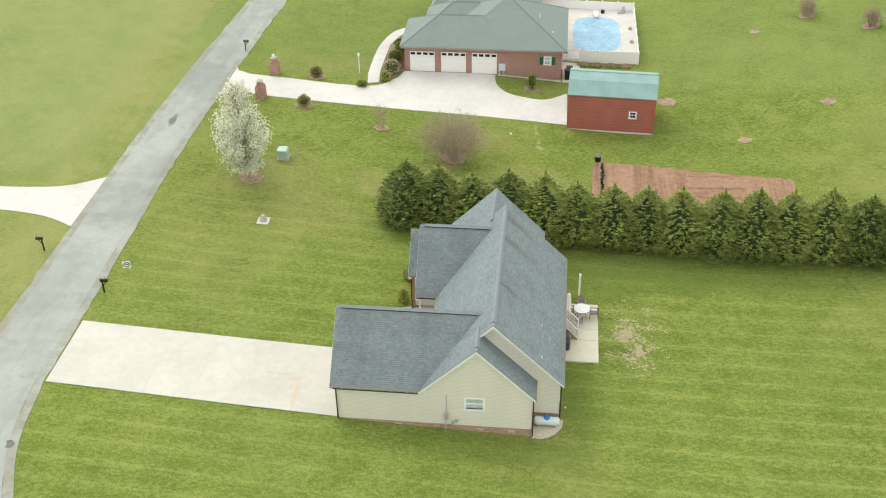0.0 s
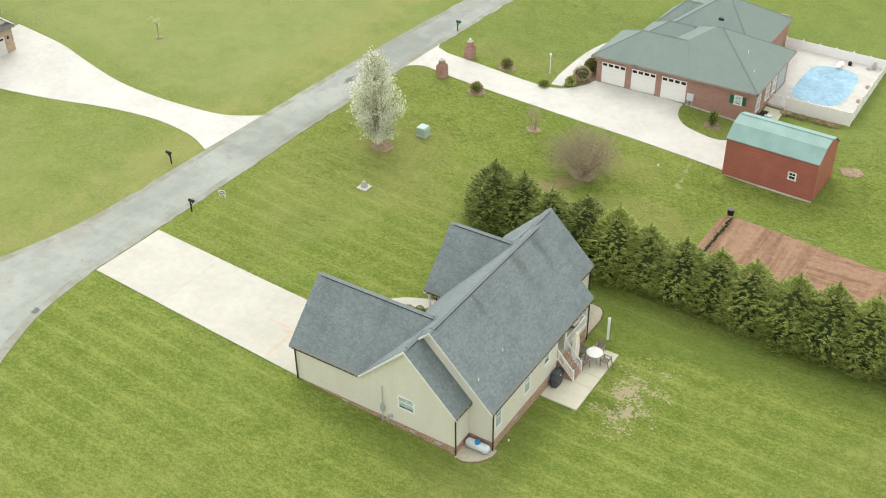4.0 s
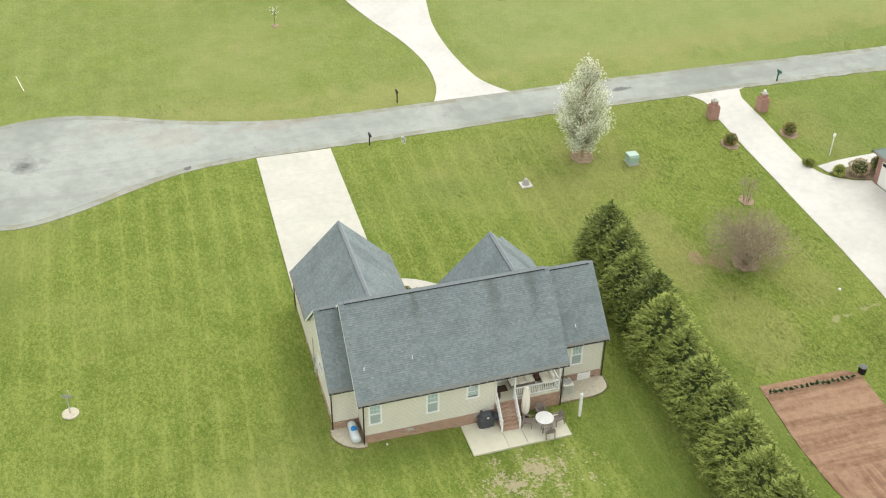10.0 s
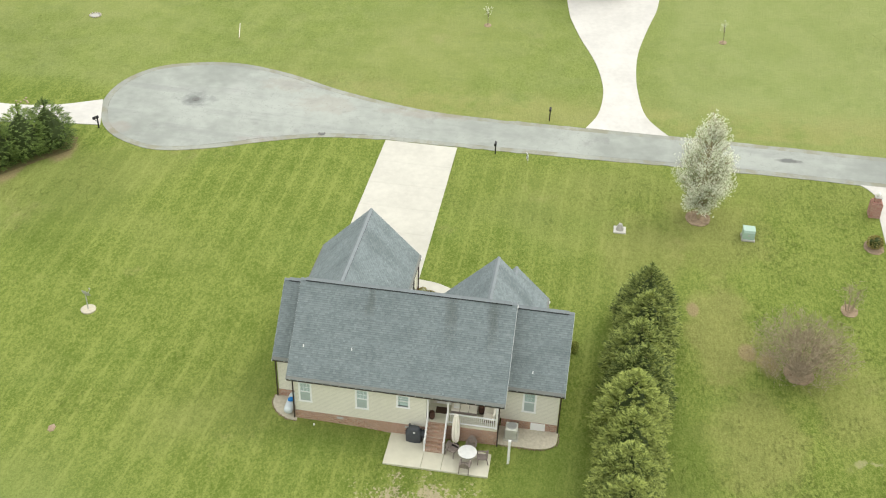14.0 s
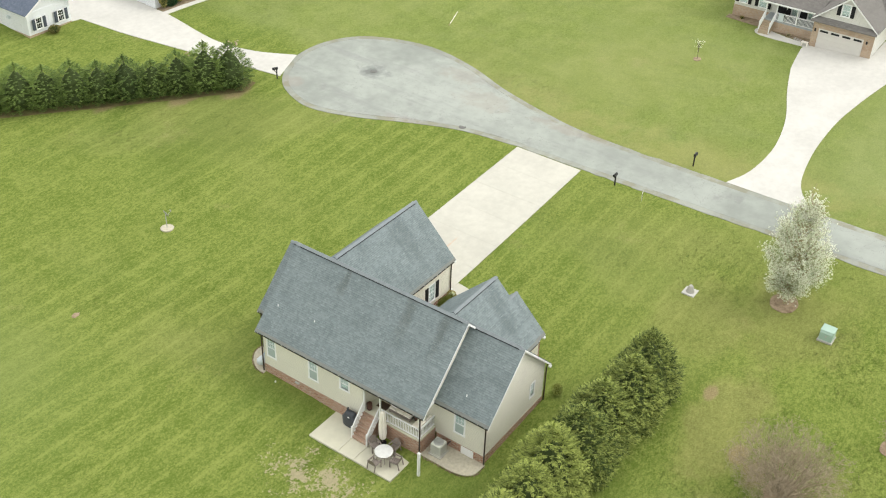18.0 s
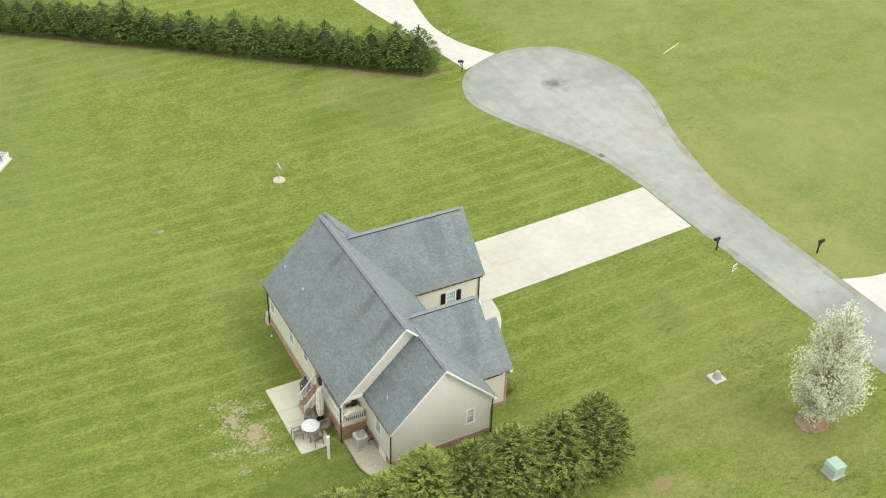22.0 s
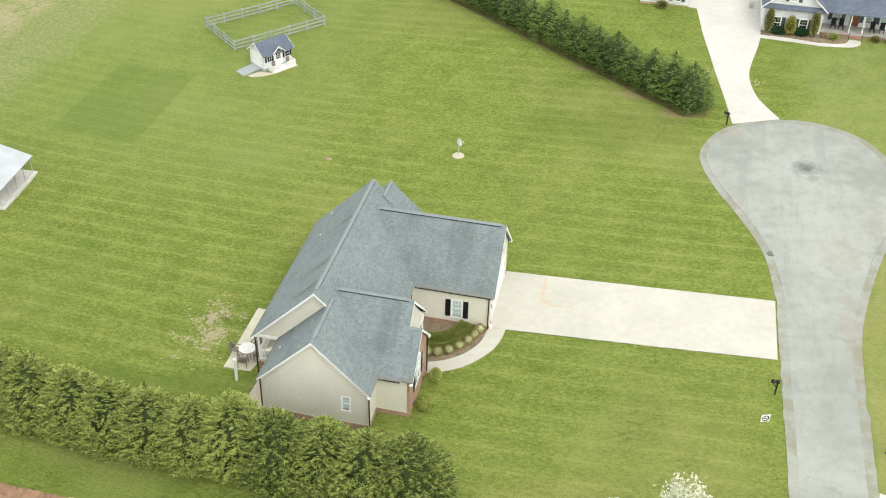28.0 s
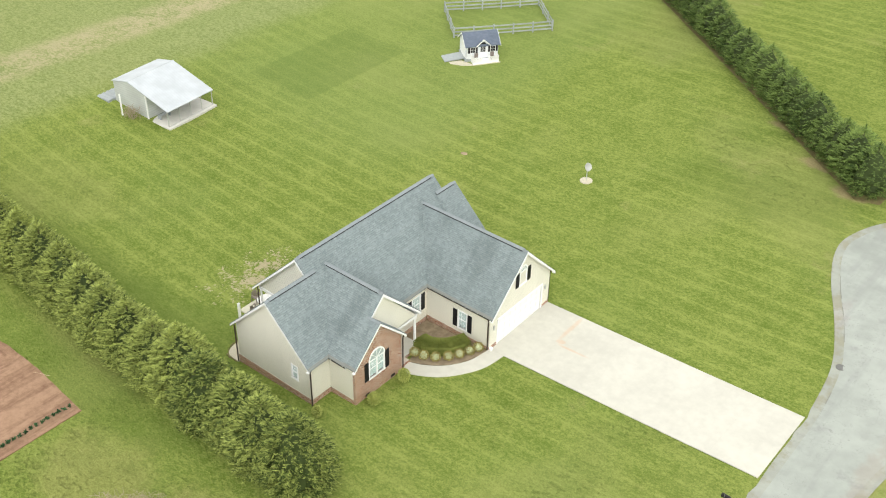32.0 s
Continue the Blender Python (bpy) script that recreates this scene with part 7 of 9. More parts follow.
def build_cypress(height, radius, seed, full=2.05, leaves=None, n=900):
    """A conical evergreen at the origin."""
    rng = random.Random(seed)
    t = thing("cypress_tree", 0, 0, 0, "dense dark green cypress in a planted screen", "tree", "cypress screen")
    part("trunk", Shape().tube((0, 0, -0.2), (0, 0, height * 0.9), 0.12, 0.02, 8), BARK, t)
    # dark core paints shade into the gaps between the sprays
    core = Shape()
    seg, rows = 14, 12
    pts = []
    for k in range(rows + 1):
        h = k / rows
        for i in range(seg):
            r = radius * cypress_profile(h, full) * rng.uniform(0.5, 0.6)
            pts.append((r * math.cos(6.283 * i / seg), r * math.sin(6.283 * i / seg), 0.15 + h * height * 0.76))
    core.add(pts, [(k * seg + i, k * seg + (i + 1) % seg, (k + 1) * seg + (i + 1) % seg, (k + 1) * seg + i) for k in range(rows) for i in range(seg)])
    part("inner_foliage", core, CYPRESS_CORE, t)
    s = Shape()
    for b in range(n):
        h = 1 - (1 - (b + 0.5) / n * 0.995) ** 0.7
        a = b * 2.39996 + rng.uniform(-0.35, 0.35)
        out = Vector((math.cos(a), math.sin(a), 0))
        tip = radius * cypress_profile(h, full) * (1 + 0.1 * noise.noise((out.x * 1.5 + seed, out.y * 1.5, h * 4))) * rng.choice((0.86, 0.94, 1.0, 1.06)) * rng.uniform(0.96, 1.04)
        z = 0.2 + h * height * 0.93
        d = (out + Vector((rng.gauss(0, 0.16), rng.gauss(0, 0.16), rng.uniform(-0.1, 0.35) + 1.0 * max(0.0, h - 0.5)))).normalized()
        side = d.cross(Vector((0, 0, 1))).normalized()
        end = Vector((0, 0, z)) + out * max(0.06, tip)
        reach = (0.8 - 0.35 * h) * rng.uniform(0.85, 1.15)
        for j in range(7):
            back = j * reach / 7
            lean = (0.0 if j == 0 else rng.uniform(0.45, 0.95) * (1 if j % 2 else -1))
            q = (d + side * lean + Vector((0, 0, rng.uniform(-0.22, 0.3)))).normalized()
            length = (0.2 + 0.22 * math.sin(min(1.0, back / reach * 1.6) * 1.5)) * rng.uniform(0.8, 1.2) * (1.0 - 0.2 * h)
            feather(s, end - d * back + Vector((0, 0, -0.12 * back * back + rng.gauss(0, 0.04))) - q * length * 0.35, q, length, rng.uniform(0.045, 0.075), rng)
    for j in range(24):
        d = Vector((rng.uniform(-0.45, 0.45), rng.uniform(-0.45, 0.45), 1)).normalized()
        feather(s, Vector((0, 0, height * (0.84 + 0.0062 * j) - 0.2)), d, 0.34, 0.06, rng)
    part("foliage", s, leaves or CYPRESS, t)
    return t


def build_screens():
    kinds = [build_cypress(6.0, 2.5, s) for s in (1, 2, 3, 4)] + [build_cypress(6.0, 2.5, s, 2.4, CYPRESS_DEEP, 480) for s in (5, 6, 7)]
    rng = random.Random(12)
    used = set()

    def plant(x, y, k, grow, wide, label, deep=1.0):
        """deep: breadth across the row, of its breadth along it."""
        turn = rng.randrange(4) if deep != 1.0 else rng.uniform(0, 4)
        a, b = (wide, wide * deep) if turn in (0, 2) else (wide * deep, wide)
        m = pose(x, y, g(x, y) - 0.05, rng.uniform(-1.5, 1.5), rng.uniform(-1.5, 1.5), 90 * turn) @ Matrix.Diagonal((a, b, grow, 1))
        if k not in used:
            used.add(k)
            kinds[k].matrix_basis = m
            tr = kinds[k]
        else:
            tr = copy_thing(kinds[k], Matrix.Identity(4))
            tr.matrix_basis = m
        tr["label"] = label
        return tr

    x = -11.15
    i = 0
    while x < 46:
        y = 60.62 - 0.055 * (x + 1)
        grow = 1.04 if i == 0 else rng.uniform(0.94, 1.11)
        plant(x + rng.uniform(-0.25, 0.25), y + rng.uniform(-0.25, 0.25), i % 4, grow, 1.1 if i == 0 else rng.uniform(1.06, 1.16), "dense dark green cypress in the screen beside the house", 0.87)
        x += 2.82
        i += 1
    dx, dy = 0.776, -0.63
    growth = (0.80, 0.86, 0.75, 0.63, 0.75, 0.70, 0.76, 0.72, 0.80, 0.62, 0.70, 0.61, 0.66, 0.78, 0.70, 0.64, 0.76, 0.72, 0.66, 0.74, 0.7)
    for j, grow in enumerate(growth):
        x, y = -25.2 + dx * 2.45 * j, 8.95 + dy * 2.45 * j
        plant(x, y, 4 + j % 3, grow, 0.92 * (0.45 + 0.74 * grow) * rng.uniform(0.96, 1.05), "dense deep green cypress in the screen across the lawn")
    strip = [(-12.2, 62.1), (-12.6, 60.1), (46, 57.0), (46, 59.1)]
    bed("planting_strip", strip, STRIP, "brown needle-strewn soil under the cypresses", 0.03)
    bed("planting_strip", [(-26.9, 10.6), (-25.0, 11.0), (14.9, -21.3), (12.6, -24.2), (-27.0, 8.4)], STRIP, "brown needle-strewn soil under the cypresses", 0.03)


def limb(s, p, d, length, r, depth, rng, ends, spread=0.6, upward=0.25, split=3):
    """A tapered limb that forks; collects its ends."""
    q = Vector(p) + Vector(d) * length
    s.tube(p, q, r, r * 0.6, 6 if depth > 1 else 4, False)
    if depth == 0:
        ends.append((q, Vector(d)))
        return
    for _ in range(split):
        nd = (Vector(d) + Vector((rng.uniform(-1, 1), rng.uniform(-1, 1), rng.uniform(-0.6, 1))) * spread + Vector((0, 0, upward))).normalized()
        limb(s, Vector(p).lerp(q, rng.uniform(0.6, 1.0)), nd, length * rng.uniform(0.62, 0.85), r * 0.58, depth - 1, rng, ends, spread, upward, split)


def build_pear():
    x, y = -25.6, 65.45
    z = g(x, y)
    rng = random.Random(5)
    t = thing("flowering_pear_tree", x, y, z, "upright pear tree covered in white blossom", "tree")
    wood = Shape()
    wood.tube((x, y, z - 0.2), (x - 0.2, y, z + 1.6), 0.17, 0.13, 10)
    wood.tube((x - 0.2, y, z + 1.6), (x - 0.65, y, z + 8.6), 0.13, 0.02, 8)
    H, R = 9.6, 2.42
    prof = lambda h: R * (0.5 + 1.85 * h if h < 0.27 else max(0.05, (1 - ((h - 0.27) / 0.76) ** 2.05)))
    blo, lea = Shape(), Shape()
    lp = []
    for b in range(200):
        h = rng.uniform(0.02, 0.97)
        a = b * 2.39996
        zz = z + 1.0 + h * (H - 1.0)
        r = prof(h) * rng.uniform(0.7, 1.05) * (1 + 0.13 * noise.noise((math.cos(a) * 1.5, math.sin(a) * 1.5, h * 4)))
        out = Vector((math.cos(a), math.sin(a), 0))
        lean = -0.4 * min(1.0, (zz - z) / 4)
        foot = Vector((x + lean, y, max(z + 1.0, zz - r * 1.7)))
        tip = Vector((x + lean, y, zz)) + out * r
        wood.tube(foot, tip, 0.035, 0.008, 5, False)
        for _ in range(4):
            p = foot.lerp(tip, rng.uniform(0.2, 0.95))
            wood.tube(p, p + Vector((out.x * 0.4 + rng.gauss(0, 0.25), out.y * 0.4 + rng.gauss(0, 0.25), rng.uniform(0.25, 0.8))), 0.011, 0.005, 4, False)
        for c in range(int(6 + 17 * r)):
            hub = foot.lerp(tip, 0.35 + 0.68 * rng.random() ** 0.6) + Vector((rng.gauss(0, 0.2), rng.gauss(0, 0.2), rng.gauss(0, 0.22)))
            for j in range(rng.randint(3, 5)):
                p = hub + Vector((rng.gauss(0, 0.035), rng.gauss(0, 0.035), rng.gauss(0, 0.04)))
                k = rng.uniform(0.027, 0.044)
                ax = Vector((rng.gauss(0, 1), rng.gauss(0, 1), rng.gauss(0, 1))).normalized() * k
                o2 = ax.orthogonal().normalized() * k
                o3 = ax.cross(o2).normalized() * k * 0.7
                blo.add([p + ax, p - ax, p + o2, p - o2, p + o3, p - o3], [(0, 2, 4), (2, 1, 4), (1, 3, 4), (3, 0, 4), (2, 0, 5), (1, 2, 5), (3, 1, 5), (0, 3, 5)])
            for _ in range(2):
                lp.append((foot.lerp(hub, rng.uniform(0.55, 1.0)) + Vector((rng.gauss(0, 0.16), rng.gauss(0, 0.16), rng.gauss(0, 0.16))), out))
    leaf_cloud(lea, lp, 0.11, rng, 0, 0.6)
    part("trunk", wood, BRANCH, t)
    part("blossom", blo, BLOSSOM, t)
    part("leaves", lea, PEARLEAF, t)
    bed("mulch_ring", ring(x, y, 1.15, 1.0, 20, 0.12, 3), MULCH, "red-brown mulch ring round the pear tree", 0.06)


def bare_bush(x, y, height, radius, stems, seed, label, twigs, mulch):
    """A leafless dome: stems from the foot, filled out to a rounded outline with fine twigs."""
    rng = random.Random(seed)
    z = g(x, y)
    t = thing("bare_shrub", x, y, z, label, "shrub", "bare shrubs on the lawn")
    wood, fine = Shape(), Shape()
    mid = Vector((x, y, z + height * 0.48))
    for i in range(stems):
        a, u = i * 2.39996, rng.uniform(-0.35, 1.0)
        q = math.sqrt(max(0.05, 1 - u * u))
        k = 0.6 + 0.15 * noise.noise((math.cos(a) * 1.4 + seed, math.sin(a) * 1.4, u * 2))
        tip = mid + Vector((radius * k * q * math.cos(a), radius * k * q * math.sin(a), height * 0.5 * k * u))
        foot = Vector((x + 0.2 * math.cos(a), y + 0.2 * math.sin(a), z - 0.1))
        bend = foot.lerp(tip, 0.5) + Vector((0, 0, 0.05 * height))
        wood.tube(foot, bend, 0.03 + 0.004 * height, 0.022, 5, False)
        wood.tube(bend, tip, 0.022, 0.01, 4, False)
    for i in range(stems * twigs):
        a, u = rng.uniform(0, 6.283), rng.uniform(-0.75, 1.0)
        q = math.sqrt(1 - u * u)
        k = rng.uniform(0.12, 1.0) ** 0.6 * (0.9 + 0.3 * noise.noise((math.cos(a) * 1.7 + seed, math.sin(a) * 1.7, u * 2.5)))
        out = Vector((radius * q * math.cos(a), radius * q * math.sin(a), height * 0.5 * u))
        p = mid + out * k
        d = (out.normalized() * 0.7 + Vector((rng.gauss(0, 0.7), rng.gauss(0, 0.7), rng.gauss(0.35, 0.6)))).normalized()
        b = p - d * rng.uniform(0.3, 0.7)
        fine.tube(b, p, 0.009, 0.005, 3, False)
        for _ in range(2):
            o = b.lerp(p, rng.uniform(0.2, 0.9))
            fine.tube(o, o + (d + Vector((rng.gauss(0, 0.6), rng.gauss(0, 0.6), rng.gauss(0.1, 0.5)))).normalized() * rng.uniform(0.15, 0.4), 0.007, 0.004, 3, False)
    part("branch_wood", wood, TWIG, t)
    part("twig_crown", fine, TWIG, t)
    if mulch:
        bed("mulch_ring", ring(x, y, mulch, mulch * 0.85, 18, 0.15, seed), MULCH, "red-brown mulch ring round a shrub", 0.05)


build_screens()
build_pear()
bare_bush(-8.3, 72.0, 4.6, 3.9, 60, 31, "wide leafless shrub of fine grey-brown twigs", 52, 1.2)
bare_bush(-15.7, 76.3, 3.0, 1.15, 7, 32, "slim leafless sapling in a mulch ring", 16, 0.75)
bare_bush(34.3, 99.5, 2.4, 1.3, 16, 33, "small leafless shrub in the far lawn", 40, 0.9)
bare_bush(28.3, 103.5, 2.4, 1.3, 16, 34, "small leafless shrub in the far lawn", 40, 0.9)


def build_sapling(x, y, seed, label):
    rng = random.Random(seed)
    z = g(x, y)
    t = thing("blossoming_sapling", x, y, z, label, "tree", "saplings on the lawn")
    w, ends = Shape(), []
    limb(w, Vector((x, y, z - 0.1)), Vector((0, 0, 1)), 1.0, 0.03, 2, rng, ends, 0.5, 0.3, 4)
    part("trunk", w, BARK, t)
    b, pts = Shape(), []
    for p, d in ends:
        for _ in range(5):
            pts.append((p + Vector((rng.gauss(0, 0.2), rng.gauss(0, 0.16), rng.gauss(0, 0.16))), d))
    leaf_cloud(b, pts, 0.1, rng)
    part("blossom", b, BLOSSOM, t)
    bed("mulch_ring", ring(x, y, 0.45, 0.4, 16, 0.15, seed), MULCH, "bare soil ring round a sapling", 0.05)


build_sapling(-57.5, 43.6, 61, "thin young tree with white blossom")
build_sapling(-56.5, 68.5, 62, "thin young tree with white blossom")


# ---- kitchen garden ----
def build_garden():
    s = draped([(4.35, 65.8), (4.45, 72.3), (5.0, 73.3), (9.0, 73.0), (14.35, 71.95), (17.9, 71.2), (21.8, 70.65), (22.05, 70.4), (21.95, 68.4), (21.7, 66.7), (20.6, 66.3), (13.8, 65.3), (10.0, 65.3)], 0.05, 0.6)
    r = random.Random(9)
    s.v = [(x, y, z + 0.035 * math.sin(x * 3.4 + 0.5 * math.sin(y * 0.4)) + r.uniform(-0.015, 0.015)) for x, y, z in s.v]
    solo("garden_plot", s, SOIL, "tilled red soil garden plot in rough rows", "garden plot", kind="structure")
    for i in range(17):
        x, y = 5.2 + 0.01 * i + r.uniform(-0.06, 0.06), 66.1 + i * 0.4
        z = g(x, y) + 0.08
        b = Shape()
        pts = [((x + r.uniform(-0.05, 0.05), y + r.uniform(-0.05, 0.05), z + r.uniform(0, 0.12)), (r.uniform(-1, 1), r.uniform(-1, 1), 0.6)) for _ in range(22)]
        leaf_cloud(b, pts, 0.2, r)
        solo("seedling", b, SHRUB_DEEP, "small dark green seedling planted in the soil row", "plant", "seedlings in the garden row")
    a, b = Vector((12.97, 67.2, g(12.97, 67.2) + 0.09)), Vector((12.9, 72.65, g(12.9, 72.65) + 0.1))
    cord = thing("marker_string", 12.97, 67.2, a.z, "pale string stretched between two stakes over the soil", "string")
    part("cord", Shape().tube(a, b, 0.009, 0.009, 5), WOOD_TAN, cord)
    for q in (a, b):
        part("stake", Shape().tube(q - Vector((0, 0, 0.2)), q + Vector((0, 0, 0.12)), 0.02, 0.015, 6), WOOD_TAN, cord)
    for (x0, y0), (x1, y1) in (((9.1, 73.5), (10.4, 72.85)), ((10.3, 72.9), (11.6, 73.05)), ((11.4, 73.15), (12.7, 73.1)), ((8.8, 65.2), (9.9, 65.7))):
        solo("dry_stick", Shape().tube((x0, y0, g(x0, y0) + 0.05), (x1, y1, g(x1, y1) + 0.07), 0.02, 0.01, 5), STRAW, "bleached stick lying at the edge of the plot", "stick", "sticks round the garden plot")
    x, y = -3.3, 77.2
    solo("valve_cap", Shape().lathe([(0.11, g(x, y) - 0.05), (0.11, g(x, y) + 0.1), (0.08, g(x, y) + 0.14), (0.02, g(x, y) + 0.15)], x, y, 12), WHITE, "small white pipe cap standing in the lawn", "pipe cap")
    x, y, hh = 4.95, 73.5, 0.52
    z = g(x, y)
    t = thing("compost_bin", x, y, z, "round black compost bin by the garden plot", "bin")
    part("bin", Shape().lathe([(0.25, z - 0.05), (0.29, z + 0.3), (0.27, z + hh), (0.23, z + hh), (0.23, z + hh - 0.06)], x, y, 18), BLACK, t)
    part("lid", Shape().lathe([(0.3, z + hh), (0.3, z + hh + 0.05), (0.1, z + hh + 0.1)], x, y, 18), IRON, t)
    for x, y, r0 in ((11.9, 85.0, 1.1), (18.7, 77.6, 0.7), (27.5, 84.4, 0.8), (22.3, 100.5, 0.6), (6.0, 23.8, 0.35)):
        bed("bare_patch", ring(x, y, r0, r0 * 0.75, 14, 0.5, int(x * 7)), MULCH, "bare patch of reddish soil in the grass", 0.02, "bare patch")


build_garden()


# ---- red shed ----
def build_shed():
    x0, x1, y0, y1 = 2.05, 10.2, 79.2, 84.0
    z0 = g(6, 81) - 0.1
    ze, zb, zr = 3.68, 4.62, 4.96
    turn = pose(x0, y0, 0, 0, 0, -3.4) @ Matrix.Translation((-x0, -y0, 0))
    s = thing("shed", 6, 81, z0, "red metal shed under a sea-green barn roof", "shed")
    ym = (y0 + y1) / 2
    wall(s, RED_WALL, (x0, y0), (x1, y0), z0, ze, [(5.86, 6.4, 1.5, 2.06)], 0.12)
    wall(s, RED_WALL, (x1, y0), (x1, y1), z0, ze, (), 0.12)
    wall(s, RED_WALL, (x1, y1), (x0, y1), z0, ze, (), 0.12)
    wall(s, RED_WALL, (x0, y1), (x0, y0), z0, ze, [(1.2, 3.6, z0, 2.6)], 0.12)
    part("shed_door", Shape().cbox(x0 + 0.02, y0 + 1.2, z0, x0 + 0.08, y1 - 1.2, 2.6, 0.01), WHITE, s)
    prof = [(y0 - 0.15, ze - 0.05), (y0 + 1.15, zb), (ym, zr), (y1 - 1.15, zb), (y1 + 0.15, ze - 0.05)]
    for (ya, za), (yb, zb_) in zip(prof, prof[1:]):
        part("roof_slope", Shape().prism([(ya, za), (yb, zb_), (yb, zb_ - 0.07), (ya, za - 0.07)], "x", x0 - 0.12, x1 + 0.12), GREEN_ROOF, s, "sea-green ribbed metal sheet")
    for x in (x0, x1 - 0.1):
        part("gable_wall", Shape().prism([(y0, ze), (y0 + 1.15, zb - 0.08), (ym, zr - 0.08), (y1 - 1.15, zb - 0.08), (y1, ze)], "x", x, x + 0.1), RED_WALL, s)
    part("ridge_cap", Shape().tube((x0 - 0.12, ym, zr), (x1 + 0.12, ym, zr), 0.07, 0.07, 8), GREEN_ROOF, s)
    part("skirt_board", Shape().cbox(x0 - 0.03, y0 - 0.06, z0 - 0.1, x1 + 0.03, y0 - 0.01, z0 + 0.12, 0.01), CONCRETE_WHITE, s)
    for x in (x0, x1):
        part("corner_trim", Shape().cbox(x - 0.05, y0 - 0.05, z0, x + 0.05, y0 + 0.05, ze, 0.01), RED_WALL, s)
    add_window(s, x0 + 6.13, y0 + 0.03, 1.5, "s", 0.54, 0.56, grid=(2, 1), blind=False)
    s.matrix_basis = turn @ s.matrix_basis


build_shed()


# ---- brick house to the north ----
def build_brick_house():
    h = thing("brick_house", -5, 96, 1.0, "long red brick house under hipped green shingle roofs", "house")
    ys, top = 88.2, 4.05
    doors = [(-13.15, 1.35), (-9.9, 1.25), (-6.7, 1.15)]
    wall(h, BRICK_RED, (-15.0, ys), (1.25, ys), -0.3, top, [(15.0 + x - 1.3, 15.0 + x + 1.3, 0.6, 3.4) for x, _ in doors] + [(14.5, 15.1, 2.42, 3.18)])
    wall(h, BRICK_RED, (1.25, ys), (1.25, 98.7), -0.3, top)
    wall(h, BRICK_RED, (1.25, 98.7), (-1.7, 98.7), -0.3, top)
    wall(h, BRICK_RED, (-1.7, 98.7), (-1.7, 108), -0.3, top)
    wall(h, BRICK_RED, (-1.7, 108), (-12, 108), -0.3, top)
    wall(h, BRICK_RED, (-12, 108), (-12, 97), -0.3, top)
    wall(h, BRICK_RED, (-12, 97), (-15.0, 95), -0.3, top)
    wall(h, BRICK_RED, (-15.0, 95), (-15.0, ys), -0.3, top)
    for x, z in doors:
        panel_door(h, x, ys + 0.06, g(x, ys) + 0.02, "s", 2.6, 3.4 - g(x, ys), 4, 4, DOOR_WHITE, 4, "garage_door", "white panelled garage door with small panes")
    add_window(h, -0.2, ys + 0.03, 2.42, "s", 0.6, 0.76, SHUTTER_GREEN, grid=(2, 1))
    z = 4.1
    hip(h, -15.4, -5.0, 87.76, 95.1, z - 0.02, 6.16, -11.7, -7.0, 91.47, 91.47, ROOF_GREEN, TRIM_BROWN)
    hip(h, -10.7, 1.7, 87.74, 99.1, z, 7.32, -4.9, -4.3, 93.5, 93.5, ROOF_GREEN, TRIM_BROWN, first=1)
    hip(h, -13.6, -5.5, 92.6, 98.8, z - 0.03, 5.9, -10.6, -8.0, 95.7, 95.7, ROOF_GREEN, TRIM_BROWN)
    hip(h, -12.3, -1.25, 95.2, 107.2, z - 0.01, 7.6, -7.0, -6.4, 100.9, 101.1, ROOF_GREEN, TRIM_BROWN)
    hip(h, -13.4, -7.0, 98.2, 104.0, z - 0.04, 6.2, -11.0, -9.0, 101.1, 101.1, ROOF_GREEN, TRIM_BROWN)
    part("roof_vent", Shape().cbox(-5.7, 96.0, 6.9, -5.2, 96.3, 7.15, 0.02), BLACK, h, "small dark roof vent")
    for x, y, zz in ((0.2, 90.5, 4.75), (-1.2, 92.6, 5.75)):
        part("vent_pipe", Shape().tube((x, y, zz - 0.3), (x, y, zz + 0.3), 0.045, 0.045, 8), WHITE, h)
    s = Shape().cbox(-5.2, ys - 0.2, 1.6, -4.5, ys - 0.005, 2.35, 0.03)
    s.tube((-5.1, ys - 0.1, 1.65), (-5.1, ys - 0.1, 0.6), 0.03, 0.03, 6)
    s.tube((-4.65, ys - 0.1, 1.65), (-4.65, ys - 0.1, 0.6), 0.03, 0.03, 6)
    part("electric_meter", s, TANK, h, "pale grey meter cabinet on legs")
    part("base_trim", Shape().prism([(-5.3, 0.3), (1.3, 0.3), (1.3, g(1.3, ys) + 0.14), (-5.3, g(-5.3, ys) + 0.1)], "y", ys - 0.06, ys - 0.004), CONCRETE_WHITE, h, "pale concrete plinth strip")
    part("screen_door", Shape().cbox(1.25, 95.6, 1.0, 1.3, 98.0, 3.3, 0.01), SCREEN, h, "wide dark insect screen")
    for y in (89.7, 92.4, 94.4):
        add_window(h, 1.22, y, 1.6, "e", 0.9, 1.4, grid=(2, 2), flush=True)
    solo("house_walk", draped([(1.4, 88.0), (3.2, 88.4), (3.2, 92.6), (1.4, 92.6)], 0.05, 1.0), PATIO, "narrow concrete walk beside the brick house", "path", kind="structure")
    bed("flower_bed", [(-17.2, 85.3), (-15.8, 86.7), (-15.1, 88.1), (-15.1, 94.5), (-17.4, 94.0), (-17.4, 87.5)], BED, "brown planted bed beside the garage", 0.06)
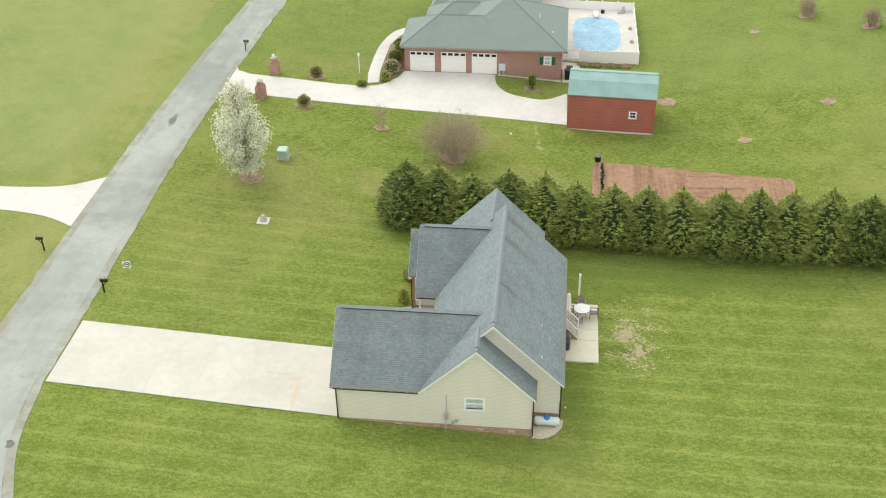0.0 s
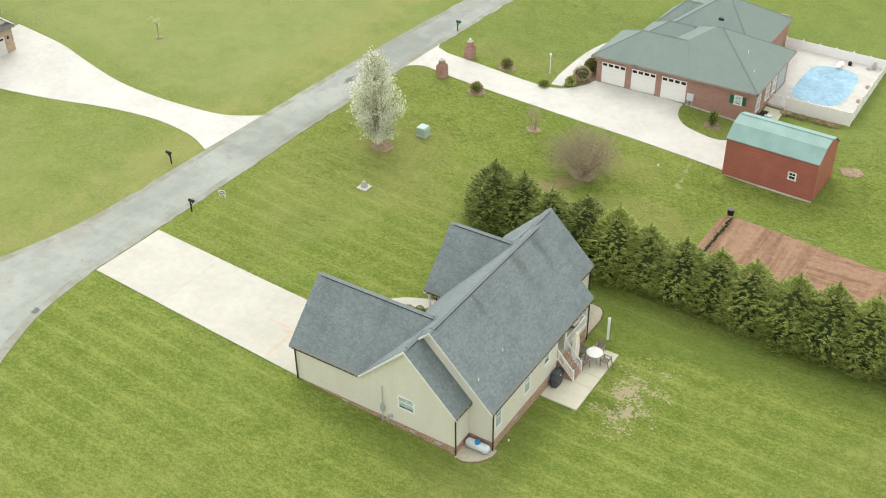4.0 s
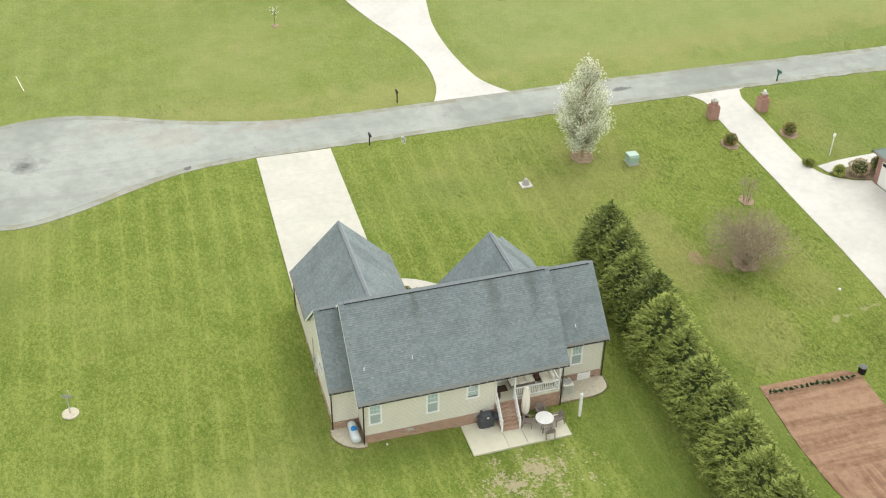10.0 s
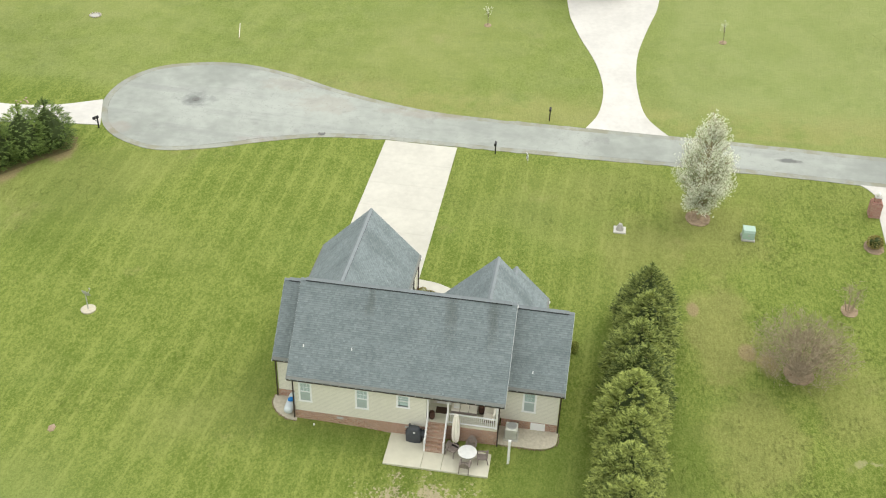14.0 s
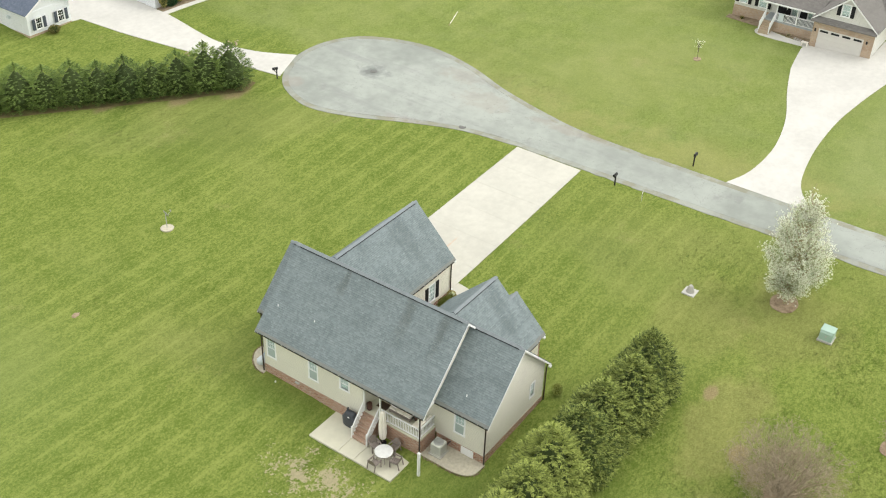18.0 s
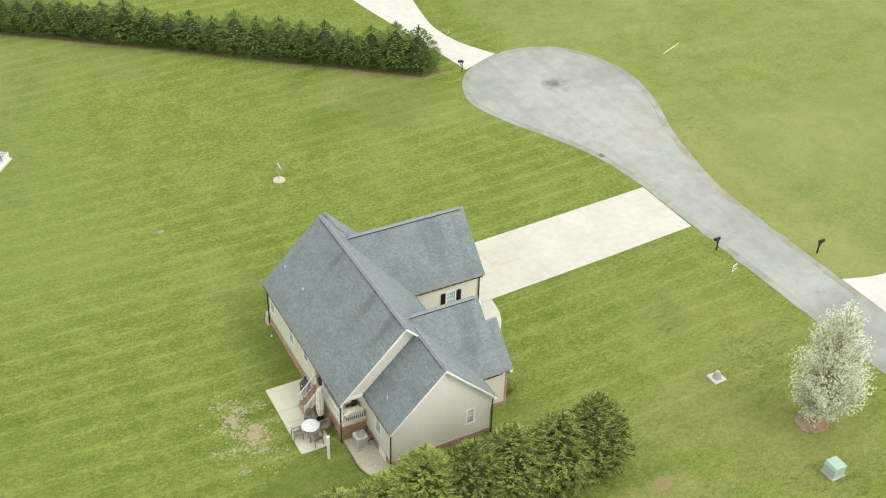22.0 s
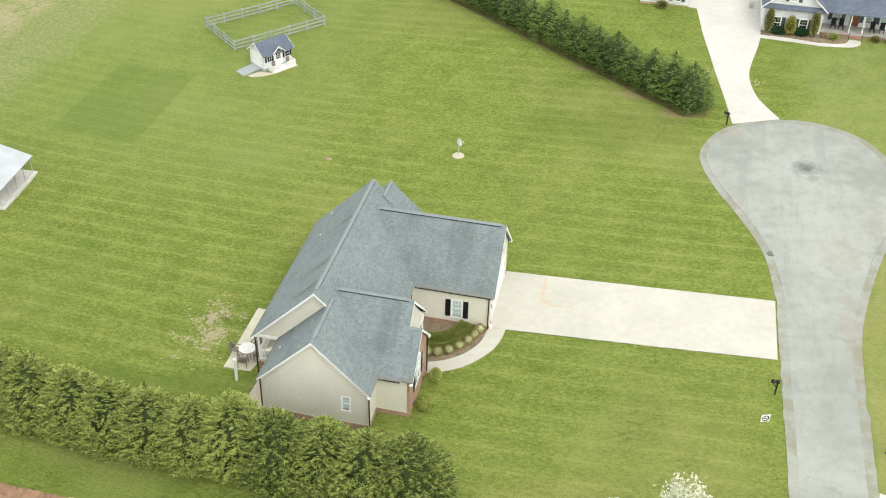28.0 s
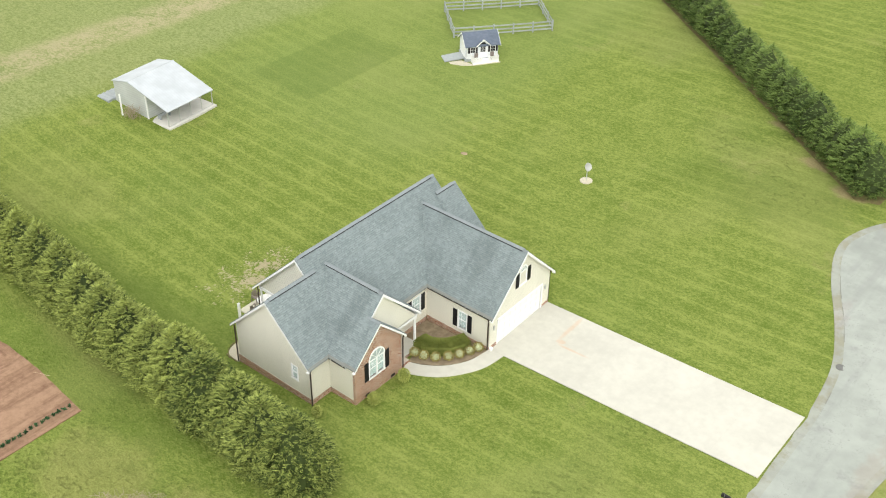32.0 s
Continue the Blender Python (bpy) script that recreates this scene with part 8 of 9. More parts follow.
    for i, (x, y, rx, rz, m) in enumerate(((-16.7, 85.9, 0.5, 0.5, SHRUB_GREEN), (-16.3, 87.6, 0.95, 0.75, STRAW), (-16.2, 89.6, 0.8, 0.8, ARBOR), (-15.9, 91.5, 0.6, 0.9, SHRUB_GREEN), (-16.2, 93.0, 0.5, 0.6, ARBOR), (-18.9, 84.3, 0.5, 0.28, SHRUB_GREEN))):
        bush_thing("garden_shrub", x, y, g(x, y), rx, rx, rz, m, 500, 0.18, 70 + i, "rounded shrub in the bed by the garage", "shrub", "shrubs by the brick house")
    for i, (x, y) in enumerate(((-23.8, 85.3), (-23.8, 79.2))):
        bush_thing("dark_shrub", x, y, g(x, y), 0.62, 0.62, 0.55, SHRUB, 500, 0.16, 80 + i, "dark rounded shrub in a mulch ring by the drive", "shrub", "shrubs by the north drive")
        bed("mulch_ring", ring(x, y, 0.95, 0.8, 18, 0.12, i), MULCH, "mulch ring round a shrub", 0.04)
    bush_thing("young_evergreen", -1.7, 86.2, g(-1.7, 86.2), 0.42, 0.42, 0.85, CYPRESS, 500, 0.16, 85, "small upright evergreen in a mulch ring", "shrub")
    bed("mulch_ring", ring(-1.7, 86.2, 0.8, 0.7, 18, 0.12, 5), MULCH, "mulch ring round a shrub", 0.04)
    for k, (x, y) in enumerate(((1.9, 88.9), (2.1, 89.6), (2.6, 89.3))):
        zz = g(x, y)
        b = thing("rubbish_bin", x, y, zz, "dark wheeled rubbish bin beside the house" if k < 2 else "pale blue lidded tub beside the house", "bin", "bins by the brick house")
        part("body", Shape().prism([(x - 0.25, zz), (x + 0.25, zz), (x + 0.3, zz + 1.0), (x - 0.3, zz + 1.0)], "y", y - 0.28, y + 0.28), BLACK if k < 2 else TANK, b)
        part("lid", Shape().cbox(x - 0.33, y - 0.31, zz + 1.0, x + 0.33, y + 0.31, zz + 1.08, 0.02), BLACK if k < 2 else TANK, b)


def build_pillars():
    for x, y in ((-28.2, 79.75), (-28.0, 84.85)):
        z = g(x, y)
        p = thing("brick_pillar", x, y, z, "stepped red brick gate pillar with a white lamp", "pillar", "pillars at the north drive")
        s = Shape().cbox(x - 0.45, y - 0.45, z - 0.15, x + 0.45, y + 0.45, z + 1.25, 0.02)
        s.cbox(x - 0.38, y - 0.38, z + 1.25, x + 0.38, y + 0.38, z + 1.4, 0.02)
        s.cbox(x - 0.25, y - 0.25, z + 1.4, x + 0.25, y + 0.25, z + 1.75, 0.02)
        part("shaft", s, BRICK_RED, p)
        part("cap", Shape().cbox(x - 0.29, y - 0.29, z + 1.75, x + 0.29, y + 0.29, z + 1.82, 0.02), STONE, p)
        part("lamp", Shape().lathe([(0.06, z + 1.82), (0.14, z + 1.95), (0.13, z + 2.1), (0.03, z + 2.2)], x, y, 12), LAMPGLASS, p, "white glass lamp")
    x, y = -19.6, 86.9
    z = g(x, y)
    p = thing("lamp_post", x, y, z, "slim white lamp post on the lawn", "lamp post")
    part("post", Shape().tube((x, y, z - 0.1), (x, y, z + 1.9), 0.05, 0.04, 10), WHITE, p)
    part("lamp", Shape().lathe([(0.05, z + 1.9), (0.13, z + 2.0), (0.12, z + 2.2), (0.03, z + 2.3)], x, y, 12), LAMPGLASS, p, "white glass lamp")


def fence_run(parent, a, b, z_of, posts, height, board, material, last=True):
    """Posts and boards between two points."""
    n = max(1, int(round(math.hypot(b[0] - a[0], b[1] - a[1]) / posts)))
    for i in range(n + 1):
        x, y = a[0] + (b[0] - a[0]) * i / n, a[1] + (b[1] - a[1]) * i / n
        z = z_of(x, y)
        if i < n or last:
            part("post", Shape().cbox(x - 0.065, y - 0.065, z - 0.1, x + 0.065, y + 0.065, z + height + 0.06, 0.01), material, parent)
        if i < n:
            x2, y2 = a[0] + (b[0] - a[0]) * (i + 1) / n, a[1] + (b[1] - a[1]) * (i + 1) / n
            z2 = z_of(x2, y2)
            d = Vector((x2 - x, y2 - y, 0)).normalized()
            nrm = Vector((-d.y, d.x, 0)) * 0.018
            for lo, hi in board:
                p = [Vector(q) for q in ((x, y, z + lo), (x2, y2, z2 + lo), (x2, y2, z2 + hi), (x, y, z + hi))]
                part("board", Shape().add([q - nrm for q in p] + [q + nrm for q in p], [(3, 2, 1, 0), (4, 5, 6, 7), (0, 1, 5, 4), (1, 2, 6, 5), (2, 3, 7, 6), (3, 0, 4, 7)]), material, parent)


def build_pool():
    zt = 0.85
    x0, x1, y0, y1 = 3.15, 9.35, 93.0, 106.75
    deck = Shape().prism([(1.3, y0), (x1, y0), (x1, y1), (-1.5, y1 + 0.6), (-1.5, 98.8), (1.3, 98.8)], "z", -0.4, zt)
    solo("pool_deck", deck, CONCRETE_WHITE, "pale concrete deck round the pool", "deck", kind="structure")
    n = 40
    out = []
    for i in range(n):
        a = 2 * math.pi * i / n
        c, s_ = math.cos(a), math.sin(a)
        out.append((5.05 + 2.62 * math.copysign(abs(c) ** 0.55, c), 99.8 + 4.6 * math.copysign(abs(s_) ** 0.55, s_)))
    p = thing("swimming_pool", 5.05, 99.8, zt, "swimming pool under a taut blue cover", "pool")
    part("coping", Shape().prism([(5.05 + (x - 5.05) * 1.07, 99.8 + (y - 99.8) * 1.05) for x, y in out], "z", zt - 0.02, zt + 0.03), CONCRETE_WHITE, p)
    part("cover", Shape().prism(out, "z", zt, zt + 0.055), POOLCOVER, p)
    for k in range(0, n, 2):
        (x, y), (x2, y2) = out[k], (5.05 + (out[k][0] - 5.05) * 1.16, 99.8 + (out[k][1] - 99.8) * 1.12)
        part("anchor_strap", Shape().tube((x, y, zt + 0.06), (x2, y2, zt + 0.045), 0.02, 0.02, 5), TANK, p, "short strap to a deck anchor")
    for k in range(8):
        c, s_ = math.cos(math.pi * k / 4), math.sin(math.pi * k / 4)
        far = 1 / (abs(c / 2.5) ** 2.86 + abs(s_ / 4.4) ** 2.86) ** 0.35
        part("strap", moved(Shape().box(0.35, -0.022, 0, far, 0.022, 0.012), pose(5.05, 99.8, zt + 0.053, 0, 0, 45 * k)), STRAP, p, "blue webbing strap")
    part("strap_ring", Shape().lathe([(0.42, zt + 0.05), (0.42, zt + 0.066), (0.3, zt + 0.066), (0.3, zt + 0.05)], 5.05, 99.8, 20), STRAP, p, "blue ring where the straps meet")
    b = thing("diving_board", 5.0, 105.0, zt, "white diving board on a low stand at the pool end", "diving board")
    part("stand", Shape().cbox(4.7, 104.9, zt, 5.3, 105.4, zt + 0.3, 0.03), WHITE, b)
    part("board", Shape().cbox(4.77, 104.0, zt + 0.3, 5.23, 105.7, zt + 0.36, 0.02), WHITE, b)
    f = thing("pool_fence", 5.5, 98.6, zt, "white vinyl panel fence round the pool deck", "fence")
    for a, b in (((x0, y0), (x1, y0)), ((x1, y0), (x1, y1)), ((x1, y1), (-1.5, y1 + 0.6))):
        fence_run(f, a, b, lambda x, y: g(x, y) if y < 93.1 else 0.5, 1.9, 1.48 if b[1] < 93.1 else 1.4, ((0.05, 1.43 if b[1] < 93.1 else 1.34),), VINYL, b[0] < 0)
    for x, y, m, h in ((8.2, 106.1, STONE, 0.8), (7.7, 105.9, STEEL, 0.3), (5.8, 105.9, BLACK, 0.4), (8.8, 101.4, WOOD_TAN, 0.3), (8.85, 97.8, WOOD_TAN, 0.3)):
        t = thing("pool_item", x, y, zt, "small pump or pot standing on the pool deck", "pool gear", "gear on the pool deck")
        part("body", Shape().lathe([(0.2, zt), (0.24, zt + h * 0.5), (0.14, zt + h), (0.05, zt + h * 1.05)], x, y, 12), m, t)
    for i, x in enumerate((3.6, 5.0, 6.6, 8.0)):
        bush_thing("dry_shrub", x, 92.2, g(x, 92.2), 0.6, 0.2, 0.17, STRAW, 220, 0.2, 90 + i, "low tan tuft of dry grass along the pool fence", "shrub", "shrubs along the pool fence", inner=STRAW)
    gate = thing("pool_gate", 2.3, 93.0, g(2.3, 93.0), "white barred gate between the brick house and the pool fence", "gate")
    z = g(2.3, 93.0)
    part("gate_frame", Shape().cbox(1.4, 92.97, z + 0.1, 3.1, 93.03, z + 0.18, 0.01), WHITE, gate)
    part("gate_frame", Shape().cbox(1.4, 92.97, z + 1.25, 3.1, 93.03, z + 1.33, 0.01), WHITE, gate)
    for i in range(13):
        part("bar", Shape().box(1.44 + i * 0.135, 92.985, z + 0.15, 1.47 + i * 0.135, 93.015, z + 1.3), WHITE, gate)


build_brick_house()
build_pillars()
build_pool()


# ---- paddock, playhouse and carport to the east ----
def local(o, a, b):
    """A frame with its origin at o, x along a and y along b, in plan."""
    return Matrix(((a[0], b[0], 0, o[0]), (a[1], b[1], 0, o[1]), (0, 0, 1, 0), (0, 0, 0, 1)))


def build_paddock():
    f = thing("paddock_fence", 21, -1, g(21, -1), "weathered grey board fence round a small paddock", "fence")
    c = [(22.4, 5.1), (14.9, -2.9), (20.1, -7.6), (27.6, 0.4)]
    for a, b in zip(c, c[1:] + c[:1]):
        fence_run(f, a, b, g, 2.3, 1.2, ((0.18, 0.34), (0.58, 0.74), (1.0, 1.16)), WOOD_GREY, False)


def build_playhouse():
    o = (15.75, 7.95)
    z = g(17, 8)
    m = local(o, (-0.58, -0.81), (0.81, -0.58)) @ Matrix.Translation((0, 0, z)) @ Matrix.Diagonal((1, 1, 0.86, 1)) @ Matrix.Translation((0, 0, -z))
    h = thing("playhouse", 17, 8, z, "white playhouse with a porch and a slate-blue roof", "playhouse")
    P = lambda name, s, mat, lab="", par=None: part(name, moved(s, m), mat, par or h, lab)
    P("floor", Shape().cbox(-2.0, 0.9, z - 0.1, 1.6, 3.5, z + 0.3, 0.01), WOOD_GREY)
    P("porch_floor", Shape().cbox(-1.4, 0.0, z - 0.1, 1.4, 0.95, z + 0.25, 0.01), WHITE)
    for a, b in (((-1.9, 1.0), (1.5, 1.0)), ((1.5, 1.0), (1.5, 3.4)), ((1.5, 3.4), (-1.9, 3.4)), ((-1.9, 3.4), (-1.9, 1.0))):
        w = Shape()
        w.box(min(a[0], b[0]), min(a[1], b[1]), z + 0.3, max(a[0], b[0]) + 0.08 * (a[0] == b[0]), max(a[1], b[1]) + 0.08 * (a[1] == b[1]), z + 2.1)
        P("wall", w, SIDING_WHITE)
    for x in (-1.9, 1.5):
        P("gable_wall", Shape().prism([(1.0, z + 2.1), (3.48, z + 2.1), (2.24, z + 3.05)], "x", x, x + 0.08), SIDING_WHITE)
    for e, r in (((0.78), 2.24), (3.7, 2.24)):
        s = slope(Shape(), (-2.1, e, z + 1.95), (1.8, e, z + 1.95), (-2.1, r, z + 3.2), (1.8, r, z + 3.2), 0.08)
        P("roof_slope", s, ROOF_BLUE)
        for x in (-2.12, 1.8):
            P("rake_board", Shape().prism([(e, z + 1.97), (r, z + 3.22), (r, z + 3.06), (e, z + 1.81)], "x", x, x + 0.03), WHITE)
    for sg in (-1, 1):
        P("dormer_slope", slope(Shape(), (-0.1 + sg * 0.75, 0.7, z + 2.05), (-0.1 + sg * 0.75, 1.9, z + 2.05), (-0.1, 0.7, z + 2.8), (-0.1, 1.9, z + 2.8), 0.06), ROOF_BLUE)
        P("dormer_rake", Shape().prism([(-0.1 + sg * 0.8, z + 2.02), (-0.1, z + 2.85), (-0.1, z + 2.7), (-0.1 + sg * 0.8, z + 1.88)], "y", 0.66, 0.7), WHITE)
    P("dormer_wall", Shape().prism([(-0.8, z + 2.0), (0.6, z + 2.0), (-0.1, z + 2.72)], "y", 0.95, 1.0), SIDING_WHITE)
    dr = P("door", Shape().cbox(-0.45, 0.95, z + 0.3, 0.25, 1.0, z + 2.0, 0.01), WHITE)
    for i in range(3):
        for j in range(3):
            P("pane", Shape().box(-0.36 + i * 0.19, 0.935, z + 1.1 + j * 0.26, -0.21 + i * 0.19, 0.95, z + 1.31 + j * 0.26), DARK, par=dr)
    for x in (-1.2, 1.0):
        wf = P("window", Shape().cbox(x - 0.3, 0.93, z + 1.05, x + 0.3, 1.0, z + 1.8, 0.01), WHITE)
        for i in range(2):
            for j in range(2):
                P("pane", Shape().box(x - 0.25 + i * 0.26, 0.915, z + 1.1 + j * 0.34, x - 0.02 + i * 0.26, 0.93, z + 1.4 + j * 0.34), DARK, par=wf)
        for sg in (-1, 1):
            P("shutter", Shape().cbox(x + sg * 0.42 - 0.1, 0.92, z + 1.03, x + sg * 0.42 + 0.1, 0.99, z + 1.82, 0.01), SHUTTER)
    for a, b in (((-1.38, 0.05), (-0.5, 0.05)), ((0.3, 0.05), (1.38, 0.05)), ((-1.38, 0.05), (-1.38, 0.95)), ((1.38, 0.05), (1.38, 0.95))):
        x0, y0, x1, y1 = min(a[0], b[0]) - 0.03, min(a[1], b[1]) - 0.03, max(a[0], b[0]) + 0.03, max(a[1], b[1]) + 0.03
        rail = P("porch_rail", Shape().box(x0, y0, z + 0.8, x1, y1, z + 0.88), VINYL, "white porch rail")
        P("bottom_rail", Shape().box(x0, y0, z + 0.28, x1, y1, z + 0.34), VINYL, par=rail)
        count = int(max(x1 - x0, y1 - y0) / 0.11)
        for i in range(count + 1):
            px, py = x0 + (x1 - x0 - 0.06) * i / count, y0 + (y1 - y0 - 0.06) * i / count
            tall = 0.98 if i in (0, count) else 0.8
            P("picket", Shape().box(px, py, z + 0.25, px + 0.06, py + 0.06, z + tall), VINYL, par=rail)
    fan = [(-0.1 + 0.3 * math.cos(math.pi * i / 10), z + 2.12 + 0.26 * math.sin(math.pi * i / 10)) for i in range(11)]
    P("fan_light", Shape().prism(fan, "y", 0.93, 0.95), DARK, "dark half-round window in the dormer")
    P("side_door", Shape().cbox(-1.94, 1.5, z + 0.3, -1.88, 2.9, z + 2.0, 0.01), WHITE, "white double side door")
    P("ramp", Shape().prism([(-1.95, z + 0.3), (-4.1, z + 0.02), (-4.1, z - 0.1), (-1.95, z + 0.1)], "y", 1.5, 2.95), WOOD_GREY, "grey board ramp")
    for x in (-0.9, 0.85):
        c = thing("porch_chair", *(m @ Vector((x, 0.5, z + 0.25))), "small dark rocking chair on the playhouse porch", "chair", "chairs on the playhouse porch")
        q = Shape().cbox(x - 0.2, 0.35, z + 0.55, x + 0.2, 0.7, z + 0.6, 0.01)
        part("seat", moved(q, m), WOOD_BROWN, c)
        part("backrest", moved(Shape().cbox(x - 0.2, 0.68, z + 0.55, x + 0.2, 0.73, z + 1.15, 0.01), m), WOOD_BROWN, c)
        for lx in (-0.18, 0.18):
            for ly in (0.38, 0.68):
                part("leg", moved(Shape().box(x + lx - 0.02, ly - 0.02, z + 0.25, x + lx + 0.02, ly + 0.02, z + 0.56), m), WOOD_BROWN, c)
    bed("bare_patch", [tuple((m @ Vector(p))[:2]) for p in [(-1.3, -0.15, 0), (1.5, -0.2, 0), (1.6, 0.1, 0), (-1.5, 0.3, 0), (-2.3, 1.4, 0), (-3.7, 1.4, 0), (-3.6, 0.9, 0), (-2.6, 0.2, 0)][::-1]], GRAVELPAD, "worn sandy ground before the playhouse", 0.03, "bare patch")


def build_carport():
    m = local((29.45, 38.4), (0.9976, 0.07), (0.07, -0.9976))
    z = -0.14
    c = thing("carport", 33, 36, z, "pale metal carport with an enclosed end on a concrete slab", "carport")
    P = lambda name, s, mat, lab="": part(name, moved(s, m), mat, c, lab)
    P("slab", Shape().cbox(0.0, -0.05, z - 0.8, 7.6, 6.05, z + 0.04, 0.02), CONCRETE_WHITE)
    rise = lambda x: 1.66 + 0.298 * x if x < 5.2 else 3.21 - 0.22 * (x - 5.2)
    for a, b in ((0.0, 5.2), (5.2, 7.5)):
        P("roof_sheet", Shape().prism([(a, rise(a)), (b, rise(b)), (b, rise(b) - 0.06), (a, rise(a) - 0.06)], "y", -0.05, 5.75), PALE_ROOF, "pale ribbed metal sheet")
    P("ridge_cap", Shape().tube((5.2, -0.06, 3.2), (5.2, 5.76, 3.2), 0.05, 0.05, 8), PALE_ROOF)
    for i in range(5):
        y = 0.2 + i * 1.4
        P("post", Shape().cbox(0.32, y - 0.035, z, 0.39, y + 0.035, rise(0.35) - 0.04, 0.008), STEEL)
    for y in (0.2, 3.0, 5.8):
        P("rafter", Shape().prism([(0.1, rise(0.1) - 0.07), (5.2, rise(5.2) - 0.07), (5.2, rise(5.2) - 0.17), (0.1, rise(0.1) - 0.17)], "y", y - 0.03, y + 0.03), STEEL)
    side = [(3.0, z), (7.4, z), (7.4, rise(7.4) - 0.07), (5.2, rise(5.2) - 0.07), (3.0, rise(3.0) - 0.07)]
    P("wall", Shape().prism(side, "y", 0.05, 0.13), PALE_WALL)
    P("wall", Shape().prism(side, "y", 5.6, 5.68), PALE_WALL)
    P("wall", Shape().box(3.0, 0.13, z, 3.08, 5.75, rise(3.0) - 0.07), PALE_WALL)
    P("wall", Shape().box(7.32, 0.13, z, 7.4, 5.75, rise(7.4) - 0.07), PALE_WALL)
    P("corner_post", Shape().cbox(2.92, 0.0, z, 3.04, 0.12, rise(3.0) - 0.07, 0.01), WHITE)
    b = thing("garden_bench", *(m @ Vector((2.2, 1.0, z))), "grey bench under the carport", "bench")
    for i in range(3):
        part("seat_slat", moved(Shape().cbox(1.9 + i * 0.16, 0.6, z + 0.45, 2.04 + i * 0.16, 1.9, z + 0.5, 0.01), m), WOOD_GREY, b)
    for y in (0.65, 1.8):
        part("leg", moved(Shape().cbox(1.92, y, z + 0.05, 2.36, y + 0.05, z + 0.45, 0.01), m), WOOD_GREY, b)
    x, y = 34.4, 40.0
    solo("white_pole", Shape().cbox(x - 0.06, y - 0.06, g(x, y) - 0.1, x + 0.06, y + 0.06, g(x, y) + 2.2, 0.01), WHITE, "white post standing beside the carport", "post")
    bare_bush(33.4, 39.6, 1.5, 1.1, 10, 95, "low bare brown shrub at the carport wall", 14, 0)
    for i in range(9):
        P("deck_board", Shape().cbox(7.5 + 0.05 * (i % 3), -0.8 + i * 0.24, z + 0.2, 9.2 + 0.07 * (i % 2), -0.58 + i * 0.24, z + 0.93 + 0.01 * (i % 2), 0.015), WOOD_GREY, "weathered grey deck board")
    P("base_rail", Shape().cbox(0.32, 0.15, z + 0.04, 0.39, 5.85, z + 0.1, 0.01), STEEL)


build_paddock()
build_playhouse()
build_carport()


# ---- neighbours across the lane and beyond the turning circle ----
def pent_roof(h, axis, at, out, lo, hi, z0, z1, material):
    """A narrow strip of roof along a wall at a gable's foot."""
    put = (lambda a, c, z: (c, a, z)) if axis == "y" else (lambda a, c, z: (a, c, z))
    part("pent_roof", slope(Shape(), put(lo, at + out, z0), put(hi, at + out, z0), put(lo, at, z1), put(hi, at, z1), 0.08), material, h)


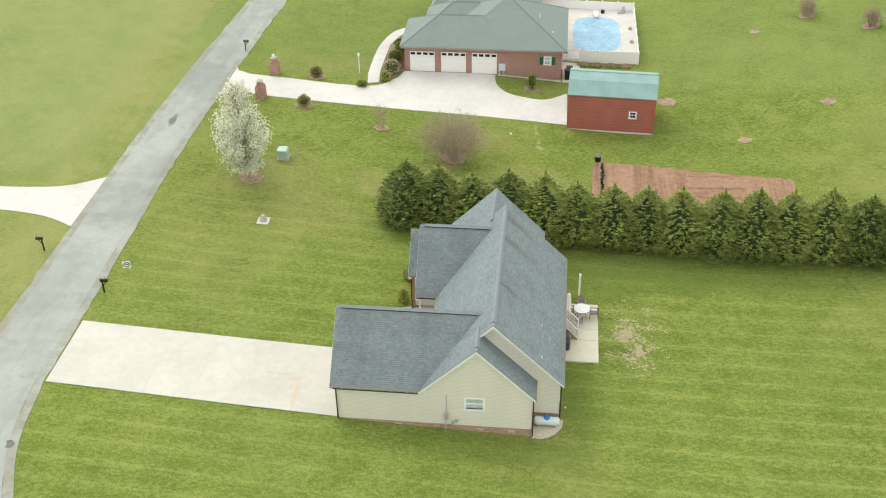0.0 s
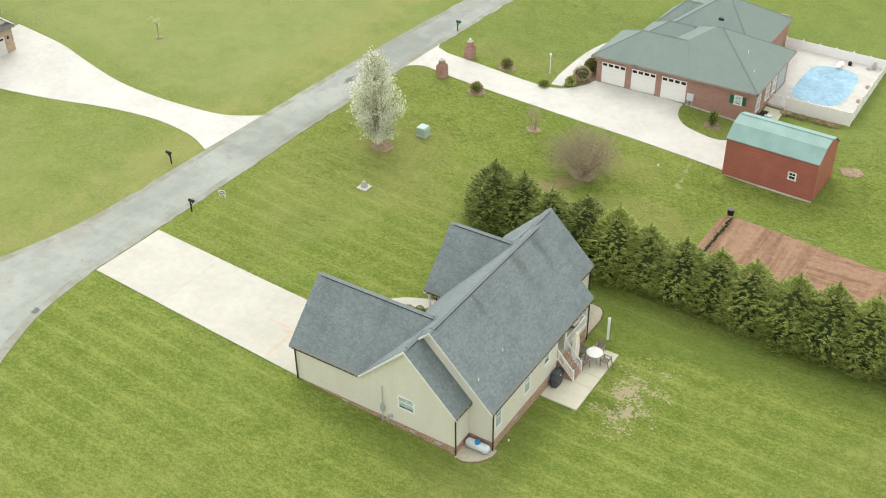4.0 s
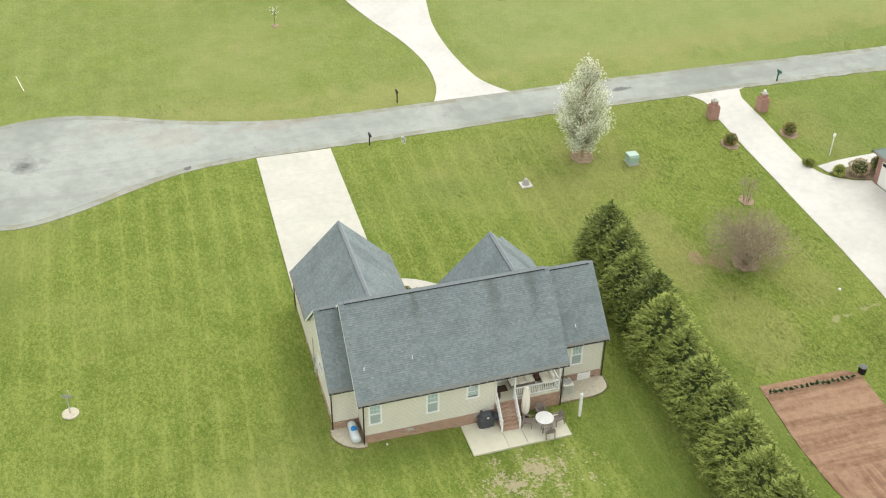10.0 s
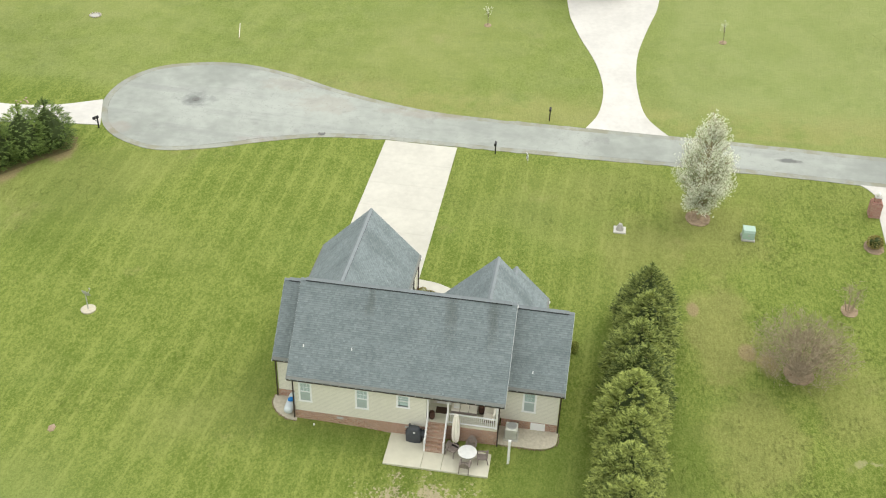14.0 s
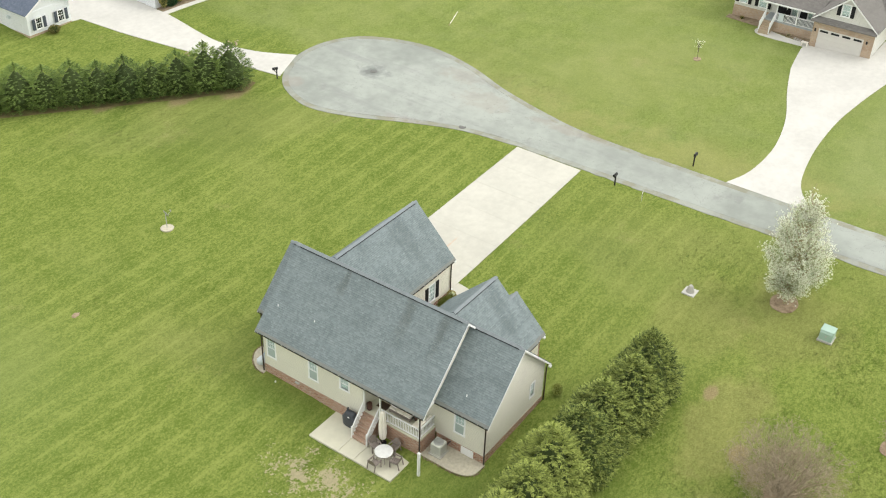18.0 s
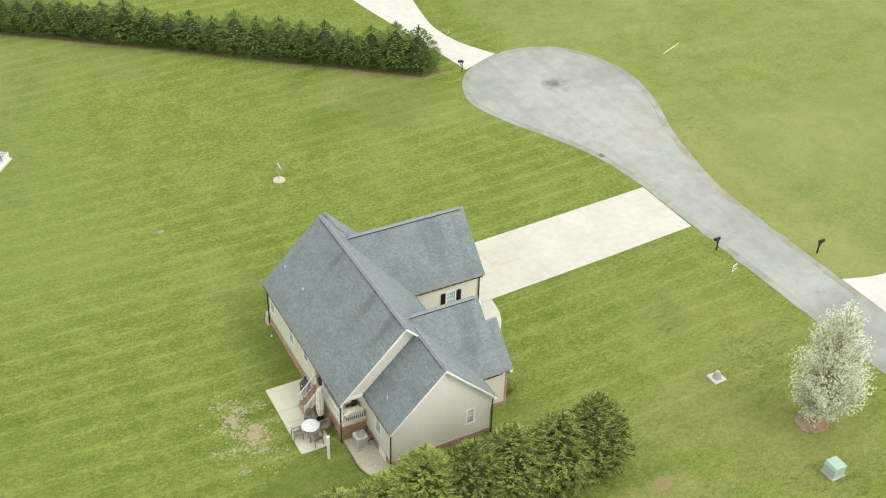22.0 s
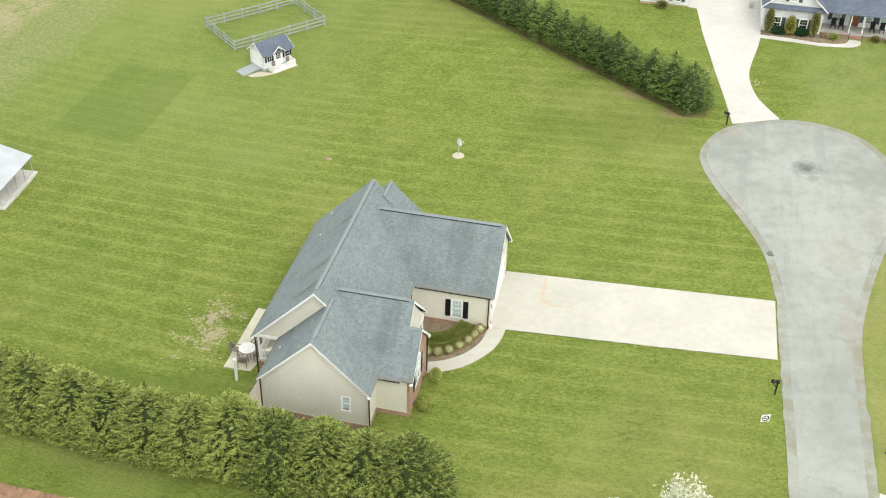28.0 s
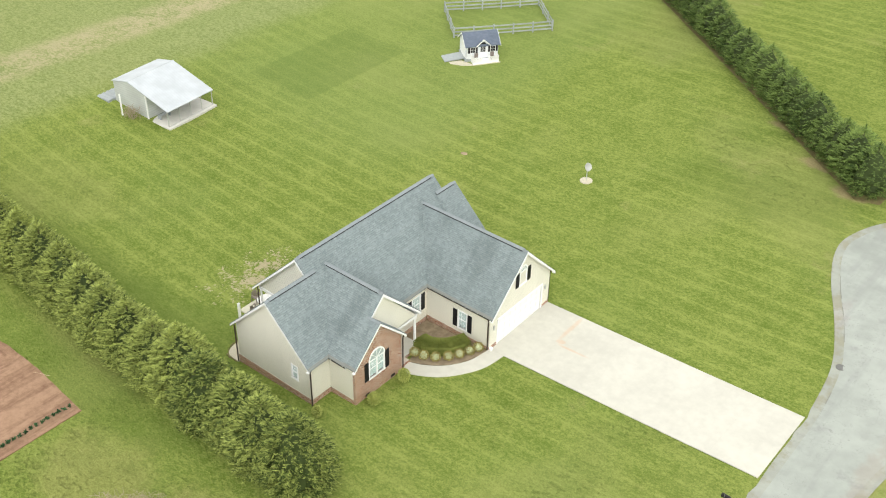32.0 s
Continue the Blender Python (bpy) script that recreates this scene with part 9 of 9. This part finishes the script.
def build_west_house():
    z = 3.85
    h = thing("neighbour_house", -73, 51, z, "pale-sided house with taupe roofs, railed porch and tan brick garage", "house", "neighbouring houses")
    zt = z + 2.95
    gx = -66.6
    wall(h, BRICK_TAN, (gx, 52.0), (gx, 58.3), z - 0.5, zt, [(0.62, 5.3, z - 0.1, z + 1.98)])
    wall(h, SIDING_PALE, (gx, 58.3), (-76, 58.3), z - 0.5, zt)
    wall(h, SIDING_PALE, (-70.3, 52.0), (gx, 52.0), z - 0.5, zt)
    panel_door(h, gx - 0.06, 54.96, z - 0.08, "e", 4.66, 2.05, 4, 8, DOOR_PALE, 4, "garage_door", "wide white garage door with small panes")
    for y in (52.3, 57.65):
        part("wall_lantern", Shape().cbox(gx, y - 0.08, z + 1.6, gx + 0.1, y + 0.08, z + 1.9, 0.02), BLACK, h)
    wall(h, SIDING_PALE, (-70.3, 42.0), (-70.3, 52.0), z + 0.75, zt, [(4.9, 5.85, z + 0.9, z + 2.95)])
    wall(h, SIDING_PALE, (-82, 42.0), (-70.3, 42.0), z + 0.75, zt)
    wall(h, BRICK_TAN, (-70.27, 41.97), (-70.27, 46.2), z - 0.5, z + 0.75, (), 0.2, "foundation", "tan brick foundation")
    wall(h, BRICK_TAN, (-82, 41.97), (-70.3, 41.97), z - 0.5, z + 0.75, (), 0.2, "foundation", "tan brick foundation")
    for y in (43.0, 45.2):
        add_window(h, -70.33, y, z + 1.2, "e", 0.8, 1.2, SHUTTER, flush=True)
    for y in (48.9, 50.7):
        add_window(h, -70.33, y, z + 1.15, "e", 0.8, 1.4, SHUTTER, flush=True)
    panel_door(h, -70.36, 47.38, z + 0.92, "e", 0.95, 2.03, 3, 2, SHUTTER, 0, "front_door")
    part("porch_floor", Shape().cbox(-70.3, 46.2, z + 0.75, -68.2, 52.0, z + 0.92, 0.02), WOOD_GREY, h)
    wall(h, BRICK_TAN, (-68.2, 46.2), (-68.2, 52.0), z - 0.7, z + 0.75, (), 0.15, "porch_base", "tan brick porch base")
    railing(h, (-68.25, 47.5), (-68.25, 51.9), z + 0.92, z + 0.92, 0.9)
    for i in range(5):
        part("step", Shape().cbox(-68.2 + i * 0.26, 46.3, z - 0.5, -67.92 + i * 0.26, 47.4, z + 0.72 - i * 0.17, 0.01), WOOD_TAN, h, "pale timber step")
    for y in (46.28, 47.42):
        railing(h, (-68.2, y), (-66.95, y), z + 0.9, z + 0.05, 0.9, "stair_railing")
        part("newel_post", Shape().cbox(-66.98, y - 0.05, z - 0.2, -66.88, y + 0.05, z + 1.0, 0.01), WHITE, h)
    for y in (46.3, 47.45, 49.7, 51.9):
        part("porch_post", Shape().cbox(-68.35, y - 0.06, z + 0.92, -68.23, y + 0.06, zt - 0.05, 0.01), WHITE, h)
    gable(h, "x", -78, gx + 0.3, 55.15, zt + 3.0, 3.45, 3.45, ROOF_TAUPE, 0.86, WHITE, (False, True), (False, False))
    gable_wall(h, "x", gx - 0.2, 52.0, 58.3, 55.15, zt + 2.7, zt, SIDING_PALE)
    pent_roof(h, "y", gx, 0.5, 51.75, 58.5, zt - 0.12, zt + 0.32, ROOF_TAUPE)
    add_window(h, gx - 0.05, 54.9, zt + 0.95, "e", 0.75, 1.15, SHUTTER, flush=True)
    gable(h, "y", 41.6, 60, -74.5, zt + 3.5, 6.0, 4.5, ROOF_TAUPE, 0.76, WHITE, (True, True), (False, False))
    part("porch_roof", slope(Shape(), (-67.95, 45.9, zt - 0.02), (-67.95, 52.0, zt - 0.02), (-70.4, 45.9, zt + 0.7), (-70.4, 52.0, zt + 0.7), 0.12), ROOF_TAUPE, h)
    part("porch_fascia", Shape().cbox(-67.97, 45.88, zt - 0.22, -67.9, 52.0, zt - 0.05, 0.01), WHITE, h)
    bed("flower_bed", curve([(-68.15, 47.5), (-67.9, 48.3), (-67.5, 49.8), (-67.1, 51.4)], 4) + [(-66.8, 51.95), (-68.15, 51.95)], BED, "bare brown bed under a porch", 0.06)
    bed("flower_bed", [(-70.2, 41.7), (-69.2, 41.7), (-68.5, 45.9), (-70.2, 46.1)], BED, "bare brown bed along a house front", 0.06)
    for i in range(5):
        px, py = -67.5 + 0.08 * i, 50.2 + 0.3 * i
        solo("stepping_stone", Shape().cbox(px - 0.2, py - 0.1, g(px, py) + 0.02, px + 0.2, py + 0.1, g(px, py) + 0.12, 0.02), STONE, "flat pale stepping stone in the bed", "stone", "stepping stones in the bed")
    for i, (x, y, m) in enumerate(((-67.75, 49.4, STRAW), (-69.6, 43.4, SHRUB))):
        bush_thing("dry_shrub", x, y, g(x, y), 0.22, 0.22, 0.16, m, 160, 0.12, 140 + i, "small dry plant in a bare bed", "shrub", "plants in the neighbour's bed")
    zz = g(-66.3, 51.7)
    s = thing("door_bench", -66.3, 51.7, zz, "small pale bench by the garage", "bench")
    part("seat", Shape().cbox(-66.55, 51.25, zz + 0.4, -66.15, 51.95, zz + 0.46, 0.01), FABRIC, s)
    for y in (51.3, 51.85):
        part("leg", Shape().cbox(-66.5, y, zz, -66.2, y + 0.06, zz + 0.4, 0.01), FABRIC, s)
    solo("cloth_banner", Shape().cbox(-68.2, 47.75, z + 0.95, -68.15, 48.35, z + 1.85, 0.01), TANK, "pale blue cloth hung over the porch rail", "cloth")
    for x, y in ((-69.2, 48.3),):
        c = thing("porch_chair", x, y, z + 0.92, "dark chair standing on a neighbour's porch", "chair")
        part("seat", Shape().cbox(x - 0.25, y - 0.25, z + 1.3, x + 0.25, y + 0.25, z + 1.36, 0.01), BLACK, c)
        part("backrest", Shape().cbox(x - 0.3, y - 0.25, z + 1.3, x - 0.24, y + 0.25, z + 1.9, 0.01), BLACK, c)
        for lx in (-0.22, 0.22):
            for ly in (-0.22, 0.22):
                part("leg", Shape().box(x + lx - 0.02, y + ly - 0.02, z + 0.92, x + lx + 0.02, y + ly + 0.02, z + 1.31), BLACK, c)


def build_south_houses():
    z = 2.45
    h = thing("white_garage_house", -21.5, -17, z, "white outbuilding with dark shutters and a slate-blue gable roof", "house", "neighbouring houses")
    for a, b in (((-24.2, -13.6), (-24.2, -20.5)), ((-18.9, -20.5), (-18.9, -13.6)), ((-18.9, -13.6), (-24.2, -13.6)), ((-24.2, -20.5), (-18.9, -20.5))):
        wall(h, SIDING_WHITE, a, b, z + 0.35, z + 2.75)
        wall(h, BRICK_TAN, a, b, z - 1.2, z + 0.35, (), 0.22, "foundation", "tan brick foundation")
    for x in (-20.2, -22.95):
        add_window(h, x, -13.58, z + 0.85, "n", 0.7, 1.1, SHUTTER_SLATE, blind=False, flush=True)
    gable(h, "y", -20.9, -13.2, -21.55, z + 4.5, 3.0, 3.0, ROOF_BLUE, 0.6, WHITE, (True, True), (False, False))
    gable_wall(h, "y", -13.8, -24.2, -18.9, -21.55, z + 4.25, z + 2.7, SIDING_WHITE, 0.15)
    part("wall_lamp", Shape().cbox(-18.88, -16.7, z + 1.6, -18.6, -16.3, z + 1.9, 0.03), TANK, h)
    bush_thing("round_shrub", -21.4, -12.85, g(-21.4, -12.85), 0.65, 0.5, 0.42, ARBOR, 420, 0.16, 101, "brown rounded shrub under a window", "shrub")

    z = 2.6
    h = thing("porch_house", -38, -14, z, "white house with a blue-grey roof, dark shutters and a brick porch", "house", "neighbouring houses")
    zt = z + 2.95
    wall(h, SIDING_WHITE, (-32.1, -21.0), (-32.1, -9.3), z - 0.8, zt)
    wall(h, SIDING_WHITE, (-32.1, -9.3), (-38.15, -9.3), z - 0.8, zt)
    wall(h, SIDING_WHITE, (-38.15, -9.3), (-38.15, -12.0), z - 0.8, zt)
    wall(h, SIDING_WHITE, (-38.15, -12.0), (-45.8, -12.0), z + 0.2, zt)
    wall(h, SIDING_WHITE, (-45.8, -12.0), (-45.8, -20.0), z - 0.8, zt)
    wall(h, BRICK_TAN, (-32.08, -21.0), (-32.08, -11.0), z - 0.9, z + 0.25, (), 0.2, "foundation", "tan brick foundation")
    for x in (-33.55, -36.3):
        add_window(h, x, -9.28, z + 0.6, "n", 0.75, 1.2, SHUTTER_SLATE, blind=False, flush=True)
    for x in (-39.9, -43.15, -44.8):
        add_window(h, x, -11.98, z + 1.15, "n", 0.75, 1.25, SHUTTER_SLATE, flush=True)
    panel_door(h, -41.8, -11.94, z + 0.6, "n", 0.95, 2.03, 3, 2, DOOR_BROWN, 0, "front_door", "brown front door with a wreath")
    part("wreath", moved(Shape().lathe([(0.15, 0.0), (0.21, 0.04), (0.27, 0.0), (0.21, -0.04)], 0, 0, 16), pose(-41.8, -11.86, z + 2.0, 90, 0, 0)), STRAW, h, "round straw wreath")
    part("porch_floor", Shape().cbox(-45.9, -12.0, z + 0.35, -38.15, -9.95, z + 0.55, 0.02), STONE, h)
    wall(h, BRICK_RED, (-38.15, -9.97), (-45.9, -9.97), z - 0.9, z + 0.36, (), 0.15, "porch_base", "red brick porch base")
    wall(h, BRICK_RED, (-45.9, -9.97), (-45.9, -12.0), z - 0.9, z + 0.36, (), 0.15, "porch_base", "red brick porch base")
    for x in (-41.15, -42.5, -45.8):
        part("porch_post", Shape().cbox(x - 0.06, -10.1, z + 0.55, x + 0.06, -9.98, zt - 0.1, 0.01), WHITE, h)
    for i in range(3):
        part("step", Shape().cbox(-42.45, -9.95 + i * 0.28, z - 0.9, -41.2, -9.65 + i * 0.28, z + 0.4 - i * 0.17, 0.01), BRICK_RED, h, "red brick step")
    for x in (-41.15, -42.5):
        s = Shape().tube((x, -9.95, z + 1.3), (x, -9.1, z + 0.85), 0.025, 0.025, 6)
        s.tube((x, -9.1, z - 0.1), (x, -9.1, z + 0.85), 0.025, 0.025, 6)
        part("handrail", s, BLACK, h, "black iron handrail")
    gable(h, "y", -21, -8.9, -35.12, zt + 3.0, 3.4, 3.4, ROOF_BLUE, 0.88, WHITE, (False, True), (False, False))
    gable_wall(h, "y", -9.5, -38.15, -32.1, -35.12, zt + 2.7, zt - 0.02, SIDING_WHITE, 0.15)
    pent_roof(h, "x", -9.3, 0.42, -38.45, -31.8, zt - 0.1, zt + 0.3, ROOF_BLUE)
    add_window(h, -34.85, -9.33, zt + 0.75, "n", 0.7, 1.1, SHUTTER_SLATE, flush=True)
    gable(h, "x", -46.2, -34, -14.6, zt + 2.9, 5.4, 5.1, ROOF_BLUE, 0.6, WHITE, (True, False), (False, False))
    for i, (x, yy, r, hh, m, lab) in enumerate(((-32.75, -8.7, 0.4, 1.55, ARBOR, "tall bronze columnar evergreen by a corner"), (-35.0, -8.5, 0.52, 1.2, YELLOW, "golden egg-shaped evergreen between the windows"), (-37.4, -8.5, 0.4, 1.55, ARBOR, "tall bronze columnar evergreen by a corner"),
                                            (-33.85, -8.75, 0.75, 0.4, SHRUB_DEEP, "low clipped dark green shrub under a window"), (-36.2, -8.7, 0.75, 0.4, SHRUB_DEEP, "low clipped dark green shrub under a window"), (-39.6, -8.6, 0.4, 0.28, SHRUB_GREEN, "low green shrub before the porch"),
                                            (-38.8, -8.7, 0.3, 0.25, STRAW, "low dry shrub before the porch"), (-43.9, -9.3, 0.35, 0.3, ARBOR, "low bronze shrub before the porch"), (-45.4, -9.3, 0.35, 0.3, ARBOR, "low bronze shrub before the porch"))):
        bush_thing("foundation_shrub", x, yy, g(x, yy), r, min(r, 0.5), hh, m, 900, 0.18, 110 + i, lab, "shrub", "shrubs before the porch house")
    bed("flower_bed", [(-32.2, -8.2), (-35.0, -7.8), (-37.8, -7.3), (-39.8, -7.5), (-40.7, -8.0), (-41.1, -9.0), (-41.1, -9.8), (-38.2, -9.8), (-38.2, -9.25), (-32.2, -9.25)], BED, "brown bed along a house front", 0.05)
    for x in (-39.6, -40.4, -43.6, -44.6):
        c = thing("rocking_chair", x, -10.9, z + 0.55, "dark rocking chair on a porch", "chair", "rocking chairs on the porch")
        part("seat", Shape().cbox(x - 0.25, -11.1, z + 0.95, x + 0.25, -10.65, z + 1.0, 0.01), BLACK, c)
        part("backrest", Shape().cbox(x - 0.25, -11.16, z + 0.95, x + 0.25, -11.1, z + 1.65, 0.01), BLACK, c)
        for lx in (-0.22, 0.22):
            part("rocker", Shape().cbox(x + lx - 0.02, -11.25, z + 0.55, x + lx + 0.02, -10.55, z + 0.6, 0.01), BLACK, c)
            for ly in (-11.1, -10.7):
                part("leg", Shape().box(x + lx - 0.02, ly, z + 0.59, x + lx + 0.02, ly + 0.04, z + 0.96), BLACK, c)
    x, y = -31.1, -14.6
    c = thing("garden_hose_cart", x, y, g(x, y), "small grey hose cart on the concrete drive", "hose cart")
    part("frame", Shape().cbox(x - 0.2, y - 0.3, g(x, y) + 0.1, x + 0.2, y + 0.3, g(x, y) + 0.5, 0.03), STEEL, c)
    part("reel", Shape().tube((x - 0.25, y, g(x, y) + 0.5), (x + 0.25, y, g(x, y) + 0.5), 0.22, 0.22, 14), STEEL, c)


build_west_house()
build_south_houses()
for i, (x, y) in enumerate(((-27.2, 1.1), (-31.5, 2.7), (-31.9, 3.2))):
    rr = random.Random(i)
    for k in range(4):
        px, py = x + rr.uniform(-0.5, 0.5), y + rr.uniform(-0.4, 0.4)
        solo("drain_stone", Shape().blob(px, py, g(px, py) + 0.05, 0.11, 0.1, 0.07, 7, 4, 0.3, rr), WOOD_TAN, "tan stone at the drainage pipe under the drive", "stone", "stones beside the south drive")
